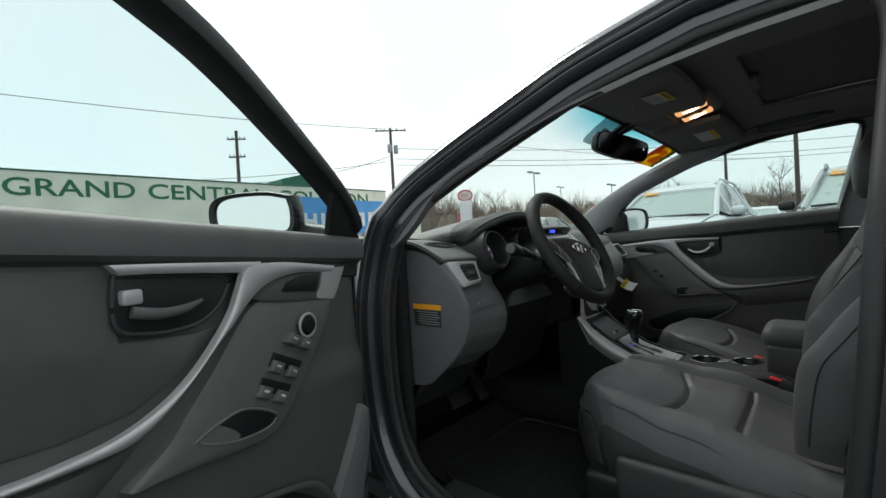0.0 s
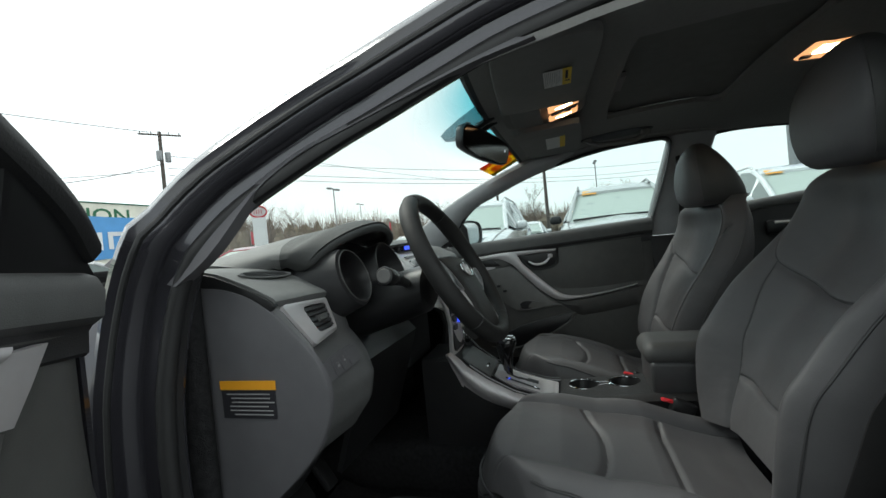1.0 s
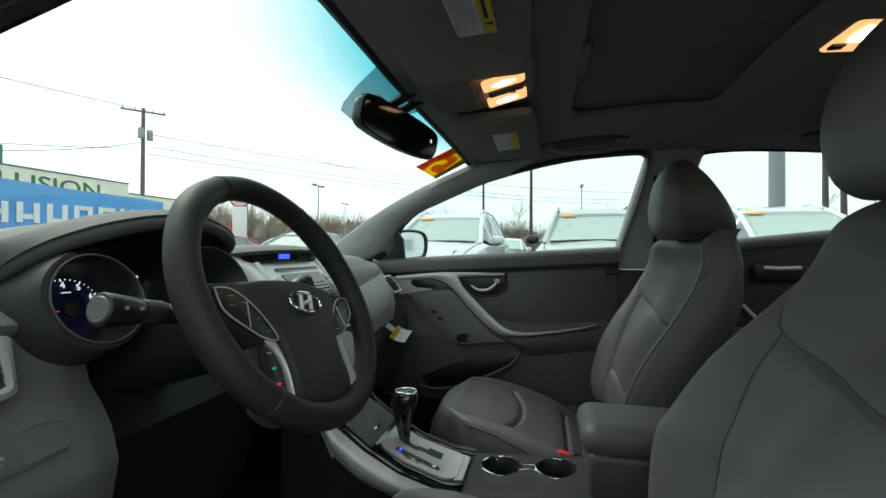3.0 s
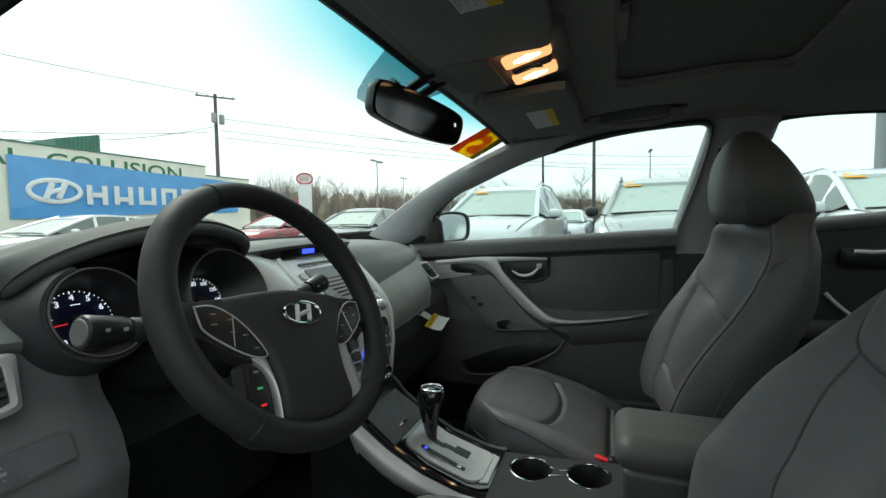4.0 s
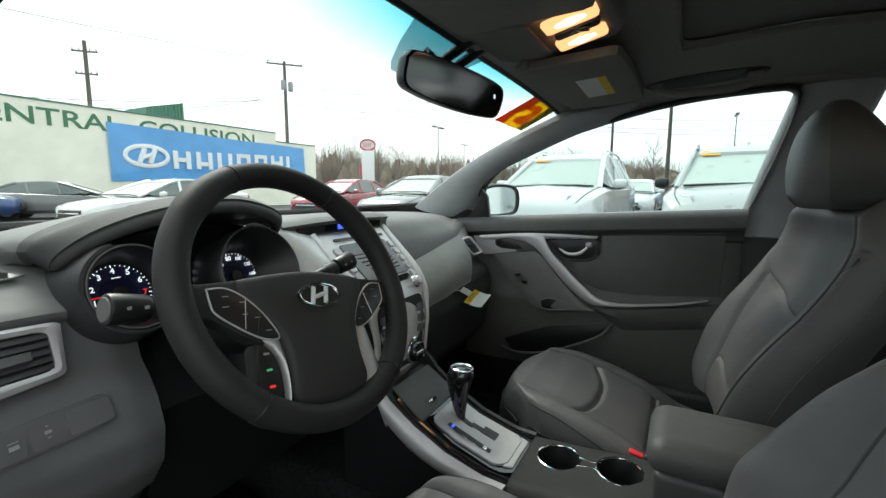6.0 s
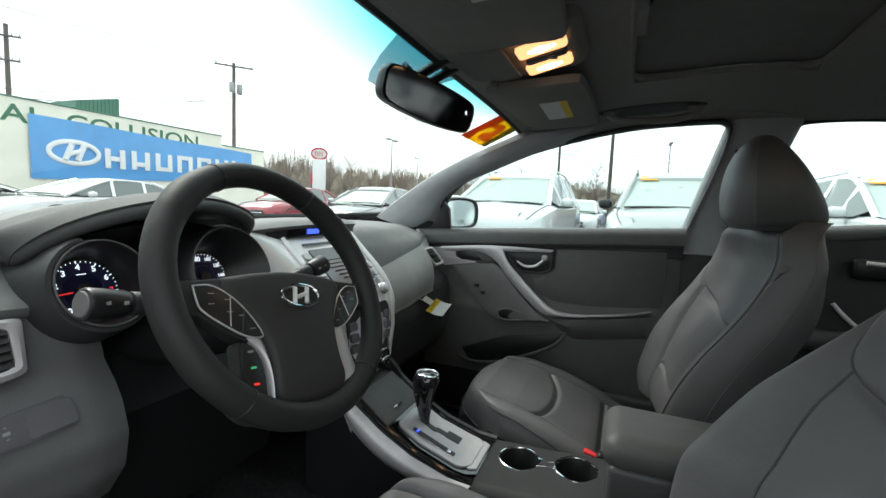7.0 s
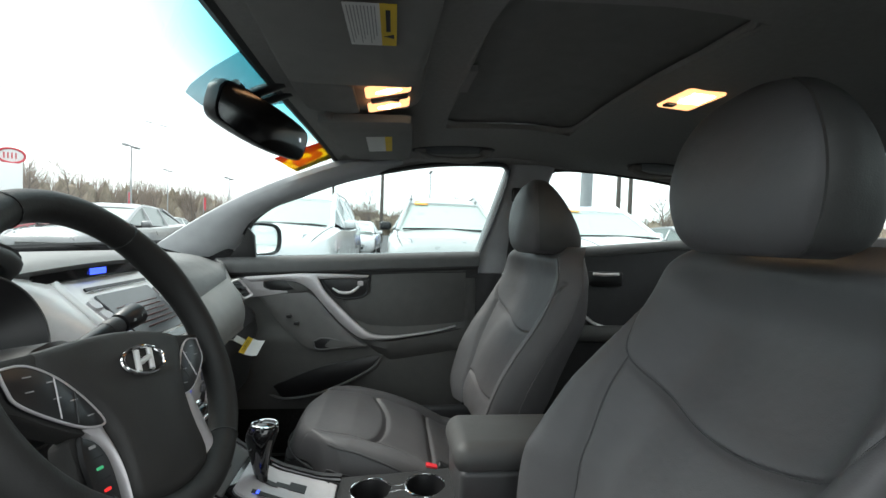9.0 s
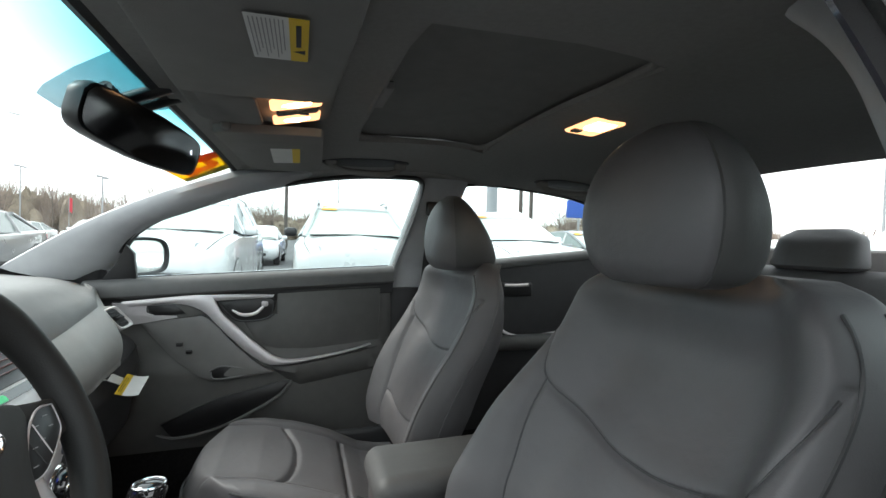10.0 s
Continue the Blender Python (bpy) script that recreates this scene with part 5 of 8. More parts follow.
def stack_plate(name, u0, u1, v0, v1, h, mat, parent, label="", r=0.1):
    out = rounded(u1 - u0, v1 - v0, min(r, (u1 - u0) * 0.45, (v1 - v0) * 0.45), 5, (u0 + u1) / 2, (v0 + v1) / 2)
    return part(name, plate(out, lambda a, b, d: on_stack(a, b, 0.001 + d), h, h * 0.3), mat, parent, label)


radio = stack_plate("radio", 0.03, 0.97, 0.03, 0.43, 0.004, SILVER, dash, "silver radio unit with a small display", 0.03)
stack_plate("disc_slot", 0.16, 0.90, 0.066, 0.080, 0.0046, BLACK, radio)
stack_plate("slot_lip", 0.16, 0.90, 0.083, 0.087, 0.0050, CHROME, radio)
stack_plate("radio_screen", 0.17, 0.84, 0.105, 0.335, 0.0046, RADIOFACE, radio, "smoky grey radio screen", 0.02)
for k in range(6):
    stack_plate("face_line", 0.24 + 0.02 * k, 0.76, 0.175 + 0.022 * k, 0.179 + 0.022 * k, 0.0049, FACELINE, radio)
stack_plate("screen", 0.20, 0.80, 0.345, 0.380, 0.0050, GLOSSBLACK, radio, "glossy strip below the radio screen")
stack_plate("screen_green", 0.22, 0.33, 0.350, 0.374, 0.0054, GREENLIT, radio)
for side in (0.06, 0.86):
    for k in range(5):
        stack_plate("button", side, side + 0.08, 0.125 + 0.052 * k, 0.165 + 0.052 * k, 0.0065, SATIN, radio, "", 0.02)
for k, u in enumerate((0.14, 0.86)):
    p = on_stack(u, 0.412, 0.004)
    n = (on_stack(u, 0.412, 0.02) - p).normalized()
    part("knob_ring", cyl(p, p + n * 0.004, 0.0155, 0.015, 28, 0.001), CHROME, radio)
    part("knob", cyl(p, p + n * 0.016, 0.0125, 0.0115, 28, 0.002), SATIN, radio, "satin radio knob")
clock = part("clock_display", loft([[Vector((x, 0.762 + dy + 0.012 * (x / 0.2) ** 2, z - 0.008 * (x / 0.2) ** 2)) for dy, z in ((0.004, 0.914), (-0.004, 0.920), (-0.006, 0.936), (-0.012, 0.942), (0.0, 0.950), (0.04, 0.954), (0.10, 0.952), (0.10, 0.91))] for x in np.linspace(-0.20, 0.135, 24)]), PAD, dash, "low clock hood with a blue display")
part("clock_face", loft([[Vector((x, 0.7545 + dy + 0.012 * (x / 0.2) ** 2, z - 0.008 * (x / 0.2) ** 2)) for dy, z in ((0.002, 0.9185), (0.0, 0.9185), (-0.0025, 0.9345), (0.002, 0.9345))] for x in np.linspace(-0.165, 0.10, 16)]), GLOSSBLACK, clock)
part("clock_digits", rbox((-0.037, 0.7525, 0.9265), (0.040, 0.0015, 0.011), 0.0, 1), BLUELIT, clock, "blue lit clock digits")
climate = stack_plate("climate_panel", 0.08, 0.92, 0.49, 0.97, 0.004, DARK, dash, "silver climate panel with a round dial", 0.1)
stack_plate("climate_screen", 0.30, 0.46, 0.655, 0.715, 0.006, BLUELIT, climate, "blue lit climate display")
p = on_stack(0.66, 0.88, 0.004)
n = (on_stack(0.66, 0.88, 0.02) - p).normalized()
part("dial_rim", cyl(p, p + n * 0.006, 0.032, 0.030, 32, 0.002), CHROME, climate)
part("dial", cyl(p + n * 0.004, p + n * 0.020, 0.026, 0.023, 32, 0.003), GLOSSBLACK, climate, "black climate dial in a chrome ring")
part("dial_bar", rbox(p + n * 0.021, (0.036, 0.006, 0.008), 0.002, 2), CHROME, climate)
for u in (0.16, 0.84):
    for k in range(3):
        stack_plate("button", u - 0.06, u + 0.06, 0.56 + 0.075 * k, 0.615 + 0.075 * k, 0.007, CAP, climate, "", 0.02)
# silver outline of the stack
for s in (-1, 1):
    part("stack_edge", tube([on_stack(0.5 + s * 0.5, v, 0.004) + Vector((s * 0.004, 0, 0)) for v in np.linspace(0.0, 1.0, 24)], [lin(v, [0, 0.5, 0.6, 1], [0.0085, 0.0085, 0.005, 0.004]) for v in np.linspace(0, 1, 24)], 10), SILVER, dash, "bright silver edge of the stack")
# tall centre vents beside the stack
for s in (1,):
    v = part("centre_vent", loft([[Vector((s * (lin(z, [0.72, 0.80, 0.9], [0.128, 0.134, 0.140]) + dx), lin(z, [0.72, 0.80, 0.9], [0.650, 0.672, 0.765]) + dy, z)) for dx, dy in ((-0.016, 0.0), (0.0, -0.006), (0.016, 0.004), (0.01, 0.03), (-0.01, 0.03))] for z in np.linspace(0.735, 0.835, 10)]), BLACK, dash, "tall narrow vent beside the centre stack")
    for k in range(5):
        z = 0.748 + 0.018 * k
        part("slat", rbox((s * lin(z, [0.72, 0.80, 0.9], [0.128, 0.134, 0.140]), lin(z, [0.72, 0.80, 0.9], [0.650, 0.672, 0.765]) - 0.003, z), (0.026, 0.008, 0.003), 0.001, 1), DARK, v)

# knee panels and steering column
part("knee_panel", sheet(lambda u, v: Vector((-0.47 + 0.33 * u, lin(v, [0, 0.3, 1], [0.80, 0.71, 0.79]), 0.80 - 0.34 * v)), 10, 10, 0.012), BLACK, dash)
part("lower_left_panel", sheet(lambda u, v: Vector((-0.70 + 0.24 * u, lin(v, [0, 1], [0.79, 0.90]), 0.56 - 0.14 * v)), 8, 6, 0.012), DARK, dash)


def right_fascia(u, v):
    x = 0.165 + 0.555 * u
    y1, z1 = pad_edge(x)
    ylow = lin(x, [0.16, 0.3, 0.45, 0.60, 0.72], [0.70, 0.668, 0.664, 0.733, 0.79])
    zlow = lin(x, [0.16, 0.25, 0.35, 0.5, 0.62, 0.72], [0.665, 0.690, 0.708, 0.722, 0.738, 0.752])
    y = y1 + (ylow - y1) * v - 0.032 * math.sin(math.pi * min(v * 1.05, 1)) ** 0.8 * (1 - 0.92 * u ** 2)
    return Vector((x, y, z1 + (zlow - z1) * v))


# Lit copy of the left fascia's plastic.
part("right_fascia", sheet(right_fascia, 36, 18, 0.012), FASCIA_LIT, dash, "grey curved fascia before the passenger, coloured bright for its light")


def glove(u, v):
    x = 0.15 + 0.56 * u
    y = lin(v, [0, 0.12, 0.3, 0.8, 1], [0.76, 0.69, 0.675, 0.70, 0.76]) + 0.03 * (2 * u - 1) ** 4
    return Vector((x, y, 0.735 - 0.29 * v + 0.03 * u * (1 - v)))


part("glovebox_lid", sheet(glove, 24, 20, 0.012), DARK, dash, "dark glovebox lid")
part("lid_seam", tube([glove(u, 0.16) + Vector((0, -0.003, 0)) for u in np.linspace(0.1, 0.95, 20)], 0.002, 6), BLACK, dash)
part("column_cover", loft([[Vector((-0.378 + r * math.cos(k) * 1.15, y, z + r * math.sin(k))) for k in np.linspace(0, 2 * math.pi, 20, endpoint=False)] for y, z, r in ((0.575, 0.838, 0.040), (0.585, 0.836, 0.052), (0.64, 0.822, 0.056), (0.76, 0.79, 0.060), (0.82, 0.77, 0.06))]), BLACK, dash)

# warning label on the end panel
wl_ = thing("warning_label", (-0.717, 0.79, 0.69), "small dark warning label with an orange heading", "label")
part("sheet", rbox((-0.7180, 0.790, 0.706), (0.0012, 0.100, 0.044), 0.0), INK, wl_)
part("heading", rbox((-0.7183, 0.790, 0.737), (0.0016, 0.104, 0.014), 0.0), LABELORANGE, wl_)
for k in range(6):
    part("print_line", rbox((-0.7188, 0.790 - 0.004 * (k % 3), 0.723 - 0.0065 * k), (0.0012, 0.080 - 0.008 * (k % 2), 0.0018), 0.0), INKGREY, wl_)

# hang tag below the glovebox edge
tag = thing("hang_tag", (0.45, 0.66, 0.66), "white paper hang tag with a yellow band", "tag")
part("tab", sheet(lambda u, v: Vector((0.378 + 0.062 * u + 0.028 * v, 0.668 - 0.012 * u, 0.700 - 0.034 * u + 0.008 * v)), 3, 3, 0.001), PAPER, tag)
part("yellow_band", sheet(lambda u, v: Vector((0.375 + 0.080 * u + 0.030 * v, 0.652 - 0.004 * v, 0.668 + 0.024 * u - 0.014 * v)), 6, 3, 0.001), LABELYELLOW, tag)
part("paper", sheet(lambda u, v: Vector((0.405 + 0.080 * u + 0.045 * v, 0.648 - 0.022 * v, 0.654 + 0.024 * u - 0.026 * v + 0.010 * v * v)), 6, 8, 0.001), PAPER, tag)
for k in range(2):
    part("print_line", sheet(lambda u, v: Vector((0.392 + 0.055 * u + 0.008 * k, 0.6500 - 0.001 * k, 0.6695 + 0.0165 * u - 0.0045 * k - 0.0016 * v)), 2, 1, 0.0004), INK, tag)
part("string", tube([(0.350, 0.70, 0.712), (0.365, 0.685, 0.706), (0.380, 0.670, 0.701)], 0.0012, 6), PAPER, tag)

# ---------- steering wheel ----------
WC = Vector((-0.376, 0.515, 0.879))
TI = radians(28.4)
w_up, w_right = Vector((0, math.sin(TI), math.cos(TI))), Vector((1, 0, 0))
w_out = w_right.cross(w_up)
WM = Matrix((w_right, w_up, w_out)).transposed().to_4x4()
WM.translation = WC
WM = WM @ Matrix.Rotation(radians(-10), 4, "Z")
wheel = thing("steering_wheel", tuple(WC), "black leather steering wheel with silver spoke trim", "steering wheel")


def wpt(x, y, z=0.0):
    return WM @ Vector((x, y, z))


RM, RT = 0.1675, 0.0165
rim = []
for k in np.linspace(0, 2 * math.pi, 96, endpoint=False):
    deg = math.degrees(k)
    swell = 1.0 + 0.12 * (math.exp(-((deg - 40) / 14) ** 2) + math.exp(-((deg - 140) / 14) ** 2))
    rim.append([wpt((RM + RT * swell * math.cos(a)) * math.cos(k), (RM + RT * swell * math.cos(a)) * math.sin(k), RT * 1.12 * swell * math.sin(a)) for a in np.linspace(0, 2 * math.pi, 16, endpoint=False)])
rim.append(rim[0])
rim_bm = loft(rim, caps=False)
bmesh.ops.remove_doubles(rim_bm, verts=rim_bm.verts, dist=1e-6)
bmesh.ops.recalc_face_normals(rim_bm, faces=rim_bm.faces)
part("rim", rim_bm, WHEELSKIN, wheel, "thick leather-wrapped rim")
for deg in (62, 118, 232, 308):
    k = radians(deg)
    part("seam", tube([wpt((RM + (RT + 0.0004) * math.cos(a)) * math.cos(k), (RM + (RT + 0.0004) * math.cos(a)) * math.sin(k), (RT * 1.12 + 0.0004) * math.sin(a)) for a in np.linspace(0, 2 * math.pi, 20, endpoint=False)], 0.0009, 5, True), BLACK, wheel)


def hub_z(x, y):
    return 0.012 - 0.9 * (x * x) - 0.45 * (y + 0.055) ** 2


def patch(outline, z0, thick, bevel=0.003, lift=0.0):
    """A plate on the wheel's face, domed with the hub."""
    return plate(outline, lambda a, b, h: wpt(a, b, hub_z(a, b) * lift + z0 + h), thick, bevel)


hub = [(-0.100, 0.0135), (-0.05, 0.0190), (0.0, 0.0215), (0.05, 0.0190), (0.100, 0.0135), (0.102, 0.0), (0.086, -0.020), (0.069, -0.044), (0.061, -0.064), (0.057, -0.088), (0.0575, -0.112), (0.060, -0.132), (0.052, -0.146), (0.030, -0.152), (0.0, -0.154), (-0.030, -0.152), (-0.052, -0.146), (-0.060, -0.132), (-0.0575, -0.112), (-0.057, -0.088), (-0.061, -0.064), (-0.069, -0.044), (-0.086, -0.020), (-0.102, 0.0)]
hub = [(q[0], q[1]) for q in spl([(*h, 0) for h in hub + hub[:1]], 97)][:-1]
HC = -0.055
rings = []
for h, k in ((-0.050, 0.72), (-0.035, 0.96), (-0.022, 1.0), (-0.012, 0.998), (-0.006, 0.985), (-0.002, 0.95), (0.0, 0.88), (0.0, 0.6), (0.0, 0.3), (0.0, 0.06)):
    rings.append([wpt(a * k, (b - HC) * k + HC, hub_z(a * k, (b - HC) * k + HC) + h) for a, b in hub])
part("airbag_cover", loft(rings), HUB, wheel, "dark domed hub cover")


def smooth_out(pts, n=61):
    return [(q[0], q[1]) for q in spl([(*h, 0) for h in list(pts) + list(pts[:1])], n)][:-1]


def wheel_strip(ea, eb, z0, crown, n=30):
    """A raised strip between two edges on the wheel's face."""
    A, B = spl([(*q, 0) for q in ea], n), spl([(*q, 0) for q in eb], n)
    rings = []
    for p, q in zip(A, B):
        ring = []
        for f in np.linspace(0, 1, 7):
            r_ = p * (1 - f) + q * f
            ring.append(wpt(r_[0], r_[1], z0 + crown * math.sin(math.pi * f)))
        ring += [wpt(q[0], q[1], z0 - 0.010), wpt(p[0], p[1], z0 - 0.010)]
        rings.append(ring)
    return loft(rings)


LEAF = [(0.1361, 0.0001), (0.118, 0.001), (0.1026, -0.0054), (0.0859, -0.0197), (0.0697, -0.0423), (0.0621, -0.0627), (0.0815, -0.0616), (0.1063, -0.0478), (0.1312, -0.0277), (0.1350, -0.0146)]
for s in (-1, 1):
    def fl(pts):
        return [(s * a, b) for a, b in pts]
    part("spoke", patch(smooth_out(fl([(0.085, 0.0135), (0.125, 0.010), (0.160, 0.006), (0.162, -0.014), (0.158, -0.034), (0.136, -0.032), (0.106, -0.052), (0.080, -0.066), (0.064, -0.060), (0.070, -0.030)])), -0.020, 0.018, 0.004), HUB, wheel)
    part("spoke", patch(smooth_out(fl([(0.060, -0.062), (0.088, -0.064), (0.093, -0.090), (0.100, -0.118), (0.110, -0.132), (0.092, -0.152), (0.070, -0.158), (0.052, -0.150), (0.050, -0.12), (0.052, -0.09)])), -0.026, 0.018, 0.004), HUB, wheel)
    leaf = smooth_out(fl(LEAF))
    pad = part("button_pad", patch(leaf, -0.001, 0.004, 0.001), BLACK, wheel, "dark leaf-shaped pad of four buttons in a silver rim")
    part("pad_rim", tube([wpt(a, b, 0.0025) for a, b in leaf], 0.0012, 8, True, up=tuple(w_out)), SATIN, pad, "thin silver rim")
    part("divider", tube([wpt(s * 0.0945, -0.0135, 0.0035), wpt(s * 0.1015, -0.0480, 0.0035)], 0.0006, 6, up=tuple(w_out)), SATIN, pad)
    part("divider", tube([wpt(s * 0.0800, -0.0290, 0.0032), wpt(s * 0.0880, -0.0560, 0.0032)], 0.0007, 6, up=tuple(w_out)), DARK, pad)
    for bx, by in ((0.117, -0.009), (0.119, -0.021), (0.0985, -0.0165), (0.0985, -0.031), (0.084, -0.036), (0.0735, -0.0525)):
        part("button_print", patch([(s * bx + p, by + q) for p, q in rounded(0.0075, 0.0010, 0.0004, 3)], 0.0033, 0.0003, 0.0), INKGREY, pad)
part("spoke_trim", wheel_strip([(-0.0815, -0.0615), (-0.0705, -0.0749), (-0.0632, -0.0942), (-0.0640, -0.1233), (-0.0735, -0.1572)], [(-0.0610, -0.0600), (-0.0569, -0.0864), (-0.0578, -0.1121), (-0.0625, -0.137), (-0.0700, -0.1594)], -0.002, 0.004), SATIN, wheel, "slim silver spoke blade")
part("spoke_trim", wheel_strip([(0.0610, -0.0600), (0.0560, -0.086), (0.0550, -0.112), (0.0580, -0.137), (0.0660, -0.158)], [(0.0830, -0.0610), (0.0867, -0.090), (0.0890, -0.117), (0.0930, -0.136), (0.0960, -0.1534)], -0.002, 0.005), SATIN, wheel, "broad silver spoke blade")
# phone buttons on the lower left spoke
panel = part("phone_panel", patch(smooth_out([(-0.0880, -0.0665), (-0.0750, -0.0765), (-0.0690, -0.0944), (-0.0715, -0.1235), (-0.0800, -0.1548), (-0.0900, -0.1500), (-0.0985, -0.1361), (-0.0945, -0.1099), (-0.0930, -0.0857)]), -0.004, 0.004, 0.001), BLACK, wheel, "dark column of phone buttons")
for k, mt in enumerate((INKGREY, GREENLIT, REDLIT)):
    part("button_print", patch([(-0.0815 - 0.0005 * k + p, -0.0785 - 0.0185 * k + q) for p, q in rounded(0.0075, 0.0026, 0.001, 3)], 0.0002, 0.0004, 0.0), mt, panel)
    part("button_gap", patch([(-0.0825 - 0.001 * k + p, -0.088 - 0.0185 * k + q) for p, q in rounded(0.018, 0.0008, 0.0003, 3)], 0.0001, 0.0003, 0.0), RUBBER, panel)
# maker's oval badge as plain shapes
EC = (0.004, -0.017)
oval = [wpt(EC[0] + 0.0325 * math.cos(k), EC[1] + 0.0150 * math.sin(k), hub_z(0, -0.017) + 0.002) for k in np.linspace(0, 2 * math.pi, 40, endpoint=False)]
badge = part("badge", tube(oval, 0.0022, 8, True, up=tuple(w_out)), CHROME, wheel, "chrome oval badge")
for pts in ([(-0.014, -0.011), (-0.007, 0.011)], [(0.007, -0.011), (0.014, 0.011)], [(-0.010, -0.002), (-0.002, -0.001), (0.003, 0.001), (0.010, 0.002)]):
    part("badge_bar", tube([wpt(EC[0] + a, EC[1] + c, hub_z(0, -0.017) + 0.0016) for a, c in pts], 0.0030, 8, up=tuple(w_out)), SILVER, badge)


def stalk(a, b, tip, label):
    st = thing("control_stalk", tuple(a), label, "control stalk")
    a, b, tip = Vector(a), Vector(b), Vector(tip)
    part("arm", tube([a, a.lerp(b, 0.5), b], [0.009, 0.010, 0.0125], 12), BLACK, st)
    part("collar", cyl(b, b.lerp(tip, 0.35), 0.0135, 0.0135, 20, 0.002), DARK, st)
    part("grip", cyl(b.lerp(tip, 0.4), tip, 0.0150, 0.0175, 24, 0.004), BLACK, st)
    # Pale disc colours in the sky reflected on the stalk's end.
    part("end_cap", cyl(tip, tip + (tip - b).normalized() * 0.0012, 0.0135, 0.0125, 24), GRIP, st, "flat end with the sky's reflection in its colour")
    for k in range(2):
        part("print", rbox(b.lerp(tip, 0.52 + 0.25 * k) + Vector((0, -0.0160, 0.003)), (0.0045, 0.0012, 0.0035), 0), INKGREY, st)


stalk((-0.425, 0.615, 0.852), (-0.50, 0.605, 0.870), (-0.571, 0.604, 0.883), "black light stalk with a fat round end")
stalk((-0.335, 0.620, 0.846), (-0.240, 0.615, 0.866), (-0.183, 0.608, 0.882), "black wiper stalk with white symbols")
# pedals
for x, w_, nm in ((-0.30, 0.045, "pedal"), (-0.42, 0.10, "pedal")):
    pd = thing("pedal", (x, 0.98, 0.30), "black rubber foot pedal", "pedal", group="pedals")
    part("pad", rbox((x, 0.95, 0.36), (w_, 0.02, 0.09 if w_ < 0.06 else 0.06), 0.006, 2, Matrix.Rotation(radians(-35), 4, "X")), RUBBER, pd)
    part("lever", tube([(x, 0.96, 0.37), (x, 1.05, 0.52), (x, 1.15, 0.56)], 0.009, 8), DARK, pd)
for x in (-0.42, 0.42):
    mat_ = thing("floor_mat", (x, 0.65, 0.215), "black carpet floor mat with a raised edge", "floor mat", group="floor mats")
    part("mat", sheet(lambda u, v: Vector((x - 0.25 + 0.5 * u, 0.35 + 0.62 * v, 0.222 + 0.06 * max(v - 0.75, 0) ** 1.2 * 4)), 12, 12, 0.008), CARPET, mat_)
    part("edge", tube([(x + a, 0.60 + b, 0.232) for a, b in rounded(0.48, 0.48, 0.06, 6)], 0.005, 6, True), RUBBER, mat_)

# ---------- centre console ----------
console = thing("centre_console", (0, 0.3, 0.2), "dark centre console with silver flanks, shifter plate and cup holders", "console")
CT = [(0.64, 0.60), (0.60, 0.585), (0.53, 0.535), (0.46, 0.498), (0.38, 0.474), (0.33, 0.470), (0.20, 0.478), (0.10, 0.486), (-0.3, 0.49)]


def con_z(y):
    return lin(-y, [-a for a, _ in CT], [b for _, b in CT])


part("body", loft([[Vector((sx * 0.094 + (0), y, z)) for sx, z in ((-1, 0.2), (-1.02, con_z(y) - 0.05), (-1.0, con_z(y) - 0.012), (-0.9, con_z(y) - 0.003), (-0.4, con_z(y) - 0.006), (0.4, con_z(y) - 0.006), (0.9, con_z(y) - 0.003), (1.0, con_z(y) - 0.012), (1.02, con_z(y) - 0.05), (1, 0.2))] for y in np.linspace(0.72, 0.33, 20)] + [[Vector((sx * 0.094, y, z)) for sx, z in ((-1, 0.2), (-1.02, con_z(y) - 0.05), (-1.0, con_z(y) - 0.012), (-0.9, con_z(y) - 0.07), (-0.4, con_z(y) - 0.07), (0.4, con_z(y) - 0.07), (0.9, con_z(y) - 0.07), (1.0, con_z(y) - 0.012), (1.02, con_z(y) - 0.05), (1, 0.2))] for y in np.linspace(0.325, -0.32, 24)]), BLACK, console)
deck = sheet(lambda u, v: Vector((-0.097 + 0.194 * u, 0.334 - 0.36 * v, con_z(0.334 - 0.36 * v) + 0.002 - 0.012 * max(abs(2 * u - 1) - 0.8, 0) ** 2 * 25)), 60, 110, 0.0)
bmesh.ops.delete(deck, geom=[f for f in deck.faces if min(math.hypot(f.calc_center_median().x - 0.028, f.calc_center_median().y - yy) for yy in (0.268, 0.155)) < 0.041], context="FACES")
bmesh.ops.solidify(deck, geom=list(deck.faces), thickness=0.004)
part("deck", deck, DECK, console, "dark console deck round the cup holders")
for s in (-1, 1):
    def flank(u, v):
        y = lin(u, [0, 0.25, 0.6, 1], [0.625, 0.575, 0.47, 0.335])
        zt = con_z(y) + 0.004 + 0.02 * max(0.0, 1 - u / 0.2)
        hgt = lin(u, [0, 0.08, 0.2, 0.35, 0.5, 0.85, 1], [0.010, 0.035, 0.060, 0.073, 0.072, 0.048, 0.03])
        return Vector((s * (0.088 + (0.022 if s < 0 else 0.004) * math.sin(math.pi * min(v * 1.1 + 0.1, 1)) + (0.01 if s < 0 else 0.0) * (1 - u)), y + 0.02 * v, zt - hgt * v))
    part("flank", sheet(flank, 30, 10, 0.008), SATIN if s < 0 else DARK, console, "satin silver curved console flank" if s < 0 else "dark console flank")
    part("gloss_strip", tube([(s * 0.082, y, con_z(y) + 0.002) for y in np.linspace(0.58, 0.335, 20)], 0.0055, 8), GLOSSBLACK, console)


def con(x, y, h):
    return Vector((x, y, con_z(y) + h))


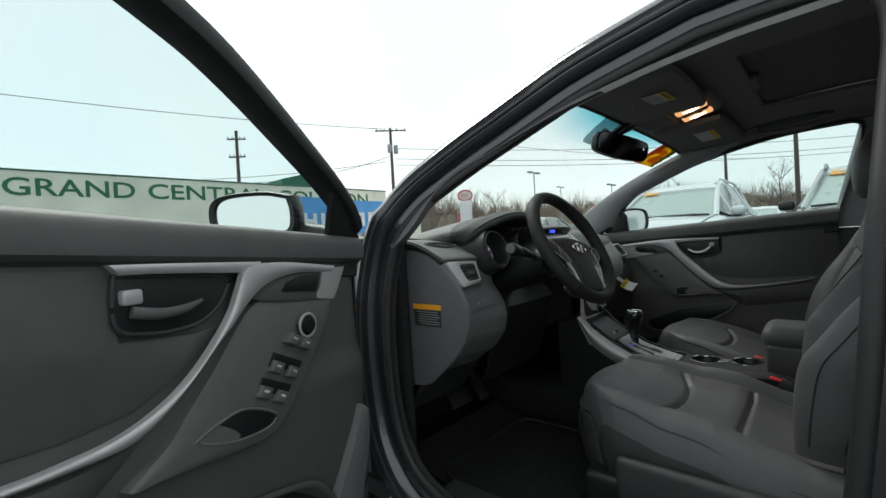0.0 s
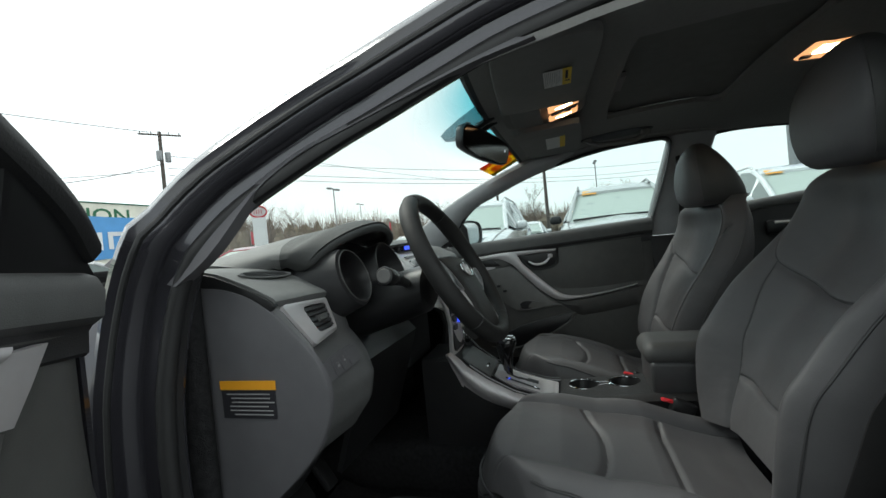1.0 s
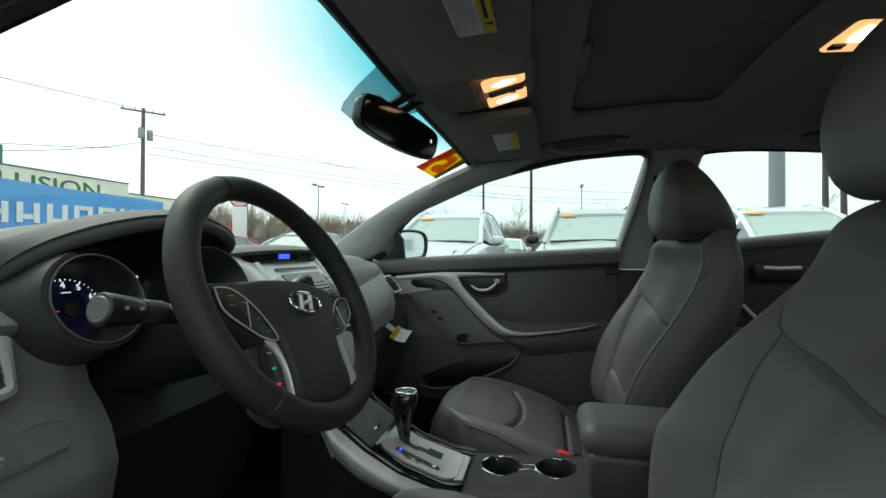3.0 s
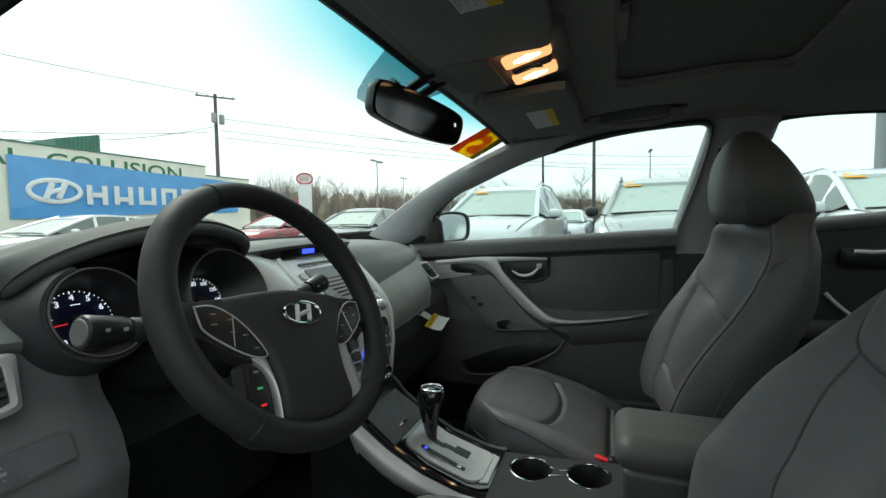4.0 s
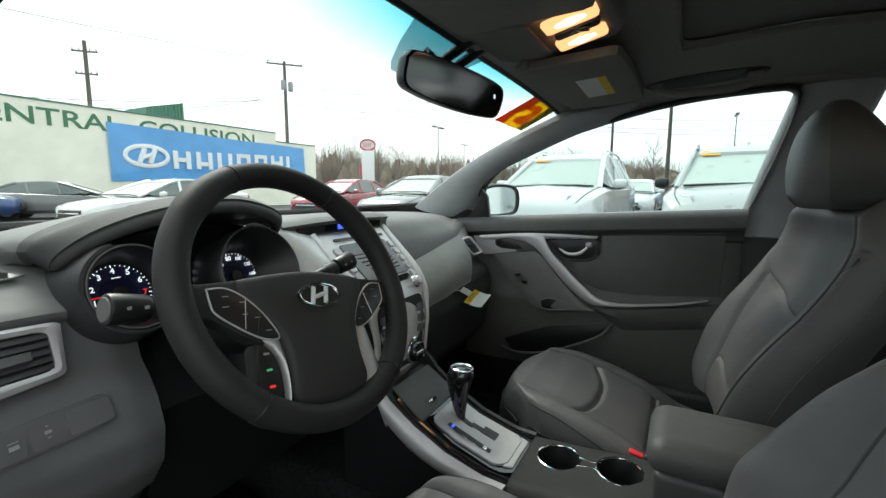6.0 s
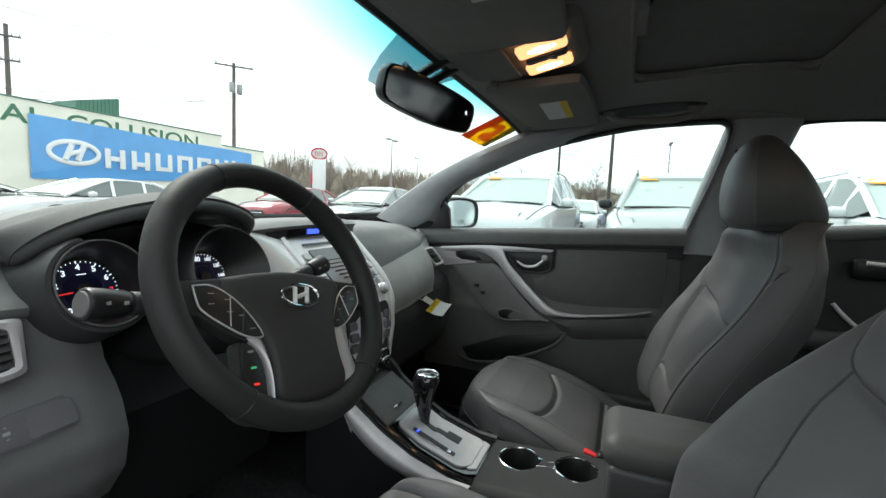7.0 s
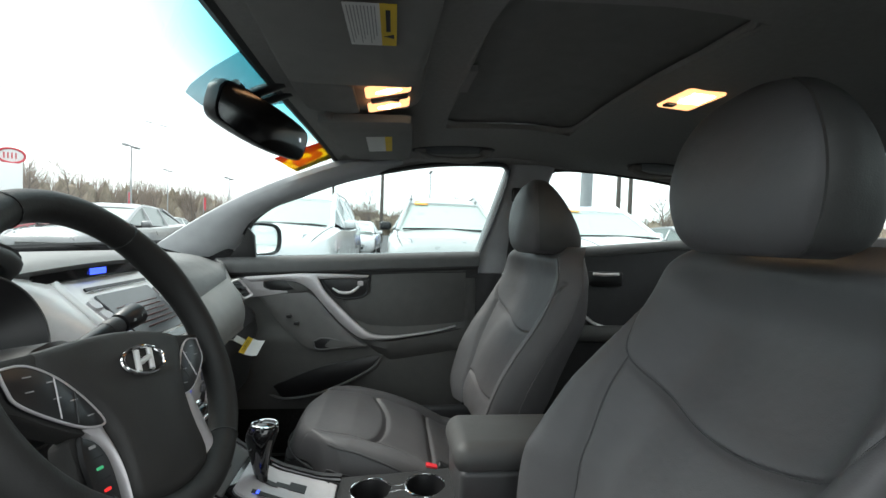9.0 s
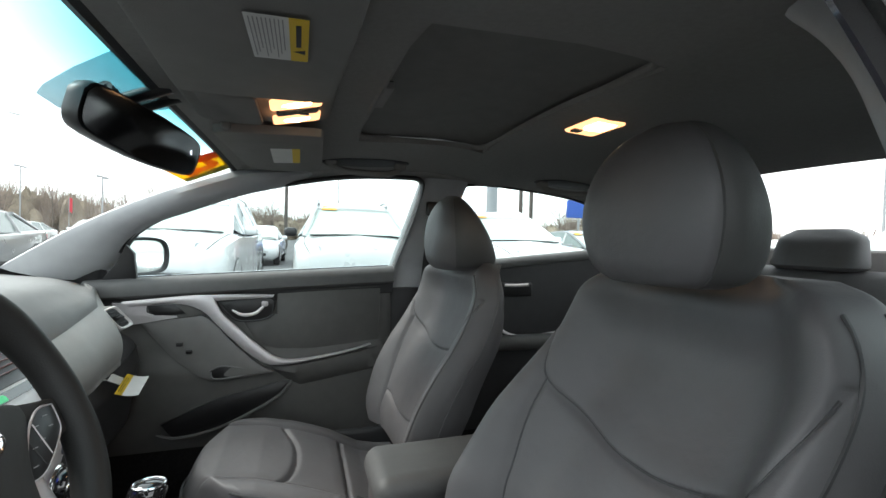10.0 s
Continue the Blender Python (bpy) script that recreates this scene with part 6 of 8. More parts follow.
lid = part("bin_lid", plate([(-0.072, 0.600), (0.072, 0.600), (0.078, 0.525), (-0.078, 0.525)], lambda a, b, h: con(a, b, 0.001 + h), 0.005, 0.002), BELTPAD, console, "flat grey bin lid before the shifter")
part("latch", lathe([(0.017, 0), (0.017, 0.004), (0.008, 0.006)], Matrix.Translation(con(-0.004, 0.541, 0.006)) @ Matrix.Rotation(radians(-28), 4, "X") @ Matrix.Diagonal((1, 0.45, 1, 1)), 20), CHROME, lid)
def gate_fn(u, v):
    y = 0.515 - 0.162 * v
    w = lin(v, [0, 0.03, 0.1, 0.85, 0.94, 1.0], [0.048, 0.055, 0.058, 0.060, 0.056, 0.042])
    return con(0.006 + w * (2 * u - 1), y, 0.007)


gate = part("shift_plate", sheet(gate_fn, 10, 24, 0.007), SATIN, console, "silver shifter plate with a stepped slot")
part("plate_border", sheet(lambda u, v: con(0.006 + lin(v, [0, 0.06, 0.9, 1.0], [0.060, 0.066, 0.072, 0.060]) * (2 * u - 1), 0.526 - 0.190 * v, 0.0025), 10, 26, 0.006), GLOSSBLACK, console)
part("plate_step", plate([(-0.050, 0.358), (0.062, 0.358), (0.055, 0.340), (-0.043, 0.340)], lambda a, b, h: con(a, b, 0.0005 + h), 0.005, 0.002), SATIN, console)
for k, (x0, x1, y0, y1) in enumerate(((0.006, 0.018, 0.490, 0.450), (0.010, 0.024, 0.455, 0.424), (0.008, 0.034, 0.430, 0.398))):
    part("slot_step", plate([(x0, y0), (x1, y0), (x1, y1), (x0, y1)], lambda a, b, h, k=k: con(a, b, 0.0062 + 0.0002 * k + h), 0.0016), BLACK, gate, "black stepped shift slot")
part("gear_strip", plate([(-0.0355, 0.487), (-0.0245, 0.487), (-0.0245, 0.392), (-0.0355, 0.392)], lambda a, b, h: con(a, b, 0.0072 + h), 0.001), DARK, gate)
part("gear_light", rbox(con(-0.030, 0.479, 0.0090), (0.010, 0.010, 0.001), 0), BLUELIT, gate)
for k, s_ in enumerate("RND"):
    part("gear_letter", text_bm(s_, 0.011, lambda x, y, z, k=k: con(-0.030 + x, 0.446 - 0.021 * k + y, 0.0092), 0.0003), WHITELIT, gate)
shift = thing("gear_lever", tuple(con(0.013, 0.475, 0)), "black glossy gear lever with chrome trim", "gear lever")
part("stem", tube([con(0.013, 0.478, -0.01), Vector((0.014, 0.483, 0.545)), Vector((0.015, 0.486, 0.56))], 0.006, 10), CHROME, shift)
part("boot_cone", tube([Vector((0.0135, 0.479, 0.512)), Vector((0.015, 0.484, 0.545))], [0.009, 0.0135], 14), GLOSSBLACK, shift)
part("knob", loft([[Vector((0.016 + rx * math.cos(k), yc + ry * math.sin(k), z)) for k in np.linspace(0, 2 * math.pi, 20, endpoint=False)] for z, rx, ry, yc in ((0.528, 0.0125, 0.0135, 0.484), (0.553, 0.0165, 0.018, 0.486), (0.578, 0.0215, 0.024, 0.487), (0.598, 0.0250, 0.0290, 0.486), (0.611, 0.0258, 0.0305, 0.483), (0.621, 0.0238, 0.0282, 0.481), (0.628, 0.0168, 0.0202, 0.480), (0.630, 0.006, 0.007, 0.480))]), GLOSSBLACK, shift)
part("knob_cap", tube([Vector((0.016 + 0.0195 * math.cos(k), 0.480 + 0.0240 * math.sin(k), 0.6265)) for k in np.linspace(0, 2 * math.pi, 28, endpoint=False)], 0.0022, 8, True), CHROME, shift, "chrome ring on the knob")

# cup holders
for k, y in enumerate((0.268, 0.155)):
    ch = part("cup_holder", lathe([(0.001, -0.050), (0.037, -0.050), (0.0405, 0.001), (0.0415, 0.003), (0.043, 0.0), (0.040, -0.055), (0.001, -0.055)], Matrix.Translation((0.028, y, con_z(y))), 40), BLACK, console, "deep black cup holder")
    part("ring", tube([(0.028 + 0.0425 * math.cos(a), y + 0.0425 * math.sin(a), con_z(y) + 0.005) for a in np.linspace(0, 2 * math.pi, 44, endpoint=False)], 0.0023, 8, True), CHROME, ch, "chrome cup holder ring")
for dx in (-0.014, 0.014):
    part("bridge", tube([(0.028 + dx, 0.232, con_z(0.23) + 0.005), (0.028 + dx * 0.6, 0.21, con_z(0.21) + 0.005), (0.028 + dx, 0.192, con_z(0.19) + 0.005)], 0.002, 8), CHROME, console)
armrest = thing("armrest", (0, -0.08, 0.48), "grey leather-covered centre armrest box", "armrest")
part("box", rbox((0.005, -0.08, 0.525), (0.165, 0.36, 0.09), 0.012), LEATHER_DARK, armrest)
part("padded_lid", rbox((0.008, -0.078, 0.586), (0.168, 0.380, 0.064), 0.0315, 8), LEATHER_ARM, armrest, "padded grey leather lid")
for x, y, z, rot in ((0.111, 0.118, 0.484, 8), (-0.118, 0.06, 0.490, -8)):
    bk = thing("belt_buckle", (x, y, 0.47), "black belt buckle with a red release button", "belt buckle", group="belt buckles")
    part("body", rbox((x, y - 0.01, z - 0.036), (0.024, 0.055, 0.07), 0.006, 3, Matrix.Rotation(radians(25), 4, "X")), BLACK, bk)
    part("button", rbox((x, y + 0.010, z - 0.004), (0.016, 0.042, 0.007), 0.003, 2, Matrix.Rotation(radians(14), 4, "X")), RED, bk, "red release button")
    part("stalk", tube([(x, y - 0.02, z - 0.06), (x, y - 0.04, 0.42)], 0.008, 8), BLACK, bk)


# ---------- front seats ----------
def bump_line(d, w=0.006):
    return math.exp(-(d / w) ** 2)


def front_seat(cx, ridge, hy, low, label, drop=0.0, bolster=0.045, dish=1.0, thick=(0.10, 0.10, 0.085, 0.07, 0.055), side_skin=None, twist=0.0, slim=0.0, rear_d=(-0.055, -0.072, -0.078, -0.066, -0.046, -0.032, -0.020), rise_=0.0):
    """A bucket seat on the line x = cx. ridge: rows of height and y of the side bolsters' front; hy: y of the headrest's middle; low: how far the cushion lies below the other one; drop: how far the backrest's top and headrest do; bolster: height of the cushion's sides; dish, thick: hollow and thickness of the backrest; twist: how far its far side stands forward; slim: taken off its half width; rear_d: back line of the headrest."""
    seat = thing("front_seat", (cx, 0.15, 0.22), label, "car seat", group="front seats")

    # cushion: a height field with side bolsters, closed below
    def cush_w(v):
        return lin(v, [0, 0.05, 0.15, 0.4, 0.8, 1.0], [0.165, 0.190, 0.212, 0.226, 0.236, 0.238])

    def cush_z(x, y):
        # x from -1 to 1 across, y in metres
        base = lin(y, [-0.1, 0.0, 0.06, 0.15, 0.25, 0.33, 0.42, 0.47, 0.50], [0.380 + rise_, 0.390 + rise_, 0.405 + rise_, 0.455 + rise_ * 0.6, 0.495, 0.520, 0.535, 0.526, 0.502])
        bol = bolster * math.exp(-((abs(x) - 0.80) / 0.17) ** 2) * lin(y, [-0.1, 0.2, 0.40, 0.5], [1.1, 1.0, 0.45, 0.2])
        crown = 0.008 * (1 - x * x)
        return base + bol + crown - low

    def horse(x):
        """Curve of the front pad's rear seam, y at x from -1 to 1."""
        return 0.243 + 0.040 * (abs(x) / 0.68) ** 2.4

    rings, skirts = [], {-1: [], 1: []}
    for v in np.linspace(0, 1, 130):
        y1 = 0.512 - 0.56 * v
        w = cush_w(v)
        front = max(0.0, 1 - v / 0.09)
        ring = []
        for a in np.linspace(-1, 1, 120):
            x = a
            y = y1 - 0.105 * abs(a) ** 2.3 * (1 - v) ** 1.5
            z = cush_z(x, y)
            edge = max(0.0, (abs(x) - 0.90) / 0.10)
            z -= 0.035 * edge ** 2
            z -= 0.075 * front ** 2
            g = 0.0
            if abs(x) < 0.68:
                g = max(g, bump_line(y - horse(x), 0.007))
            g = max(g, bump_line((abs(x) - 0.68) * 0.25, 0.005) * lin(y, [0.40, 0.47], [1, 0]))
            if abs(x) < 0.68:
                g = max(g, bump_line(y - 0.118, 0.006))
            z -= 0.010 * g
            ring.append(Vector((cx + x * w, y, z)))
        zs = 0.30
        top_l, top_r = ring[0], ring[-1]
        side = []
        for k in np.linspace(0.12, 1, 7):
            side.append((k, 0.012 * math.sin(math.pi * k)))
        right = [Vector((top_r.x + o - 0.02 * k, top_r.y - 0.02 * front * k, top_r.z + (zs - top_r.z) * k)) for k, o in side]
        left = [Vector((top_l.x - o + 0.02 * k, top_l.y - 0.02 * front * k, top_l.z + (zs - top_l.z) * k)) for k, o in reversed(side)]
        rings.append(ring + right + left)
        skirts[1].append([q + Vector((0.003, 0, 0)) for q in right] + [q - Vector((0.004, 0, 0)) for q in right[::-1]])
        skirts[-1].append([q - Vector((0.003, 0, 0)) for q in left] + [q + Vector((0.004, 0, 0)) for q in left[::-1]])
    front_row = rings[0][:120]
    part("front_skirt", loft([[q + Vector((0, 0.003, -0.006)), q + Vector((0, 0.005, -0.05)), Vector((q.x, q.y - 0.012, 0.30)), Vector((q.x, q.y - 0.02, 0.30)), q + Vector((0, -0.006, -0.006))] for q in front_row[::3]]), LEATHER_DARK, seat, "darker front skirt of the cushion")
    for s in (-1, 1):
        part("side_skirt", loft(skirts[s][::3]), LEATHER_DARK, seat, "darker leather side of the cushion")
    part("cushion", loft(rings), LEATHER, seat)
    for s in (-1, 1):
        part("piping", tube([Vector((cx + s * cush_w((0.512 - y) / 0.56) * 0.955, y - 0.105 * 0.90 * (1 - (0.512 - y) / 0.56) ** 1.5, cush_z(0.955, y - 0.04) - 0.010)) for y in np.linspace(0.46, 0.0, 24)], 0.0026, 6), LEATHER_DARK, seat)
    part("front_piping", tube([Vector((cx + a * 0.165, 0.506 - 0.09 * abs(a) ** 2.3, 0.462 - low - 0.006 * a * a)) for a in np.linspace(-1, 1, 20)], 0.0026, 6), LEATHER_DARK, seat)
    part("seat_base", rbox((cx, 0.20, 0.285), (0.44, 0.46, 0.10), 0.02), BLACK, seat)
    for s in (-1, 1):
        part("rail", rbox((cx + s * 0.19, 0.20, 0.228), (0.05, 0.52, 0.03), 0.006), BLACK, seat)
        part("side_cover", rbox((cx + s * 0.255, 0.10, 0.36), (0.03, 0.46, 0.11), 0.014), DARK, seat)
    # backrest
    Z0, Z1 = 0.475, 1.018 - drop * 0.8
    H = Z1 - Z0

    def table(xs, ys):
        q = np.array(spl([(a, b, 0) for a, b in zip(xs, ys)], 240))
        return lambda x: float(np.interp(x, q[:, 0], q[:, 1]))
    back_w = table([0, 0.1, 0.3, 0.55, 0.75, 0.86, 0.93, 0.975, 1.0], [w_ - slim for w_ in (0.205, 0.222, 0.236, 0.241, 0.237, 0.228, 0.212, 0.188, 0.150)])
    deep = table([0.45, 0.5, 0.6, 0.7, 0.8, 0.88, 0.95, 1.02], [0.04, 0.05, 0.09, 0.112, 0.112, 0.085, 0.052, 0.035])
    ridge_y = table([r[0] for r in ridge], [r[1] for r in ridge])

    def base_y(z):
        return ridge_y(z) - dish * deep(z)

    def face_y(x, h):
        z = Z0 + H * h
        return base_y(z) + dish * deep(z) * math.exp(-((abs(x) - 0.88) / 0.24) ** 2) + twist * x
    # stitched seams, in metres across and up the face
    S = 0.236
    arc = [(0.94, 0.83), (0.86, 0.735), (0.74, 0.635), (0.54, 0.565), (0.28, 0.526), (0, 0.514)]
    horse = np.array(spl([(-a * S, b * H, 0) for a, b in arc] + [(a * S, b * H, 0) for a, b in arc[-2::-1]], 260))[:, :2]
    side = np.array(spl([(0.750 * S, 0.640 * H, 0), (0.71 * S, 0.5 * H, 0), (0.63 * S, 0.25 * H, 0), (0.60 * S, 0.0, 0)], 160))[:, :2]
    lumbar = np.array(spl([(-0.60 * S, 0.20 * H, 0), (-0.3 * S, 0.165 * H, 0), (0, 0.155 * H, 0), (0.3 * S, 0.165 * H, 0), (0.60 * S, 0.20 * H, 0)], 160))[:, :2]
    seams = np.concatenate([horse, side, side * np.array([-1, 1]), lumbar])
    NA, NH = 190, 210
    rings, sides = [], {-1: [], 1: []}
    for h in np.linspace(0, 1, NH):
        w = back_w(h)
        z = Z0 + H * h
        cap_ = max(0.0, (h - 0.90) / 0.10)
        along = np.linspace(-1, 1, NA)
        near = seams[np.abs(seams[:, 1] - h * H) < 0.03]
        if len(near):
            dist = np.sqrt(((along[:, None] * S - near[None, :, 0]) ** 2) + (h * H - near[None, :, 1]) ** 2).min(axis=1)
        else:
            dist = np.full(NA, 1.0)
        ring = []
        for a, dd in zip(along, dist):
            y = face_y(a, h)
            e = max(0.0, (abs(a) - 0.88) / 0.12)
            y -= 0.035 * e ** 2.2 + 0.045 * cap_ ** 2.4
            y -= 0.0075 * math.exp(-(dd / 0.0036) ** 2) + 0.002 * math.exp(-(dd / 0.010) ** 2)
            ring.append(Vector((cx + a * w, y, z)))
        yb = base_y(z) - lin(h, [0, 0.3, 0.8, 0.95, 1], thick)
        right = [Vector((cx + w + 0.006 * math.sin(math.pi * k) - 0.02 * k * k, ring[-1].y + (yb - ring[-1].y) * k, z)) for k in (0.2, 0.4, 0.6, 0.8, 0.95)]
        back = [Vector((cx + a * w, yb - 0.012 * (1 - a * a), z)) for a in (0.85, 0.5, 0.0, -0.5, -0.85)]
        left = [Vector((cx - w - 0.006 * math.sin(math.pi * k) + 0.02 * k * k, ring[0].y + (yb - ring[0].y) * k, z)) for k in (0.95, 0.8, 0.6, 0.4, 0.2)]
        rings.append(ring + right + back + left)
        for s, row in ((1, right), (-1, left[::-1])):
            if 0.05 < h < 0.955:
                sides[s].append([q + Vector((s * 0.003, 0, 0)) for q in row] + [q - Vector((s * 0.004, 0, 0)) for q in row[::-1]])
    part("backrest", loft(rings), LEATHER, seat)

    def on_face(q):
        a, h = q[0] / S, q[1] / H
        cap_ = max(0.0, (h - 0.90) / 0.10)
        return Vector((cx + a * back_w(h), face_y(a, h) - 0.0095 - 0.045 * cap_ ** 2.4, Z0 + H * h))
    for line in (horse[4:-4], side, side * np.array([-1, 1]), lumbar):
        part("stitched_seam", tube([on_face(q) for q in line[::4]], 0.0017, 6), LEATHER_DARK, seat)
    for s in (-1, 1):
        # Default sides carry shade in their colour; side_skin gives plain leather.
        part("side_panel", loft(sides[s][::4]), side_skin or LEATHER_SHADED, seat, "leather side of the backrest")
        part("piping", tube([Vector((cx + s * back_w(h) * 0.965, face_y(0.965, h) - 0.016, Z0 + H * h)) for h in np.linspace(0.05, 0.95, 40)], 0.0022, 6), LEATHER_DARK, seat)
    # headrest: a tall dome, deep below and thin above, with stitched seams beside the front
    hr = []
    wide = table([0, 0.03, 0.10, 0.25, 0.42, 0.62, 0.80, 0.92, 0.98, 1.0], [0.080, 0.095, 0.112, 0.126, 0.131, 0.123, 0.102, 0.074, 0.047, 0.024])
    front = table([0, 0.05, 0.15, 0.4, 0.7, 0.9, 1.0], [0.030, 0.042, 0.052, 0.056, 0.046, 0.026, 0.004])
    rear = table([0, 0.05, 0.15, 0.4, 0.7, 0.9, 1.0], rear_d)
    for t in np.linspace(0, 1, 46):
        z = 1.002 - drop + 0.210 * t
        wd, fr_, re_ = wide(t), front(t), rear(t)
        ring = []
        for k in np.linspace(0, 2 * math.pi, 120, endpoint=False):
            c, s_ = math.cos(k), math.sin(k)
            px = wd * math.copysign(abs(c) ** 0.70, c)
            mid_, half = (fr_ + re_) / 2, (fr_ - re_) / 2
            py = hy + mid_ + half * math.copysign(abs(s_) ** 0.80, s_)
            g = math.exp(-((abs(px) - 0.90 * wd) / 0.0026) ** 2) * (s_ > 0)
            ring.append(Vector((cx + px, py - 0.0045 * g, z)))
        hr.append(ring)
    part("headrest", loft(hr), LEATHER, seat, "grey leather headrest with stitched side seams")
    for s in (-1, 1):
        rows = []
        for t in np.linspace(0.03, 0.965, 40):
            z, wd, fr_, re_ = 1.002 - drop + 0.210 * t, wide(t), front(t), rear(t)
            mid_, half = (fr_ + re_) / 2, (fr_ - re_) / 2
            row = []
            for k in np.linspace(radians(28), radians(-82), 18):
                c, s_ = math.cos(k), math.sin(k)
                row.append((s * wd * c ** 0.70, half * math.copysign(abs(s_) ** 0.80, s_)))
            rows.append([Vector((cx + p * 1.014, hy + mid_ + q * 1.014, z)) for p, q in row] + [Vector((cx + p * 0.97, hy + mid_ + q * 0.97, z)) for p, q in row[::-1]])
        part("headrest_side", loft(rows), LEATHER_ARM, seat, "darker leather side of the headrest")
    return seat


RIDGE_P = [(0.45, 0.008), (0.52, 0.022), (0.58, 0.012), (0.65, -0.010), (0.72, -0.046), (0.79, -0.092), (0.85, -0.126), (0.91, -0.152), (0.97, -0.160), (1.01, -0.168)]
RIDGE_D = [(0.45, 0.02), (0.55, 0.020), (0.65, 0.008), (0.70, -0.02), (0.77, -0.068), (0.81, -0.105), (0.88, -0.172), (0.935, -0.210), (1.01, -0.230)]
front_seat(0.37, RIDGE_P, -0.160, 0.028, "grey leather passenger seat with deep side bolsters", 0.032, 0.022, 0.62, (0.11, 0.10, 0.045, 0.05, 0.05), LEATHER, 0.014, 0.0, (-0.090, -0.120, -0.130, -0.110, -0.072, -0.040, -0.020))
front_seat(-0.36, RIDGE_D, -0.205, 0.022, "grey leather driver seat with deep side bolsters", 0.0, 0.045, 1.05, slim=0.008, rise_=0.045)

# ---------- rear bench ----------
bench = thing("bench", (0, -0.8, 0.25), "grey leather rear bench seat with low headrests", "bench seat")
part("cushion", loft([[Vector((x, y, z)) for y, z in ((-0.52, 0.28), (-0.50, 0.42), (-0.53, 0.47), (-0.7, 0.475), (-0.95, 0.45), (-1.0, 0.28))] for x in np.linspace(-0.66, 0.66, 24)]), LEATHER_DARK, bench)
part("backrest", loft([[Vector((x, y, z - 0.015 * (abs(x) / 0.64) ** 4)) for y, z in ((-0.90, 0.45), (-0.94, 0.60), (-1.05, 0.90), (-1.09, 0.985), (-1.13, 1.005), (-1.19, 0.99), (-1.21, 0.9), (-1.1, 0.42))] for x in np.linspace(-0.64, 0.64, 30)]), LEATHER, bench)
for x in (-0.37, 0.0, 0.37):
    hr = []
    for t in np.linspace(0, 1, 12):
        wd, dp = 0.115 * lin(t, [0, 0.1, 0.8, 1], [0.85, 1, 0.9, 0.55]), 0.05 * lin(t, [0, 0.1, 0.7, 1], [0.8, 1, 0.85, 0.3])
        hr.append([Vector((x + wd * math.copysign(abs(math.cos(k)) ** 0.5, math.cos(k)), -1.13 - 0.02 * t + dp * math.copysign(abs(math.sin(k)) ** 0.7, math.sin(k)), 1.0 + 0.115 * t)) for k in np.linspace(0, 2 * math.pi, 28, endpoint=False)])
    part("headrest", loft(hr), LEATHER, bench)

# ---------- overhead ----------
oc = thing("overhead_console", (-0.015, 0.30, 1.29), "grey overhead console with two lit map lamps", "overhead console")


def oz(y):
    return lin(y, [0.18, 0.21, 0.30, 0.42], [1.300, 1.283, 1.262, 1.262])


part("housing", plate(rounded(0.215, 0.235, 0.03, 6, -0.015, 0.310), lambda a, b, h: Vector((a, b, oz(b) + 0.045 - h)), 0.045, 0.008), VISOR, oc)
part("glasses_bin", plate(rounded(0.17, 0.085, 0.015, 5, -0.015, 0.36), lambda a, b, h: Vector((a, b, oz(b) + 0.001 - h)), 0.005, 0.003), VISOR, oc)
for x in (-0.062, 0.030):
    lamp = part("lamp_lens", plate(rounded(0.050, 0.082, 0.008, 4, x, 0.258), lambda a, b, h: Vector((a, b, oz(b) + 0.001 - h)), 0.006, 0.002), LENS_ON, oc, "lit warm map lamp lens")
    part("bulb", tube([(x, 0.235, oz(0.235) - 0.004), (x, 0.258, oz(0.258) - 0.0045), (x, 0.280, oz(0.28) - 0.004)], [0.006, 0.013, 0.006], 12, flat=0.35), BULB, lamp)
for x, y, z, power in ((-0.062, 0.258, 1.258, 0.022), (0.030, 0.258, 1.258, 0.022), (-0.04, -0.342, 1.288, 0.016)):
    lit = new("lamp_light", bpy.data.lights.new("lamp_light", "AREA"))
    lit.data.energy, lit.data.size, lit.data.color = power, 0.05, (1.0, 0.56, 0.28)
    lit.location = (x, y, z)
part("switch_bar", plate(rounded(0.026, 0.07, 0.006, 4, -0.016, 0.256), lambda a, b, h: Vector((a, b, oz(b) + 0.001 - h)), 0.007, 0.002), DARK, oc)
part("switch", rbox((-0.016, 0.246, oz(0.246) - 0.007), (0.016, 0.018, 0.005), 0.002), BLACK, oc)

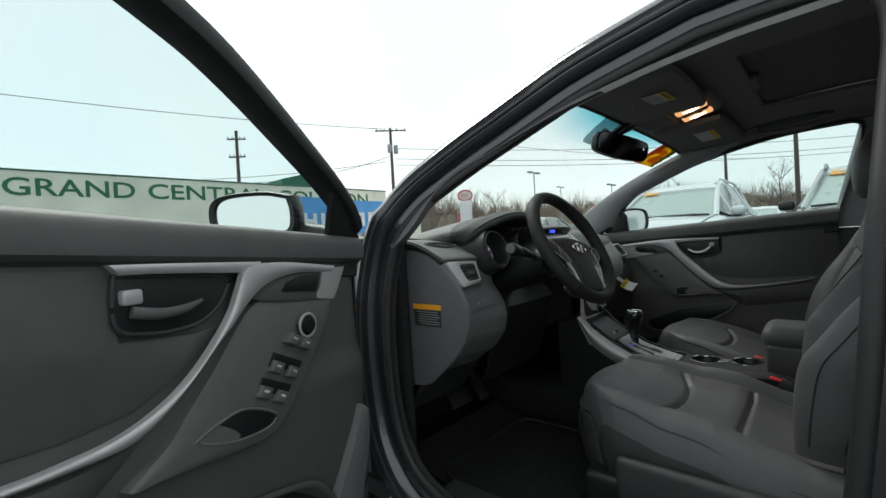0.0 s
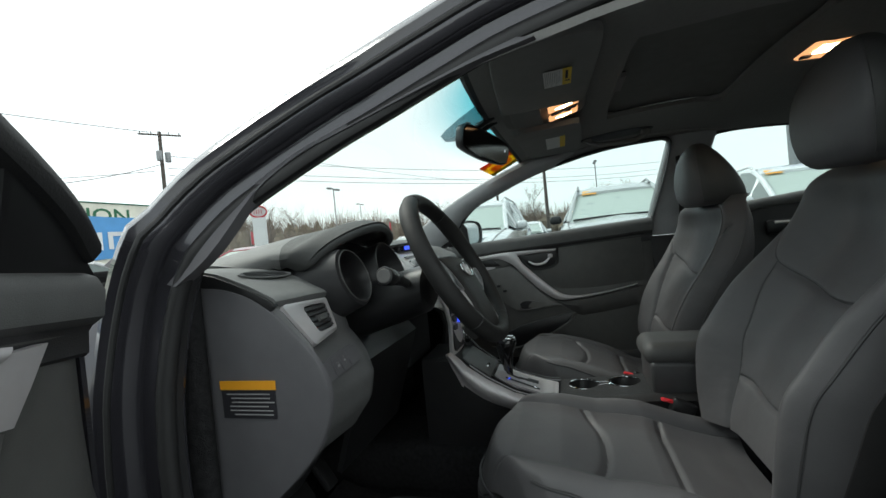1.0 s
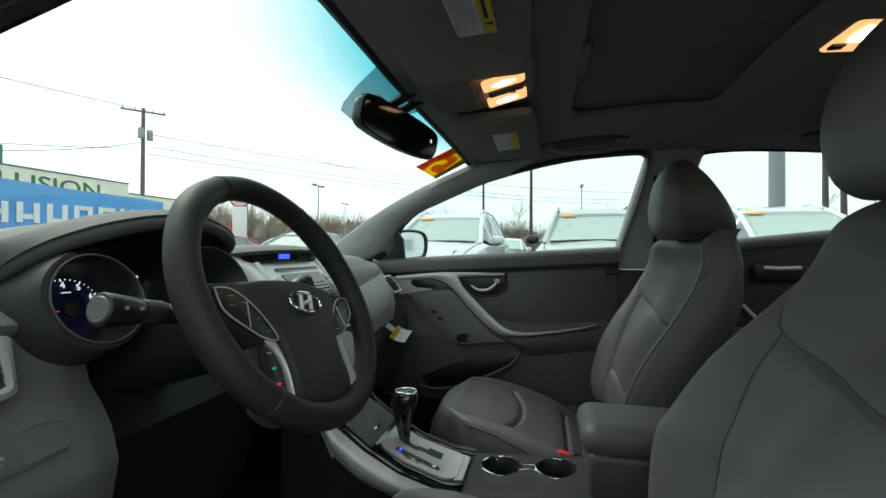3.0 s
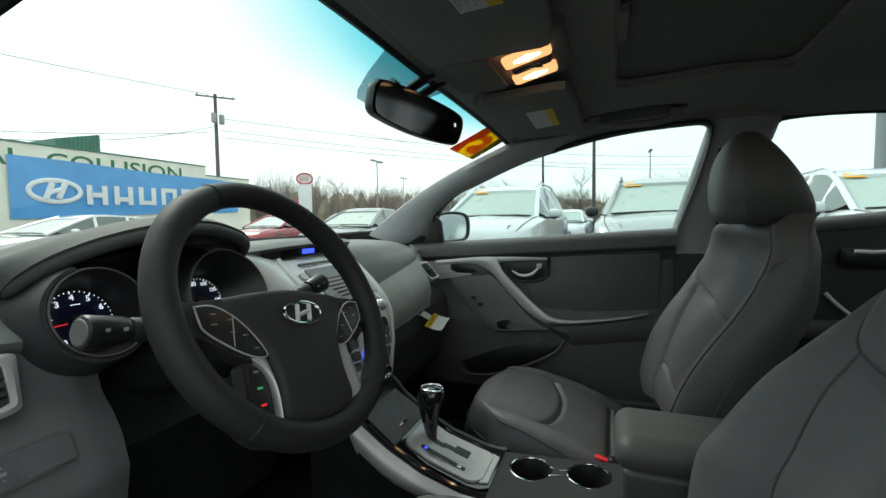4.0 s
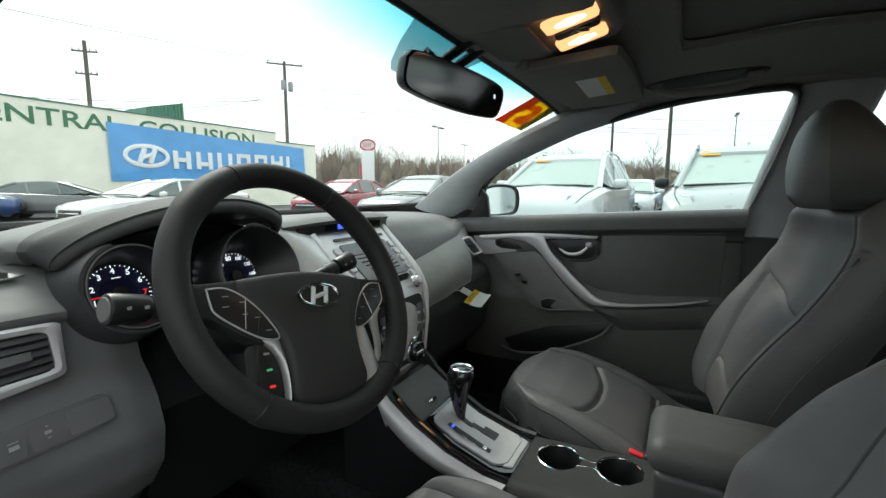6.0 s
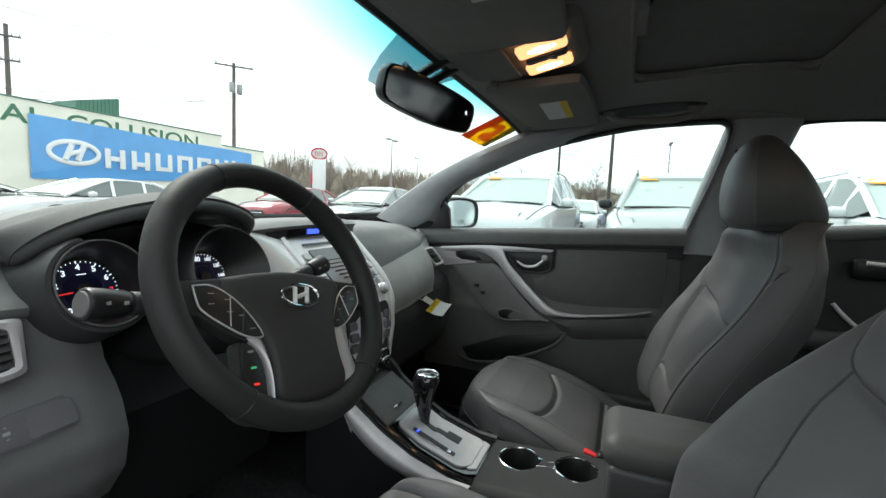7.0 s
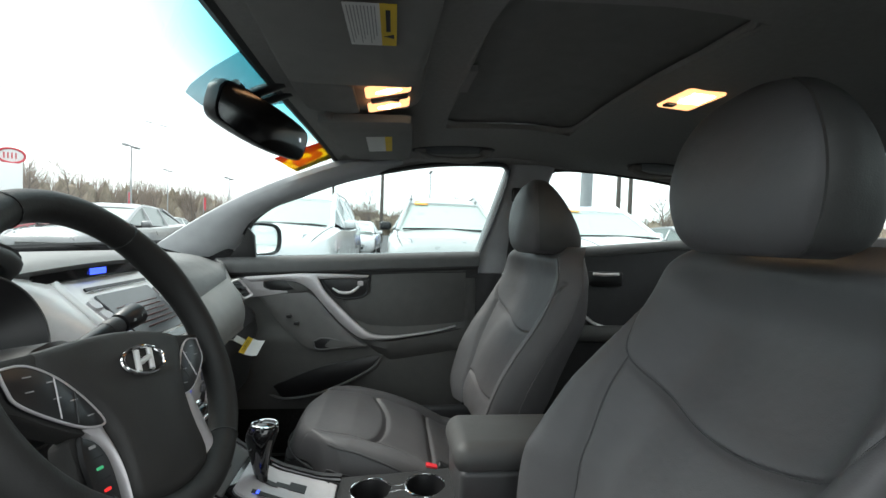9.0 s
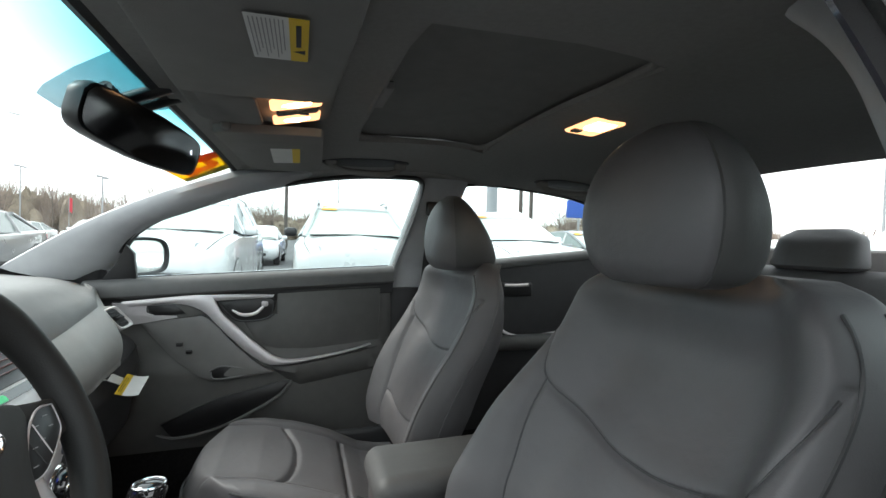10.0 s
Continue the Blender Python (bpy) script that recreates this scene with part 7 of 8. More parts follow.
for s in (-1, 1):
    vis = thing("sun_visor", (s * 0.34, 0.32, 1.27), "grey folded-up sun visor with a warning label", "sun visor", group="sun visors")

    def vz(x, y):
        return lin(y, [0.20, 0.42], [1.262, 1.252]) - 0.012 * max(abs(x) - 0.3, 0) / 0.25
    out = [(s * a, b) for a, b in ((0.115, 0.225), (0.125, 0.400), (0.16, 0.415), (0.46, 0.395), (0.53, 0.375), (0.55, 0.30), (0.54, 0.215), (0.50, 0.195), (0.14, 0.205))]
    out = [(q[0], q[1]) for q in spl([(*h, 0) for h in out + out[:1]], 55)][:-1]
    part("body", plate(out, lambda a, b, h: Vector((a, b, vz(a, b) + 0.014 - h)), 0.018, 0.006), VISOR, vis)
    part("pivot", cyl((s * 0.54, 0.40, 1.245), (s * 0.56, 0.41, 1.30), 0.012, 0.014, 16), VISOR, vis)
    part("clip", rbox((s * 0.125, 0.39, 1.264), (0.026, 0.018, 0.018), 0.005), VISOR, vis)
    if s < 0:
        part("warning_label", plate([(-0.405, 0.300), (-0.295, 0.300), (-0.295, 0.262), (-0.405, 0.262)], lambda a, b, h: Vector((a, b, vz(a, b) - 0.0090 - h)), 0.0008), PAPER, vis, "white warning label with a yellow band")
        part("label_band", plate([(-0.405, 0.262), (-0.295, 0.262), (-0.295, 0.244), (-0.405, 0.244)], lambda a, b, h: Vector((a, b, vz(a, b) - 0.0090 - h)), 0.0008), LABELYELLOW, vis)
        for k in range(9):
            part("print_line", plate([(-0.40, 0.2965 - 0.0036 * k), (-0.302 - 0.012 * (k % 3), 0.2965 - 0.0036 * k), (-0.302 - 0.012 * (k % 3), 0.2955 - 0.0036 * k), (-0.40, 0.2955 - 0.0036 * k)], lambda a, b, h: Vector((a, b, vz(a, b) - 0.0099 - h)), 0.0004), INKGREY, vis)
        part("warning_mark", plate([(-0.330, 0.247), (-0.318, 0.247), (-0.324, 0.259)], lambda a, b, h: Vector((a, b, vz(a, b) - 0.0099 - h)), 0.0004), INK, vis)
        part("warning_print", plate([(-0.392, 0.256), (-0.338, 0.256), (-0.338, 0.251), (-0.392, 0.251)], lambda a, b, h: Vector((a, b, vz(a, b) - 0.0099 - h)), 0.0004), INK, vis)
    else:
        part("warning_label", plate([(0.262, 0.318), (0.425, 0.318), (0.418, 0.270), (0.257, 0.270)], lambda a, b, h: Vector((a, b, vz(a, b) - 0.0045 - h)), 0.0008), PAPER, vis, "small white label with a yellow edge")
        part("label_band", plate([(0.257, 0.270), (0.418, 0.270), (0.415, 0.252), (0.254, 0.252)], lambda a, b, h: Vector((a, b, vz(a, b) - 0.0045 - h)), 0.0008), LABELYELLOW, vis)

dome = thing("dome_lamp", (-0.04, -0.342, 1.31), "lit rectangular dome lamp in the headliner", "dome lamp")
dz = lambda x, y: roof_z(x, y) - 0.002
part("bezel", plate(rounded(0.13, 0.095, 0.012, 5, -0.040, -0.342), lambda a, b, h: Vector((a, b, dz(a, b) + 0.004 - h)), 0.010, 0.003), VISOR, dome)
part("lens", plate(rounded(0.112, 0.078, 0.010, 5, -0.040, -0.342), lambda a, b, h: Vector((a, b, dz(a, b) - 0.0085 - h)), 0.006, 0.003), LENS_ON, dome, "lit warm dome lens")
part("bulb", rbox((-0.055, -0.345, dz(0, -0.345) - 0.0135), (0.05, 0.045, 0.004), 0.001), BULB, dome)
part("switch", rbox((-0.012, -0.318, dz(0, -0.32) - 0.0155), (0.018, 0.022, 0.006), 0.002), DARK, dome)

for s, y0 in ((1, 0.06), (1, -0.66), (-1, -0.66)):
    gh = thing("grab_handle", (s * 0.56, y0, 1.27), "grey folded grab handle above the window", "grab handle", group="grab handles")
    x = s * 0.515
    zz = roof_z(0.515, y0) - 0.022
    part("bar", tube(spl([(x + s * 0.004, y0 + 0.115, zz + 0.010), (x - s * 0.004, y0 + 0.098, zz - 0.010), (x - s * 0.012, y0 + 0.055, zz - 0.024), (x - s * 0.012, y0 - 0.055, zz - 0.024), (x - s * 0.004, y0 - 0.098, zz - 0.010), (x + s * 0.004, y0 - 0.115, zz + 0.010)], 28), 0.012, 12, flat=0.8), VISOR, gh)
    # Dark plate on the headliner paints the shade of the handle's hollow.
    part("recess", plate([(y0 + 0.135 * math.cos(k), 0.036 * math.sin(k)) for k in np.linspace(0, 2 * math.pi, 32, endpoint=False)], lambda a, b, h: Vector((x + b, a, roof_z(abs(x + b), a) - 0.0115 - h)), 0.004, 0.001), DARK, gh)
    for k in (-1, 1):
        part("bracket", rbox((x, y0 + k * 0.105, zz + 0.002), (0.034, 0.036, 0.022), 0.008), VISOR, gh)

# inside mirror
mc = Vector((-0.005, 0.492, 1.205))
mf = Vector((-0.42, -1.0, -0.17)).normalized()
mo = Vector((1, -0.42, 0.0)).normalized()
mu = mo.cross(mf)
mu = mu if mu.z > 0 else -mu
rm = thing("rear_view_mirror", tuple(mc), "black self-dimming rear view mirror on a stem", "rear view mirror")
mo2 = (mo + Vector((0, 0, -0.13))).normalized()
mu = mf.cross(mo2)
mu = mu if mu.z > 0 else -mu
shape = spl([(-0.122, 0.020, 0), (-0.105, 0.036, 0), (0.0, 0.041, 0), (0.105, 0.034, 0), (0.124, 0.018, 0), (0.120, -0.022, 0), (0.100, -0.034, 0), (0.0, -0.040, 0), (-0.10, -0.032, 0), (-0.120, -0.018, 0), (-0.122, 0.020, 0)], 49)[:-1]
part("housing", loft([[mc + mo2 * p[0] * k + mu * p[1] * k + mf * d for p in shape] for d, k in ((0.010, 0.97), (0.012, 1.0), (0.004, 1.03), (-0.012, 1.0), (-0.028, 0.82), (-0.036, 0.5))]), BLACK, rm)
part("mirror_glass", loft([[mc + mo2 * p[0] * 0.955 + mu * p[1] * 0.94 + mf * d for p in shape] for d in (0.0115, 0.0135)]), DIMMIRROR, rm, "dark dimming mirror glass")
part("indicator", rbox(mc + mo2 * 0.098 + mu * 0.008 + mf * 0.0142, (0.004, 0.002, 0.008), 0), WHITELIT, rm)
foot = shield(0.455, 0.925)
part("stem", tube([mc - mf * 0.03, mc.lerp(foot, 0.5) + Vector((0, 0, 0.012)), foot + Vector((0, -0.012, -0.01))], [0.014, 0.011, 0.016], 12), BLACK, rm)
part("stem_bar", tube([foot + Vector((0.0, -0.02, -0.012)), shield(0.50, 0.90) + Vector((0, -0.02, -0.012)), Vector((0.0, header_y(0) - 0.015, roof_z(0, 0.45) - 0.005))], 0.014, 10, flat=0.75), BLACK, rm)
part("sensor_arm", tube([mc + mo2 * 0.05 - mf * 0.02, shield(0.55, 0.88) + Vector((0, -0.018, -0.012)), Vector((0.055, header_y(0.05) - 0.015, roof_z(0.05, 0.45) - 0.005))], 0.013, 10, flat=0.75), BLACK, rm)
part("sensor_cover", plate([(0.36, 0.985), (0.395, 0.925), (0.435, 0.868), (0.46, 0.845), (0.52, 0.84), (0.56, 0.87), (0.585, 0.93), (0.59, 0.985)], lambda a, b, h: shield(a, b) + Vector((0, -0.004 - h, -0.003)), 0.002), FROST, rm, "frosted sensor patch on the glass")

# price sticker inside the windshield corner
stk = thing("window_sticker", tuple(shield(0.93, 0.93)), "orange and yellow year sticker inside the windshield", "sticker")


def on_glass(a, b, h):
    return shield(a, b) + Vector((0, -0.005 - h, -0.004))


part("film", plate([(0.85, 0.985), (0.965, 0.985), (0.978, 0.81), (0.868, 0.81)], on_glass, 0.0006), FILMYELLOW, stk)
part("red_corner", plate([(0.85, 0.985), (0.885, 0.985), (0.895, 0.93), (0.885, 0.88), (0.905, 0.81), (0.868, 0.81)], lambda a, b, h: on_glass(a, b, 0.0012 + h), 0.0006), FILMRED, stk)
part("green_field", plate([(0.935, 0.985), (0.965, 0.985), (0.978, 0.81), (0.958, 0.81), (0.95, 0.9)], lambda a, b, h: on_glass(a, b, 0.0012 + h), 0.0006), FILMGREEN, stk)
part("orange_swirl", plate([(q[0], q[1]) for q in spl([(0.890, 0.95, 0), (0.915, 0.965, 0), (0.938, 0.94, 0), (0.948, 0.88, 0), (0.962, 0.85, 0), (0.945, 0.835, 0), (0.915, 0.84, 0), (0.905, 0.87, 0), (0.92, 0.90, 0), (0.915, 0.925, 0), (0.898, 0.92, 0), (0.890, 0.95, 0)], 40)][:-1], lambda a, b, h: on_glass(a, b, 0.002 + h), 0.0006), FILMORANGE, stk)


# ---------- outside: ground and building ----------
def ground_fn(u, v):
    return Vector(((u - 0.5) * 900, (v - 0.5) * 900, 0))


solo("ground", sheet(ground_fn, 6, 6), ASPHALT, "damp grey asphalt car lot", "ground", kind="structure")

CREAM = material("cream_stucco", (0.86, 0.85, 0.74), 0.9, bump=0.4, bump_scale=30, vary=0.06, scale=3, stain=0.08, stain_scale=0.6)
GREEN = material("green_sign_paint", (0.03, 0.16, 0.075), 0.6, vary=0.1)
GREENROOF = material("green_metal_roof", (0.03, 0.15, 0.10), 0.5, vary=0.12)
BANNER = material("blue_banner_vinyl", (0.11, 0.36, 0.74), 0.55, vary=0.07, scale=1.5)
BANNERWHITE = material("white_banner_print", (0.82, 0.84, 0.86), 0.6, vary=0.04)
WHITEWALL = material("white_metal_cladding", (0.74, 0.75, 0.75), 0.7, vary=0.04, scale=2)
SHOPGLASS = material("shop_window_glass", (0.30, 0.34, 0.35), 0.1, vary=0.08, coat=0.8)
WOOD = material("weathered_pole_wood", (0.10, 0.085, 0.075), 0.9, vary=0.25, scale=12, bump=0.6, bump_scale=40)
STEEL = material("grey_pole_steel", (0.30, 0.31, 0.32), 0.5, metal=0.4, vary=0.1)
WIRE = material("cable", (0.05, 0.05, 0.055), 0.7, vary=0.1)
WHITEPOST = material("white_sign_metal", (0.75, 0.76, 0.77), 0.5, vary=0.06)
SIGNRED = material("red_sign_film", (0.55, 0.03, 0.05), 0.5, vary=0.08)
SIGNBLUE = material("blue_sign_film", (0.03, 0.10, 0.42), 0.5, vary=0.08)
BARK = material("bare_tree_bark", (0.13, 0.105, 0.09), 0.95, vary=0.3, scale=6, bump=0.7, bump_scale=30)
# Twig, conifer and scrub colours are paled for distance haze.
TWIGS = material("bare_twigs", (0.22, 0.175, 0.145), 0.95, vary=0.25, scale=2)
CONIFER = material("conifer_needles", (0.085, 0.105, 0.08), 0.9, vary=0.4, scale=0.6)
SCRUB = material("winter_scrub", (0.20, 0.165, 0.125), 0.95, vary=0.35, scale=0.5)

W0, WD = Vector((0, 25.2, 0)), Vector((1, 0, 0))
WN_ = Vector((WD.y, -WD.x, 0))


def wall_pt(s, z, d=0.0):
    return W0 + WD * s + WN_ * d + Vector((0, 0, z))


shop = thing("commercial_building", tuple(wall_pt(5, 0, -5)), "long cream stucco shop building with green lettering", "building")
part("wall", plate([(-14, 0), (24.2, 0), (24.2, 4.38), (20.55, 4.38), (20.55, 4.96), (-14, 4.96)], lambda a, b, h: wall_pt(a, b, -0.4 + h), 0.4), CREAM, shop)
part("side_wall", plate([(0.4, 0), (14, 0), (14, 4.38), (0.4, 4.38)], lambda a, b, h: wall_pt(24.2 - h, b, -a), 0.3), CREAM, shop)
part("parapet_cap", joined(rbox((0, 0, 0), (34.55, 0.5, 0.07), 0.01, 1, Matrix.Translation(wall_pt(3.275, 4.99, -0.2)) @ Matrix.Rotation(math.atan2(WD.y, WD.x), 4, "Z")), rbox((0, 0, 0), (3.65, 0.5, 0.07), 0.01, 1, Matrix.Translation(wall_pt(22.38, 4.41, -0.2)) @ Matrix.Rotation(math.atan2(WD.y, WD.x), 4, "Z"))), GREENROOF, shop, "dark green parapet cap")
part("roof", plate([(-14, 0.4), (24.1, 0.4), (24.1, 14), (-14, 14)], lambda a, b, h: wall_pt(a, 4.0 + h, -b), 0.1), STEEL, shop)
part("roof_shed", plate([(14.3, 4.1), (16.6, 4.1), (16.6, 6.7), (14.3, 6.1)], lambda a, b, h: wall_pt(a, b, -6.4 + h), 2.4), GREENROOF, shop, "green metal housing on the roof")
for k in range(11):
    x_ = 14.36 + 0.21 * k
    part("rib", rbox(wall_pt(x_, 4.1 + (1.98 + 0.26 * (x_ - 14.3)) / 2, -3.98), (0.05, 0.05, 1.98 + 0.26 * (x_ - 14.3)), 0.0, 1), GREENROOF, shop)
for s_, word, size in ((2.10, "GRAND", 1.12), (7.965, "CENTRAL", 1.12), (15.28, "COLLISION", 1.06)):
    span = {"GRAND": 4.6, "CENTRAL": 6.05, "COLLISION": 7.0}[word]
    tb = text_bm(word, 1.0, lambda x, y, z: Vector((x, y, z)), 0.012)
    xs = [v.co.x for v in tb.verts]
    ys = [v.co.y for v in tb.verts]
    kx, ky = span / (max(xs) - min(xs)), 0.78 / (max(ys) - min(ys))
    mx, my = (max(xs) + min(xs)) / 2, (max(ys) + min(ys)) / 2
    for v in tb.verts:
        v.co = wall_pt(s_ + (v.co.x - mx) * kx, 4.29 + (v.co.y - my) * ky, 0.02)
    part("lettering", tb, GREEN, shop, "green painted letters")

ban = thing("banner", tuple(wall_pt(18, 1.5, 0.06)), "blue vinyl banner with white shapes on the shop wall", "banner")
part("cloth", sheet(lambda u, v: wall_pt(10.3 + 12.7 * u, 1.47 + 0.55 * u + (2.90 - 0.82 * u) * v + 0.05 * math.sin(9 * u) * (v - 0.5), 0.06 + 0.03 * math.sin(14 * u + 3 * v)), 40, 8, 0.01), BANNER, ban)
part("oval_mark", joined(tube([wall_pt(12.03 + 1.05 * math.cos(k), 2.83 + 0.52 * math.sin(k), 0.11) for k in np.linspace(0, 2 * math.pi, 40, endpoint=False)], 0.11, 6, True, flat=0.3, up=tuple(WN_)), tube([wall_pt(11.62, 2.45, 0.11), wall_pt(11.92, 3.2, 0.11)], 0.13, 6, up=tuple(WN_)), tube([wall_pt(12.14, 2.45, 0.11), wall_pt(12.44, 3.2, 0.11)], 0.13, 6, up=tuple(WN_)), tube([wall_pt(11.7, 2.7, 0.11), wall_pt(12.36, 2.95, 0.11)], 0.12, 6, up=tuple(WN_))), BANNERWHITE, ban, "white oval mark")
for k in range(7):
    a, mid = 13.36 + 1.315 * k, 2.73 + 0.035 * k
    part("white_bar", joined(*[rbox((0, 0, 0), (w_, 0.02, h_), 0, 1, Matrix.Translation(wall_pt(a + o_, mid + z_, 0.11))) for o_, z_, w_, h_ in ((0.14, 0.0, 0.27, 1.0), (0.86, 0.0, 0.27, 1.0), (0.5, (0.0, -0.2, -0.38, 0.38, 0.38, 0.0, 0.0)[k], 0.5, 0.24))[:3 if k < 6 else 1]]), BANNERWHITE, ban)


far_shop = thing("commercial_building", (-2, -38, 0), "pale low showroom building behind the lot", "building")
part("wall", rbox((-2, -38, 2.6), (34, 8, 5.2), 0.05, 1), WHITEWALL, far_shop)
part("roof_edge", rbox((-2, -38, 5.35), (34.6, 8.6, 0.3), 0.04, 1), STEEL, far_shop)
for k in range(7):
    part("window", rbox((-15 + 4.4 * k, -33.97, 2.2), (2.6, 0.06, 2.6), 0.0, 1), SHOPGLASS, far_shop)


# ---------- poles, wires, signs ----------
def utility_pole(x, y, h, arms, label):
    p = thing("utility_pole", (x, y, 0), label, "utility pole")
    part("pole", cyl((x, y, 0), (x + 0.1, y, h), 0.19, 0.13, 12), WOOD, p)
    for z, w in arms:
        part("crossarm", rbox((x, y - 0.15, z), (w, 0.12, 0.12), 0.01, 1, Matrix.Rotation(radians(-40), 4, "Z")), WOOD, p)
        for k in (-0.45, -0.2, 0.2, 0.45):
            part("insulator", cyl((x + k * w * math.cos(radians(-40)), y - 0.15 + k * w * math.sin(radians(-40)), z + 0.06), (x + k * w * math.cos(radians(-40)), y - 0.15 + k * w * math.sin(radians(-40)), z + 0.25), 0.05, 0.04, 8), STEEL, p)
    return p


pole_a = utility_pole(27.0, 31.4, 12.2, [(11.9, 3.0)], "tall wooden utility pole with transformers")
for dx in (-0.38, 0.42):
    part("transformer", cyl((27.0 + dx, 31.1, 9.7), (27.0 + dx, 31.1, 10.5), 0.22, 0.22, 14, 0.03), STEEL, pole_a)
utility_pole(15.7, 39.6, 12.0, [(11.2, 1.6), (9.6, 1.4)], "bare wooden utility pole behind the building")
for x, y, h in ((42.0, 1.5, 9.0), (55.0, 8.0, 10.0), (31.4, -17.2, 12.0), (31.6, -18.3, 12.0)):
    utility_pole(x, y, h, [], "plain dark wooden pole")


def wire(a, b, sag, r=0.025):
    A, B = Vector(a), Vector(b)
    return tube([A.lerp(B, t) - Vector((0, 0, sag * 4 * t * (1 - t))) for t in np.linspace(0, 1, 24)], r, 5)


wires = thing("overhead_wires", (27, 31, 12), "thin overhead power lines between the poles", "power lines")
for a, b, s in (((26.5, 31.8, 12.1), (-30, 46, 14), 1.2), ((27.4, 31.2, 10.2), (80, -18, 11), 1.4), ((27.4, 31.2, 9.2), (80, -18, 9.8), 1.4), ((27.4, 31.2, 8.6), (80, -18, 9.0), 1.2), ((27.0, 31.3, 9.5), (10, 33, 6.0), 0.8), ((26.5, 31.6, 8.9), (5, 45, 7.5), 0.6), ((40, 26, 11), (90, 10, 12), 0.5)):
    part("wire", wire(a, b, s), WIRE, wires)


def lamp_post(x, y, h, label="tall grey steel lot lamp post"):
    p = thing("street_lamp", (x, y, 0), label, "street lamp", group="lot lamps")
    part("post", cyl((x, y, 0), (x, y, h), 0.075, 0.055, 12), STEEL, p)
    part("arm", rbox((x, y, h), (1.0, 0.1, 0.08), 0.01, 1), STEEL, p)
    for k in (-0.7, 0.7):
        part("lamp_head", rbox((x + k, y, h - 0.02), (0.6, 0.35, 0.16), 0.04, 2), STEEL, p)


for x, y, h in ((47.0, 17.6, 6.0), (36.0, 21.0, 7.0), (52, -4, 8.5), (60.0, 30.0, 8.0), (14.0, -30.0, 7.5), (30, -32, 8)):
    lamp_post(x, y, h)

oval = thing("pylon_sign", (47.6, 38.8, 0), "white pylon sign with a red oval head", "sign")
part("post", rbox((47.6, 38.8, 3.25), (1.7, 0.8, 6.5), 0.1, 2, Matrix.Rotation(radians(-50), 4, "Z")), WHITEPOST, oval)
oq = Matrix.Translation((47.6, 38.8, 7.25)) @ Matrix.Rotation(radians(-50), 4, "Z") @ Matrix.Rotation(radians(90), 4, "X") @ Matrix.Diagonal((0.64, 0.66, 0.8, 1))
part("oval_head", plate([(1.75 * math.cos(k), 1.25 * math.sin(k)) for k in np.linspace(0, 2 * math.pi, 32, endpoint=False)], lambda a, b, h: oq @ Vector((a, b, h - 0.2)), 0.4, 0.05), WHITEPOST, oval)
part("oval_rim", tube([oq @ Vector((1.6 * math.cos(k), 1.1 * math.sin(k), 0.22)) for k in np.linspace(0, 2 * math.pi, 32, endpoint=False)], 0.12, 6, True), SIGNRED, oval)
part("oval_shape", joined(*[rbox((0, 0, 0), (0.16, 0.9, 0.08), 0, 1, oq @ Matrix.Translation((k, 0, 0.22)) @ Matrix.Rotation(radians(r), 4, "Z")) for k, r in ((-0.8, 0), (-0.35, 0), (0.1, 0), (0.55, 0))]), SIGNRED, oval)
for k, (x, y) in enumerate(((62, 36), (66, 28), (52, 44))):
    fl = thing("lot_flag", (x, y, 0), "red feather flag on a thin pole", "flag", group="lot flags")
    part("pole", cyl((x, y, 0), (x, y, 5.2), 0.05, 0.04, 8), STEEL, fl)
    part("cloth", sheet(lambda u, v: Vector((x + 0.35 * u, y - 0.2 * u, 3.2 + 1.8 * v + 0.1 * math.sin(4 * u))), 4, 8, 0.01), SIGNRED, fl)
sgn = thing("pylon_sign", (21.5, -10.0, 0), "tall grey pylon with a sign panel", "sign")
part("post", cyl((21.5, -10.0, 0), (21.5, -10.0, 7.0), 0.32, 0.30, 16), STEEL, sgn)
part("panel", rbox((22.0, -9.0, 8.0), (0.4, 4.5, 2.0), 0.05, 1), SIGNBLUE, sgn)
bs = thing("lot_sign", (33.2, -24.2, 0), "small blue sign on a post", "sign")
part("panel", rbox((33.2, -24.2, 4.3), (0.2, 2.6, 1.6), 0.05, 1), SIGNBLUE, bs)
part("post", cyl((33.2, -24.2, 0), (33.2, -24.2, 3.6), 0.1, 0.1, 10), STEEL, bs)


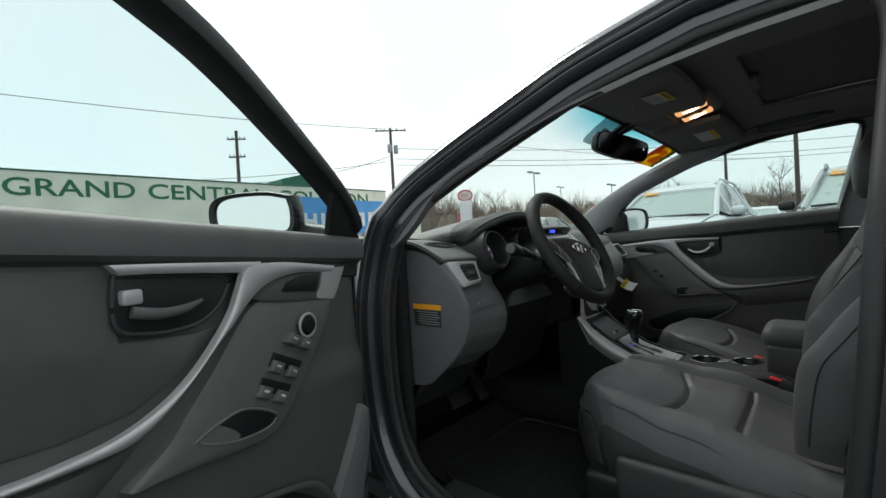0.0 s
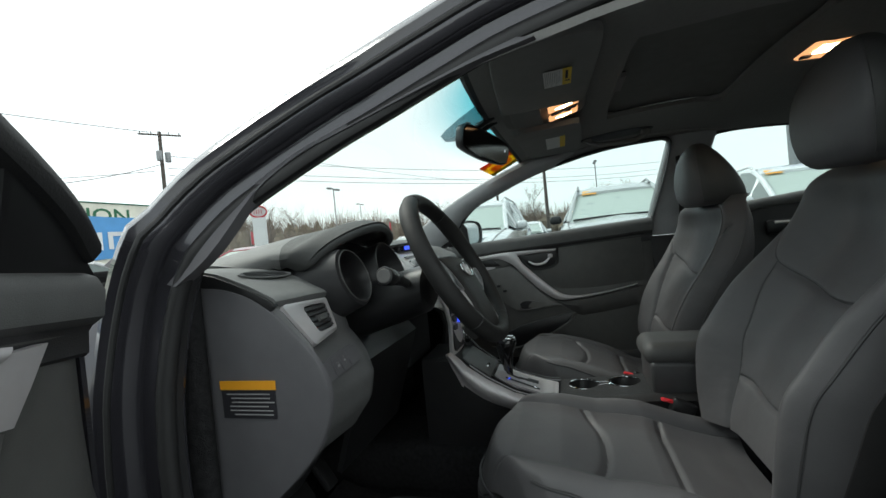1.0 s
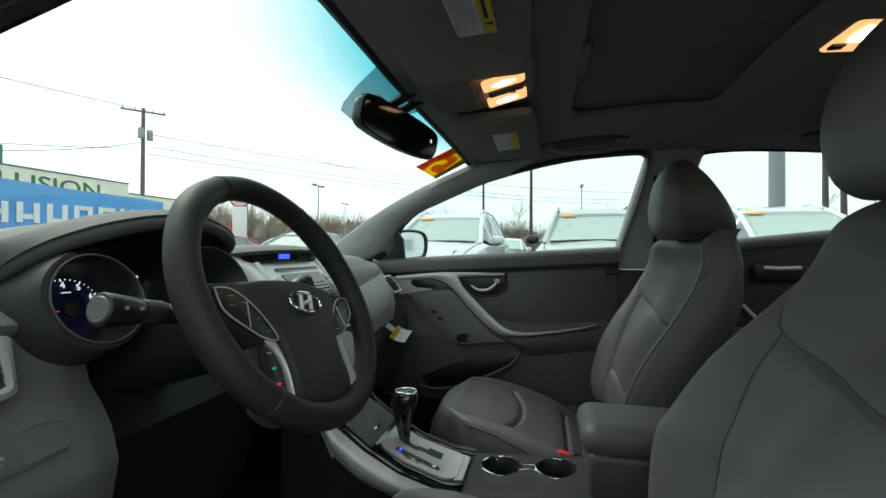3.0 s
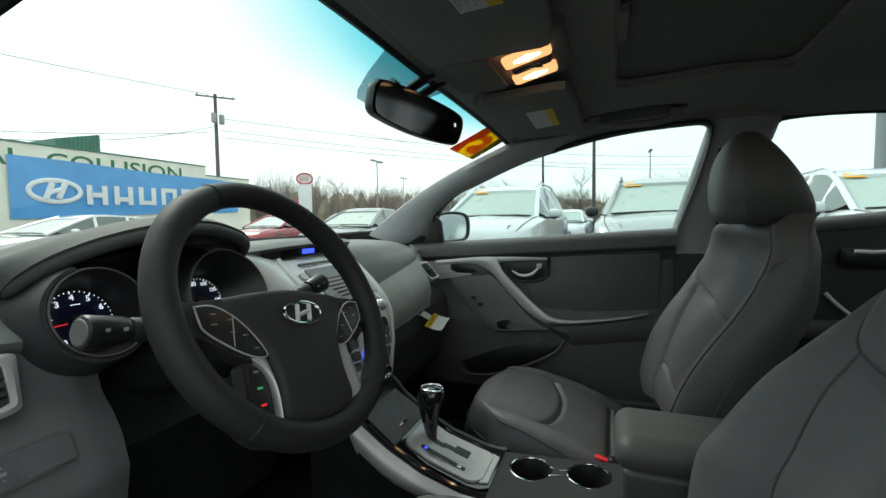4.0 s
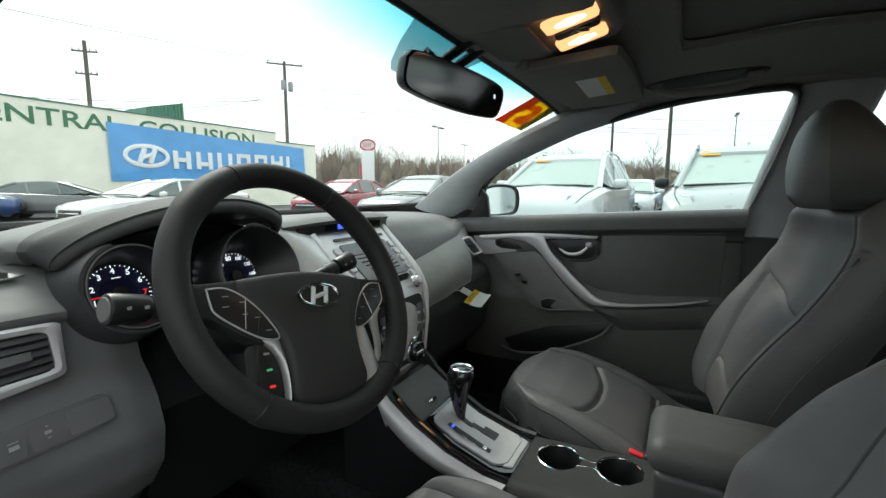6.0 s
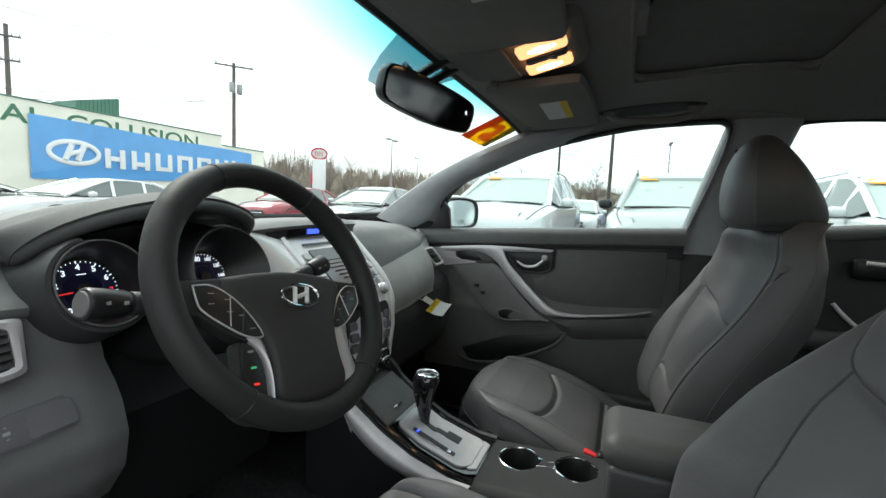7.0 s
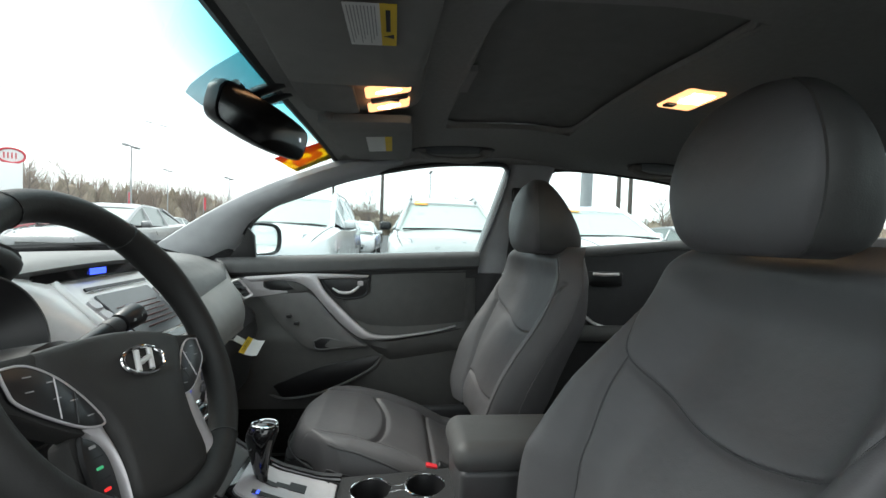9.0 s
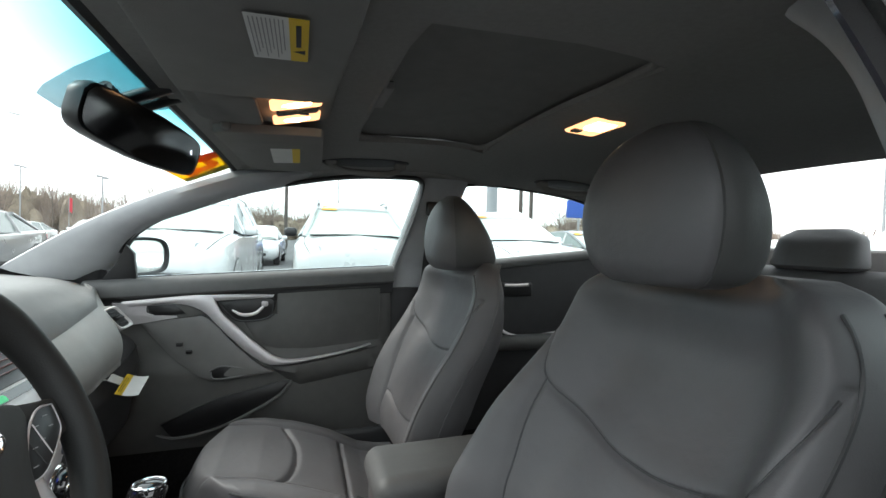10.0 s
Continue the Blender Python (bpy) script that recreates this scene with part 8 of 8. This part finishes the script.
# ---------- trees ----------
def bare_tree(x, y, h, seed, label="bare winter tree with fine twigs"):
    rng = random.Random(seed)
    t = thing("tree", (x, y, 0), label, "tree")
    limbs, twigs = [], []
    base = Vector((x, y, 0))
    limbs.append(tube([base, base + Vector((0.1, 0, h * 0.25)), base + Vector((rng.uniform(-0.3, 0.3), 0.1, h * 0.5)), base + Vector((rng.uniform(-0.5, 0.5), 0.2, h * 0.8))], [0.018 * h, 0.013 * h, 0.008 * h, 0.003 * h], 6))
    for _ in range(14):
        z = rng.uniform(0.25, 0.75) * h
        a, ln = rng.uniform(0, 6.28), rng.uniform(0.18, 0.36) * h
        s = base + Vector((0, 0.1, z))
        e = s + Vector((math.cos(a) * ln * 0.8, math.sin(a) * ln * 0.8, ln * 0.8))
        m = s.lerp(e, 0.5) + Vector((0, 0, -0.06 * ln))
        limbs.append(tube([s, m, e], [0.005 * h, 0.003 * h, 0.0012 * h], 5))
        for _ in range(22):
            q = s.lerp(e, rng.uniform(0.3, 1.0))
            b, l2 = rng.uniform(0, 6.28), rng.uniform(0.08, 0.2) * h
            twigs.append(tube([q, q + Vector((math.cos(b) * l2 * 0.6, math.sin(b) * l2 * 0.6, l2 * rng.uniform(0.3, 0.9)))], [0.0013 * h, 0.0005 * h], 3))
    part("trunk", joined(*limbs), BARK, t)
    part("crown", joined(*twigs), TWIGS, t)


rng = random.Random(5)
for k in range(20):
    az = radians(rng.uniform(50, 128))
    d = rng.uniform(75, 120)
    bare_tree(d * math.sin(az), d * math.cos(az), rng.uniform(8, 13), k)


def far_wood():
    """Distant mixed wood: ragged conifers and brooms of bare branches above low scrub."""
    rng = random.Random(11)
    dark, scrub, twig = bmesh.new(), bmesh.new(), bmesh.new()
    for k in range(3600):
        az = radians(rng.uniform(35, 200))
        d = rng.uniform(125, 175)
        x, y = d * math.sin(az), d * math.cos(az)
        roll_ = rng.random()
        rise = lin(math.degrees(az), [40, 72, 92], [1.75, 1.65, 1.0]) * 0.9 + 0.18 * math.sin(az * 9) + 0.15 * math.sin(az * 23 + 1)
        if roll_ < (0.07 if az < radians(78) else 0.04):
            # conifer: stacked ragged skirts
            h, r = rng.uniform(4.0, 6.5) * rise, rng.uniform(1.1, 2.2)
            for t in np.linspace(0.05, 0.9, 6):
                n = 7
                tip = dark.verts.new((x, y, h * min(t + 0.24, 1.0)))
                ring = [dark.verts.new((x + r * (1.05 - t) * rng.uniform(0.55, 1.2) * math.cos(a), y + r * (1.05 - t) * rng.uniform(0.55, 1.2) * math.sin(a), h * t + rng.uniform(-0.3, 0.3))) for a in np.linspace(0, 2 * math.pi, n, endpoint=False)]
                for i in range(n):
                    dark.faces.new((tip, ring[i], ring[(i + 1) % n]))
        elif roll_ < 0.55:
            # broom of bare branches
            h = rng.uniform(6.0, 11.5) * rise
            for _ in range(22):
                a, sp = rng.uniform(0, 6.28), rng.uniform(0.05, 0.32) * h
                z0, z1 = rng.uniform(0.1, 0.45) * h, rng.uniform(0.6, 1.0) * h
                dx, dy = math.cos(a) * sp, math.sin(a) * sp
                w = rng.uniform(0.04, 0.12)
                px, py = -y / d * w, x / d * w
                v = [twig.verts.new(c) for c in ((x + dx * 0.2 - px, y + dy * 0.2 - py, z0), (x + dx * 0.2 + px, y + dy * 0.2 + py, z0), (x + dx, y + dy, z1))]
                twig.faces.new(v)
        else:
            h, r, n = rng.uniform(3.0, 6.6) * rise, rng.uniform(1.2, 2.6), 7
            prev = None
            for t, w in ((0.0, 1.0), (0.5, 1.05), (0.8, 0.7), (1.0, 0.2)):
                ring = [scrub.verts.new((x + r * w * rng.uniform(0.6, 1.3) * math.cos(a), y + r * w * rng.uniform(0.6, 1.3) * math.sin(a), (t + rng.uniform(-0.1, 0.1)) * h)) for a in np.linspace(0, 2 * math.pi, n, endpoint=False)]
                if prev:
                    for i in range(n):
                        scrub.faces.new((prev[i], prev[(i + 1) % n], ring[(i + 1) % n], ring[i]))
                prev = ring
    solo("distant_wood", dark, CONIFER, "dark conifers of a distant wood", "wood", kind="stuff", angle=10)
    solo("distant_wood", twig, TWIGS, "bare branches of a distant wood", "wood", kind="stuff", angle=10)
    solo("distant_wood", scrub, SCRUB, "brown bare scrub of a distant wood", "wood", kind="stuff", angle=10)


far_wood()


# ---------- parked vehicles ----------
CARPAINTS = {
    "white": material("white_car_paint", (0.72, 0.73, 0.74), 0.25, vary=0.03, coat=1.0),
    "silver": material("silver_car_paint", (0.44, 0.455, 0.45), 0.3, metal=0.3, vary=0.04, coat=1.0),
    "grey": material("grey_car_paint", (0.16, 0.165, 0.17), 0.3, metal=0.4, vary=0.04, coat=1.0),
    "red": material("dark_red_car_paint", (0.30, 0.012, 0.028), 0.25, vary=0.05, coat=1.0),
    "blue": material("blue_car_paint", (0.03, 0.07, 0.20), 0.3, metal=0.3, vary=0.05, coat=1.0),
}
CARGLASS = material("dark_car_glass", (0.12, 0.145, 0.14), 0.12, vary=0.05, spec=0.4)
# Pale base colour paints the sky's reflection on the windscreens.
SCREENGLASS = material("sky_toned_windscreen", (0.43, 0.49, 0.455), 0.3, vary=0.05, spec=0.25)
LAMPGLASS = material("headlamp_glass", (0.36, 0.38, 0.40), 0.1, metal=0.3, vary=0.1, coat=0.8)
TAIL = material("tail_lamp_red", (0.45, 0.015, 0.02), 0.2, vary=0.05, coat=0.6)
TYRE = material("tyre_rubber", (0.02, 0.02, 0.021), 0.85, vary=0.2)


# ---------- outer panels of the car itself ----------
def arch(y, axle, low):
    d = abs(y - axle)
    return 0.33 + math.sqrt(0.365 ** 2 - d * d) if d < 0.350 else low


def own_body():
    car = thing("sedan", (0, 0, 0.2), "dark grey painted sedan body with the driver door open", "car")
    for s in (-1, 1):
        def fender(u, v, s=s):
            y0 = 0.885 if s > 0 else 1.0
            y = y0 + (2.155 - y0) * u
            top = lin(y, [0.88, 1.03, 1.4, 1.8, 2.16], [0.885, 0.868, 0.825, 0.765, 0.695])
            low = arch(y, 1.38, 0.24)
            x = lin(v, [0, 0.5, 0.8, 0.94, 1], [0.855, 0.872, 0.855, 0.805, 0.742])
            if s < 0:
                x -= (x - 0.742) * 0.7 * max(0.0, 1 - (y - 1.0) / 0.2)
            return Vector((s * (x - 0.16 * max(0, (y - 1.75) / 0.4) ** 2 * (x - 0.60) / 0.27), y, low + (top - low) * v))
        part("fender", sheet(fender, 48, 12, 0.008), PAINT, car)

        def quarter_panel(u, v, s=s):
            y = -0.985 - 1.20 * u
            top = lin(y, [-2.19, -1.78, -0.98], [0.955, 0.985, 1.0])
            low = arch(y, -1.32, 0.24)
            x = lin(v, [0, 0.5, 0.8, 0.94, 1], [0.850, 0.872, 0.865, 0.835, 0.795])
            return Vector((s * (x - 0.14 * max(0, (-y - 1.8) / 0.4) ** 2), y, low + (top - low) * v))
        part("quarter_panel", sheet(quarter_panel, 44, 12, 0.008), PAINT, car)

        def rear_pillar(u, v, s=s):
            y = -0.985 - 0.80 * u
            k = min(max((-1.065 - y) / 0.715, 0), 1)
            a, b = Vector((s * 0.797, y, 0.995)), Vector((s * (0.575 + 0.07 * k), y, 1.300 - 0.295 * k))
            return a.lerp(b, v) + Vector((s * 0.05, 0, 0.02)) * math.sin(math.pi * v) * (1 - k)
        part("rear_pillar", sheet(rear_pillar, 24, 8, 0.008), PAINT, car)
        part("rocker_panel", rbox((s * 0.80, -0.05, 0.205), (0.07, 1.86, 0.07), 0.02), PAINT, car)
        part("tail_lamp", rbox((s * 0.62, -2.17, 0.84), (0.30, 0.12, 0.15), 0.04, 3), TAIL, car)
        part("headlamp", rbox((0, 0, 0), (0.34, 0.16, 0.13), 0.045, 3, Matrix.Translation((s * 0.60, 2.07, 0.63)) @ Matrix.Rotation(radians(-s * 28), 4, "Z")), LAMPGLASS, car)
        for axle in (1.38, -1.32):
            c, ax = Vector((s * 0.755, axle, 0.32)), Vector((s, 0, 0))
            wheel = part("wheel", cyl(c - ax * 0.1, c + ax * 0.09, 0.32, 0.32, 32, 0.035), TYRE, car)
            part("rim", cyl(c + ax * 0.07, c + ax * 0.096, 0.215, 0.205, 28, 0.008), STEEL, wheel)
            for k in range(5):
                part("spoke", rbox((0, 0, 0), (0.022, 0.19, 0.05), 0.006, 1, Matrix.Translation(c + ax * 0.098) @ Matrix.Rotation(k * 2 * math.pi / 5, 4, "X") @ Matrix.Translation((0, 0.1, 0))), CARPAINTS["silver"], wheel)
    part("front_bumper", sheet(lambda u, v: Vector(((2 * u - 1) * lin(v, [0, 0.5, 1], [0.76, 0.80, 0.73]), 2.30 - 0.22 * abs(2 * u - 1) ** 2.4 - lin(v, [0, 0.3, 0.7, 1], [0.05, 0.0, 0.0, 0.03]), 0.20 + 0.51 * v)), 24, 10, 0.01), PAINT, car)
    part("grille", loft([[Vector((x, 2.295 - 0.18 * (abs(x) / 0.75) ** 2.4 + dy, 0.42 + dz)) for dy, dz in ((0.0, -0.09), (0.02, -0.07), (0.02, 0.07), (0.0, 0.09), (-0.03, 0.0))] for x in np.linspace(-0.42, 0.42, 12)]), BLACK, car)
    part("boot_lid", sheet(lambda u, v: Vector(((2 * u - 1) * (0.80 - 0.10 * v * v), -1.72 - 0.50 * v + 0.05 * (2 * u - 1) ** 2 * v, 0.998 + 0.02 * (1 - (2 * u - 1) ** 2) - 0.03 * v * v)), 20, 10, 0.008), PAINT, car)
    part("rear_bumper", sheet(lambda u, v: Vector(((2 * u - 1) * lin(v, [0, 0.4, 1], [0.72, 0.74, 0.70]), -2.24 + 0.07 * (2 * u - 1) ** 2 + lin(v, [0, 0.3, 0.6, 1], [0.04, -0.02, 0.0, 0.02]), 0.24 + 0.735 * v)), 24, 10, 0.01), PAINT, car)


own_body()


def vehicle(x, y, heading, paint, kind, label, tag_=True, squat=1.0):
    """A parked car. heading: degrees, 0 looks along +x; squat: its height against the usual one."""
    suv = kind == "suv"
    L, W, H = (4.65, 1.86, 1.70) if suv else (4.53, 1.78, 1.44)
    m = Matrix.Translation((x, y, 0)) @ Matrix.Rotation(radians(heading), 4, "Z") @ Matrix.Diagonal((1, 1, squat, 1))
    car = thing("parked_car", (x, y, 0), label, "car", group="parked cars")
    body = CARPAINTS[paint]
    # lower body: stations from nose to tail: (x, half width, z sill, z shoulder, z centre top)
    st = ([(2.32, 0.62, 0.45, 0.62, 0.66), (2.25, 0.80, 0.30, 0.80, 0.86), (2.0, 0.90, 0.25, 0.93, 1.0), (1.4, 0.93, 0.24, 1.02, 1.09), (0.95, 0.93, 0.24, 1.05, 1.13), (0.0, 0.93, 0.24, 1.05, 1.13), (-1.2, 0.93, 0.26, 1.08, 1.14), (-2.0, 0.90, 0.30, 1.08, 1.12), (-2.28, 0.82, 0.36, 1.02, 1.06), (-2.33, 0.70, 0.42, 0.85, 0.88)]
          if suv else
          [(2.27, 0.55, 0.40, 0.56, 0.60), (2.18, 0.74, 0.26, 0.68, 0.73), (1.9, 0.85, 0.22, 0.78, 0.84), (1.3, 0.885, 0.21, 0.86, 0.93), (0.9, 0.89, 0.21, 0.90, 0.98), (0.0, 0.89, 0.21, 0.93, 0.99), (-1.2, 0.885, 0.23, 0.98, 1.01), (-1.8, 0.86, 0.27, 1.0, 1.03), (-2.18, 0.78, 0.33, 0.97, 1.0), (-2.26, 0.66, 0.40, 0.80, 0.84)])
    rings = []
    for px, hw, zs, zh, zt in [tuple(q) for q in spl(st, 28)]:
        rings.append([m @ Vector((px, sy * hw * k, z)) for sy, k, z in ((-1, 0.86, zs), (-1, 1.0, zs + 0.12), (-1, 1.02, (zs + zh) / 2), (-1, 0.99, zh - 0.04), (-1, 0.92, zh + 0.01), (-1, 0.5, (zh + zt) / 2 + 0.01), (1, 0.0, zt), (1, 0.5, (zh + zt) / 2 + 0.01), (1, 0.92, zh + 0.01), (1, 0.99, zh - 0.04), (1, 1.02, (zs + zh) / 2), (1, 1.0, zs + 0.12), (1, 0.86, zs))])
    part("body", loft(rings), body, car)
    part("hood_seam", tube([m @ Vector((px, sy * hw * 0.86, zh + 0.012 + (zt - zh) * 0.16)) for sy in (1,) for px, hw, zs, zh, zt in [tuple(q) for q in spl(st, 40)][4:15]], 0.006, 5), BLACK, car)
    part("hood_seam", tube([m @ Vector((px, -hw * 0.86, zh + 0.012 + (zt - zh) * 0.16)) for px, hw, zs, zh, zt in [tuple(q) for q in spl(st, 40)][4:15]], 0.006, 5), BLACK, car)
    part("cowl", tube([m @ Vector(((1.24 if suv else 1.22) + 0.08 * (1 - (yy / 0.75) ** 2), yy, (1.075 if suv else 0.965) + 0.02 * (1 - (yy / 0.75) ** 2))) for yy in np.linspace(-0.72, 0.72, 12)], 0.03, 6, flat=0.5), BLACK, car)
    # greenhouse
    gh = ([(1.22, 1.06, 0.82), (0.20, 1.58, 0.66), (-0.4, 1.69, 0.63), (-1.5, 1.66, 0.61), (-2.0, 1.58, 0.60), (-2.22, 1.10, 0.78)] if suv else [(1.20, 0.95, 0.78), (0.1, 1.38, 0.58), (-0.35, 1.435, 0.56), (-0.95, 1.40, 0.56), (-1.25, 1.33, 0.56), (-1.95, 1.02, 0.70)])
    zb = 1.06 if suv else 0.95
    roof_pts = [tuple(q) for q in spl(gh, 18)]
    part("roof", loft([[m @ Vector((px, sy * hw * k, z)) for sy, k, z in ((-1, 1.0, zr - 0.05), (-1, 0.96, zr - 0.01), (-1, 0.5, zr + 0.01), (1, 0.5, zr + 0.01), (1, 0.96, zr - 0.01), (1, 1.0, zr - 0.05))] for px, zr, hw in roof_pts[4:-4]]), body, car)
    def screen(i0, i1, inset):
        a, b = roof_pts[i0], roof_pts[i1]
        def fn(u, v):
            px = a[0] + (b[0] - a[0]) * v
            z = a[1] + (b[1] - a[1]) * v - 0.015
            hw = (a[2] + (b[2] - a[2]) * v) * inset
            s = 2 * u - 1
            return m @ Vector((px + (0.10 if i0 < i1 else -0.06) * (1 - s * s) * (1 - v), s * hw, z))
        return sheet(fn, 8, 6, 0.006)
    part("front_window", screen(0, 5, 0.97), SCREENGLASS, car)
    part("rear_window", screen(17, 13, 0.9), CARGLASS, car)
    side_pts = [(px, zr - 0.05, hw) for px, zr, hw in roof_pts]
    for sy in (-1, 1):
        cut = [(side_pts[1][0], side_pts[1][1])] + [(p[0], p[1]) for p in side_pts[3:-3:2]] + [(side_pts[-2][0], side_pts[-2][1])]
        xs0, xs1 = cut[0][0], cut[-1][0]
        out = cut + [(xs1 + 0.05, zb), (xs0 - 0.1, zb)]
        def side_at(a, b, h, sy=sy):
            wtop = lin(-a, [-p[0] for p in side_pts], [p[2] for p in side_pts])
            ztop = lin(-a, [-p[0] for p in side_pts], [p[1] for p in side_pts])
            t = min(max((b - zb) / max(ztop - zb, 0.05), 0), 1)
            return m @ Vector((a, sy * ((0.90 if suv else 0.83) * (1 - t) + wtop * t + h - 0.006), b))
        part("side_window", plate(out, side_at, 0.008), CARGLASS, car)
        # pillars
        for px in ((0.35, -0.55, -1.45) if suv else (0.0, -0.85)):
            zt_ = lin(-px, [-p[0] for p in side_pts], [p[1] for p in side_pts])
            part("pillar", tube([side_at(px + 0.12, zb, 0.012), side_at(px, zt_, 0.012)], 0.035, 6, flat=0.4), body, car)
        for px in ((roof_pts[2]),):
            part("front_pillar", tube([m @ Vector((p[0], sy * p[2] * 0.98, p[1] - 0.02)) for p in roof_pts[0:6]], 0.04, 8), body, car)
            part("rear_pillar", tube([m @ Vector((p[0], sy * p[2] * 0.98, p[1] - 0.02)) for p in roof_pts[-6:]], 0.05, 8), body, car)
        # wheels
        for wxp in (1.38, -1.36):
            c = m @ Vector((wxp, sy * (W / 2 - 0.12), 0.33))
            ax = (m.to_3x3() @ Vector((0, sy, 0)))
            wh = part("wheel", cyl(c - ax * 0.1, c + ax * 0.115, 0.33, 0.33, 24, 0.04), TYRE, car)
            part("rim", cyl(c + ax * 0.10, c + ax * 0.122, 0.215, 0.20, 20, 0.01), STEEL, wh)
            for k in range(5):
                a = k * 2 * math.pi / 5
                part("spoke", rbox((0, 0, 0), (0.19, 0.02, 0.05), 0.005, 1, Matrix.Translation(c + ax * 0.124) @ m.to_3x3().to_4x4() @ Matrix.Rotation(a, 4, "Y") @ Matrix.Translation((0.1, 0, 0))), CARPAINTS["silver"], wh)
            part("wheel_arch", tube([m @ Vector((wxp + 0.38 * math.cos(a), sy * (W / 2 - 0.005), 0.33 + 0.38 * math.sin(a))) for a in np.linspace(-0.25, math.pi + 0.25, 16)], 0.025, 6), BLACK, car)
        # lamps and mirror
        lz, lx = (0.86, 2.12) if suv else (0.70, 2.04)
        part("lamp_core", rbox((0, 0, 0), (0.10, 0.12, 0.08), 0.03, 2, m @ Matrix.Translation((lx + 0.02 - 0.25, sy * 0.70, lz + 0.03))), CHROME, car)
        part("turn_lamp", rbox((0, 0, 0), (0.16, 0.03, 0.06), 0.012, 2, m @ Matrix.Translation((lx - 0.42, sy * (0.855 if suv else 0.815), lz + 0.06)) @ Matrix.Rotation(radians(-sy * 12), 4, "Z")), LABELORANGE, car)
        part("headlamp", loft([[m @ Vector((lx - d * 1.9 + dx, sy * (0.55 + d + 0.02), lz + dz + d * 0.16)) for dx, dz in ((0.06, -0.07), (0.09, 0.0), (0.03, 0.075), (-0.05, 0.06), (-0.05, -0.06))] for d in np.linspace(0, 0.28, 6)]), LAMPGLASS, car)
        part("tail_lamp", rbox((0, 0, 0), (0.10, 0.30, 0.20), 0.04, 2, m @ Matrix.Translation((-2.16 if suv else -2.1, sy * 0.66, 0.95 if suv else 0.86))), TAIL, car)
        mzz = 1.12 if suv else 0.99
        part("door_mirror", rbox((0, 0, 0), (0.13, 0.20, 0.14), 0.05, 3, m @ Matrix.Translation((0.72, sy * (W / 2 + 0.09), mzz))), body if paint != "silver" else BLACK, car)
        if suv:
            part("roof_rail", tube([m @ Vector((px, sy * 0.60, z)) for px, z in ((0.1, 1.63), (-0.2, 1.725), (-1.4, 1.71), (-1.8, 1.63))], 0.022, 8), STEEL if paint != "white" else body, car)
    gz = 0.62 if suv else 0.50
    part("grille", loft([[m @ Vector((2.27 + dx, yy, gz + dz)) for dx, dz in ((0.0, -0.13), (0.045, -0.11), (0.02, 0.10), (-0.06, 0.12))] for yy in np.linspace(-0.42, 0.42, 8)]), BLACK, car)
    part("grille_bar", tube([m @ Vector((2.315 - 0.05 * abs(yy), yy, gz + 0.02)) for yy in np.linspace(-0.40, 0.40, 9)], 0.016, 6), CHROME, car)
    part("bumper_intake", rbox((0, 0, 0), (0.06, 1.0, 0.10), 0.02, 2, m @ Matrix.Translation((2.27, 0, 0.40))), BLACK, car)
    a, b = roof_pts[0], roof_pts[5]
    for sy in (-0.4, 0.25):
        part("wiper", tube([m @ Vector((a[0] + 0.06, sy - 0.3, a[1] + 0.02)), m @ Vector((a[0] + 0.05, sy + 0.28, a[1] + 0.035))], 0.012, 5), BLACK, car)
    if tag_:
        def tg(u, v):
            t = 0.80 + 0.13 * v
            px, z, hw = a[0] + (b[0] - a[0]) * t, a[1] + (b[1] - a[1]) * t, (a[2] + (b[2] - a[2]) * t)
            return m @ Vector((px + 0.02, -hw * (0.80 - 0.36 * u), z + 0.012))
        st_ = part("year_sticker", sheet(tg, 2, 2, 0.003), LABELORANGE, car, "orange price sticker on the windshield")
    return car


vehicle(7.45, 1.98, 178, "white", "suv", "white crossover parked nose towards the row")
vehicle(7.2, -0.66, 178, "silver", "suv", "pale silver SUV with a black mirror and orange sticker")
vehicle(7.3, -3.55, 180, "white", "suv", "white SUV parked nose towards the row")
vehicle(17.4, 1.75, 178, "white", "car", "white sedan parked behind the crossovers", False)
vehicle(9.4, -7.3, 180, "grey", "car", "dark grey sedan at the end of the row")
vehicle(17.0, -2.5, 178, "red", "car", "dark red sedan parked in the second row", False)
vehicle(17.0, -6.5, 182, "white", "suv", "white SUV parked in the second row")
vehicle(6.55, 20.4, -32, "grey", "car", "grey sedan parked before the shop wall", True, 0.94)
vehicle(3.4, 21.2, -32, "blue", "car", "dark blue sedan parked before the shop wall", False)
vehicle(6.0, 12.6, 186, "white", "car", "white coupe parked across the aisle", False, 0.93)
vehicle(12.0, 11.4, 185, "red", "car", "dark red sedan parked across the aisle", False)
vehicle(9.8, 6.6, 185, "grey", "car", "dark grey sedan parked beside the crossovers", False)
for k, (x, y, pnt, kd) in enumerate(((24, 17, "white", "suv"), (27, 14, "silver", "car"), (30, 20, "white", "car"), (26, 9, "grey", "suv"), (33, 13, "white", "suv"), (27, 3, "white", "car"), (27, -1, "blue", "car"), (27, -9, "white", "suv"), (6, -15, "white", "suv"), (9.5, -15.5, "white", "car"), (2.5, -16, "silver", "suv"))):
    vehicle(x, y, 180 if y > -12 else 90, pnt, kd, {"suv": "%s SUV in a far row of the lot", "car": "%s sedan in a far row of the lot"}[kd] % {"white": "white", "silver": "silver", "grey": "grey", "blue": "dark blue"}[pnt], False)
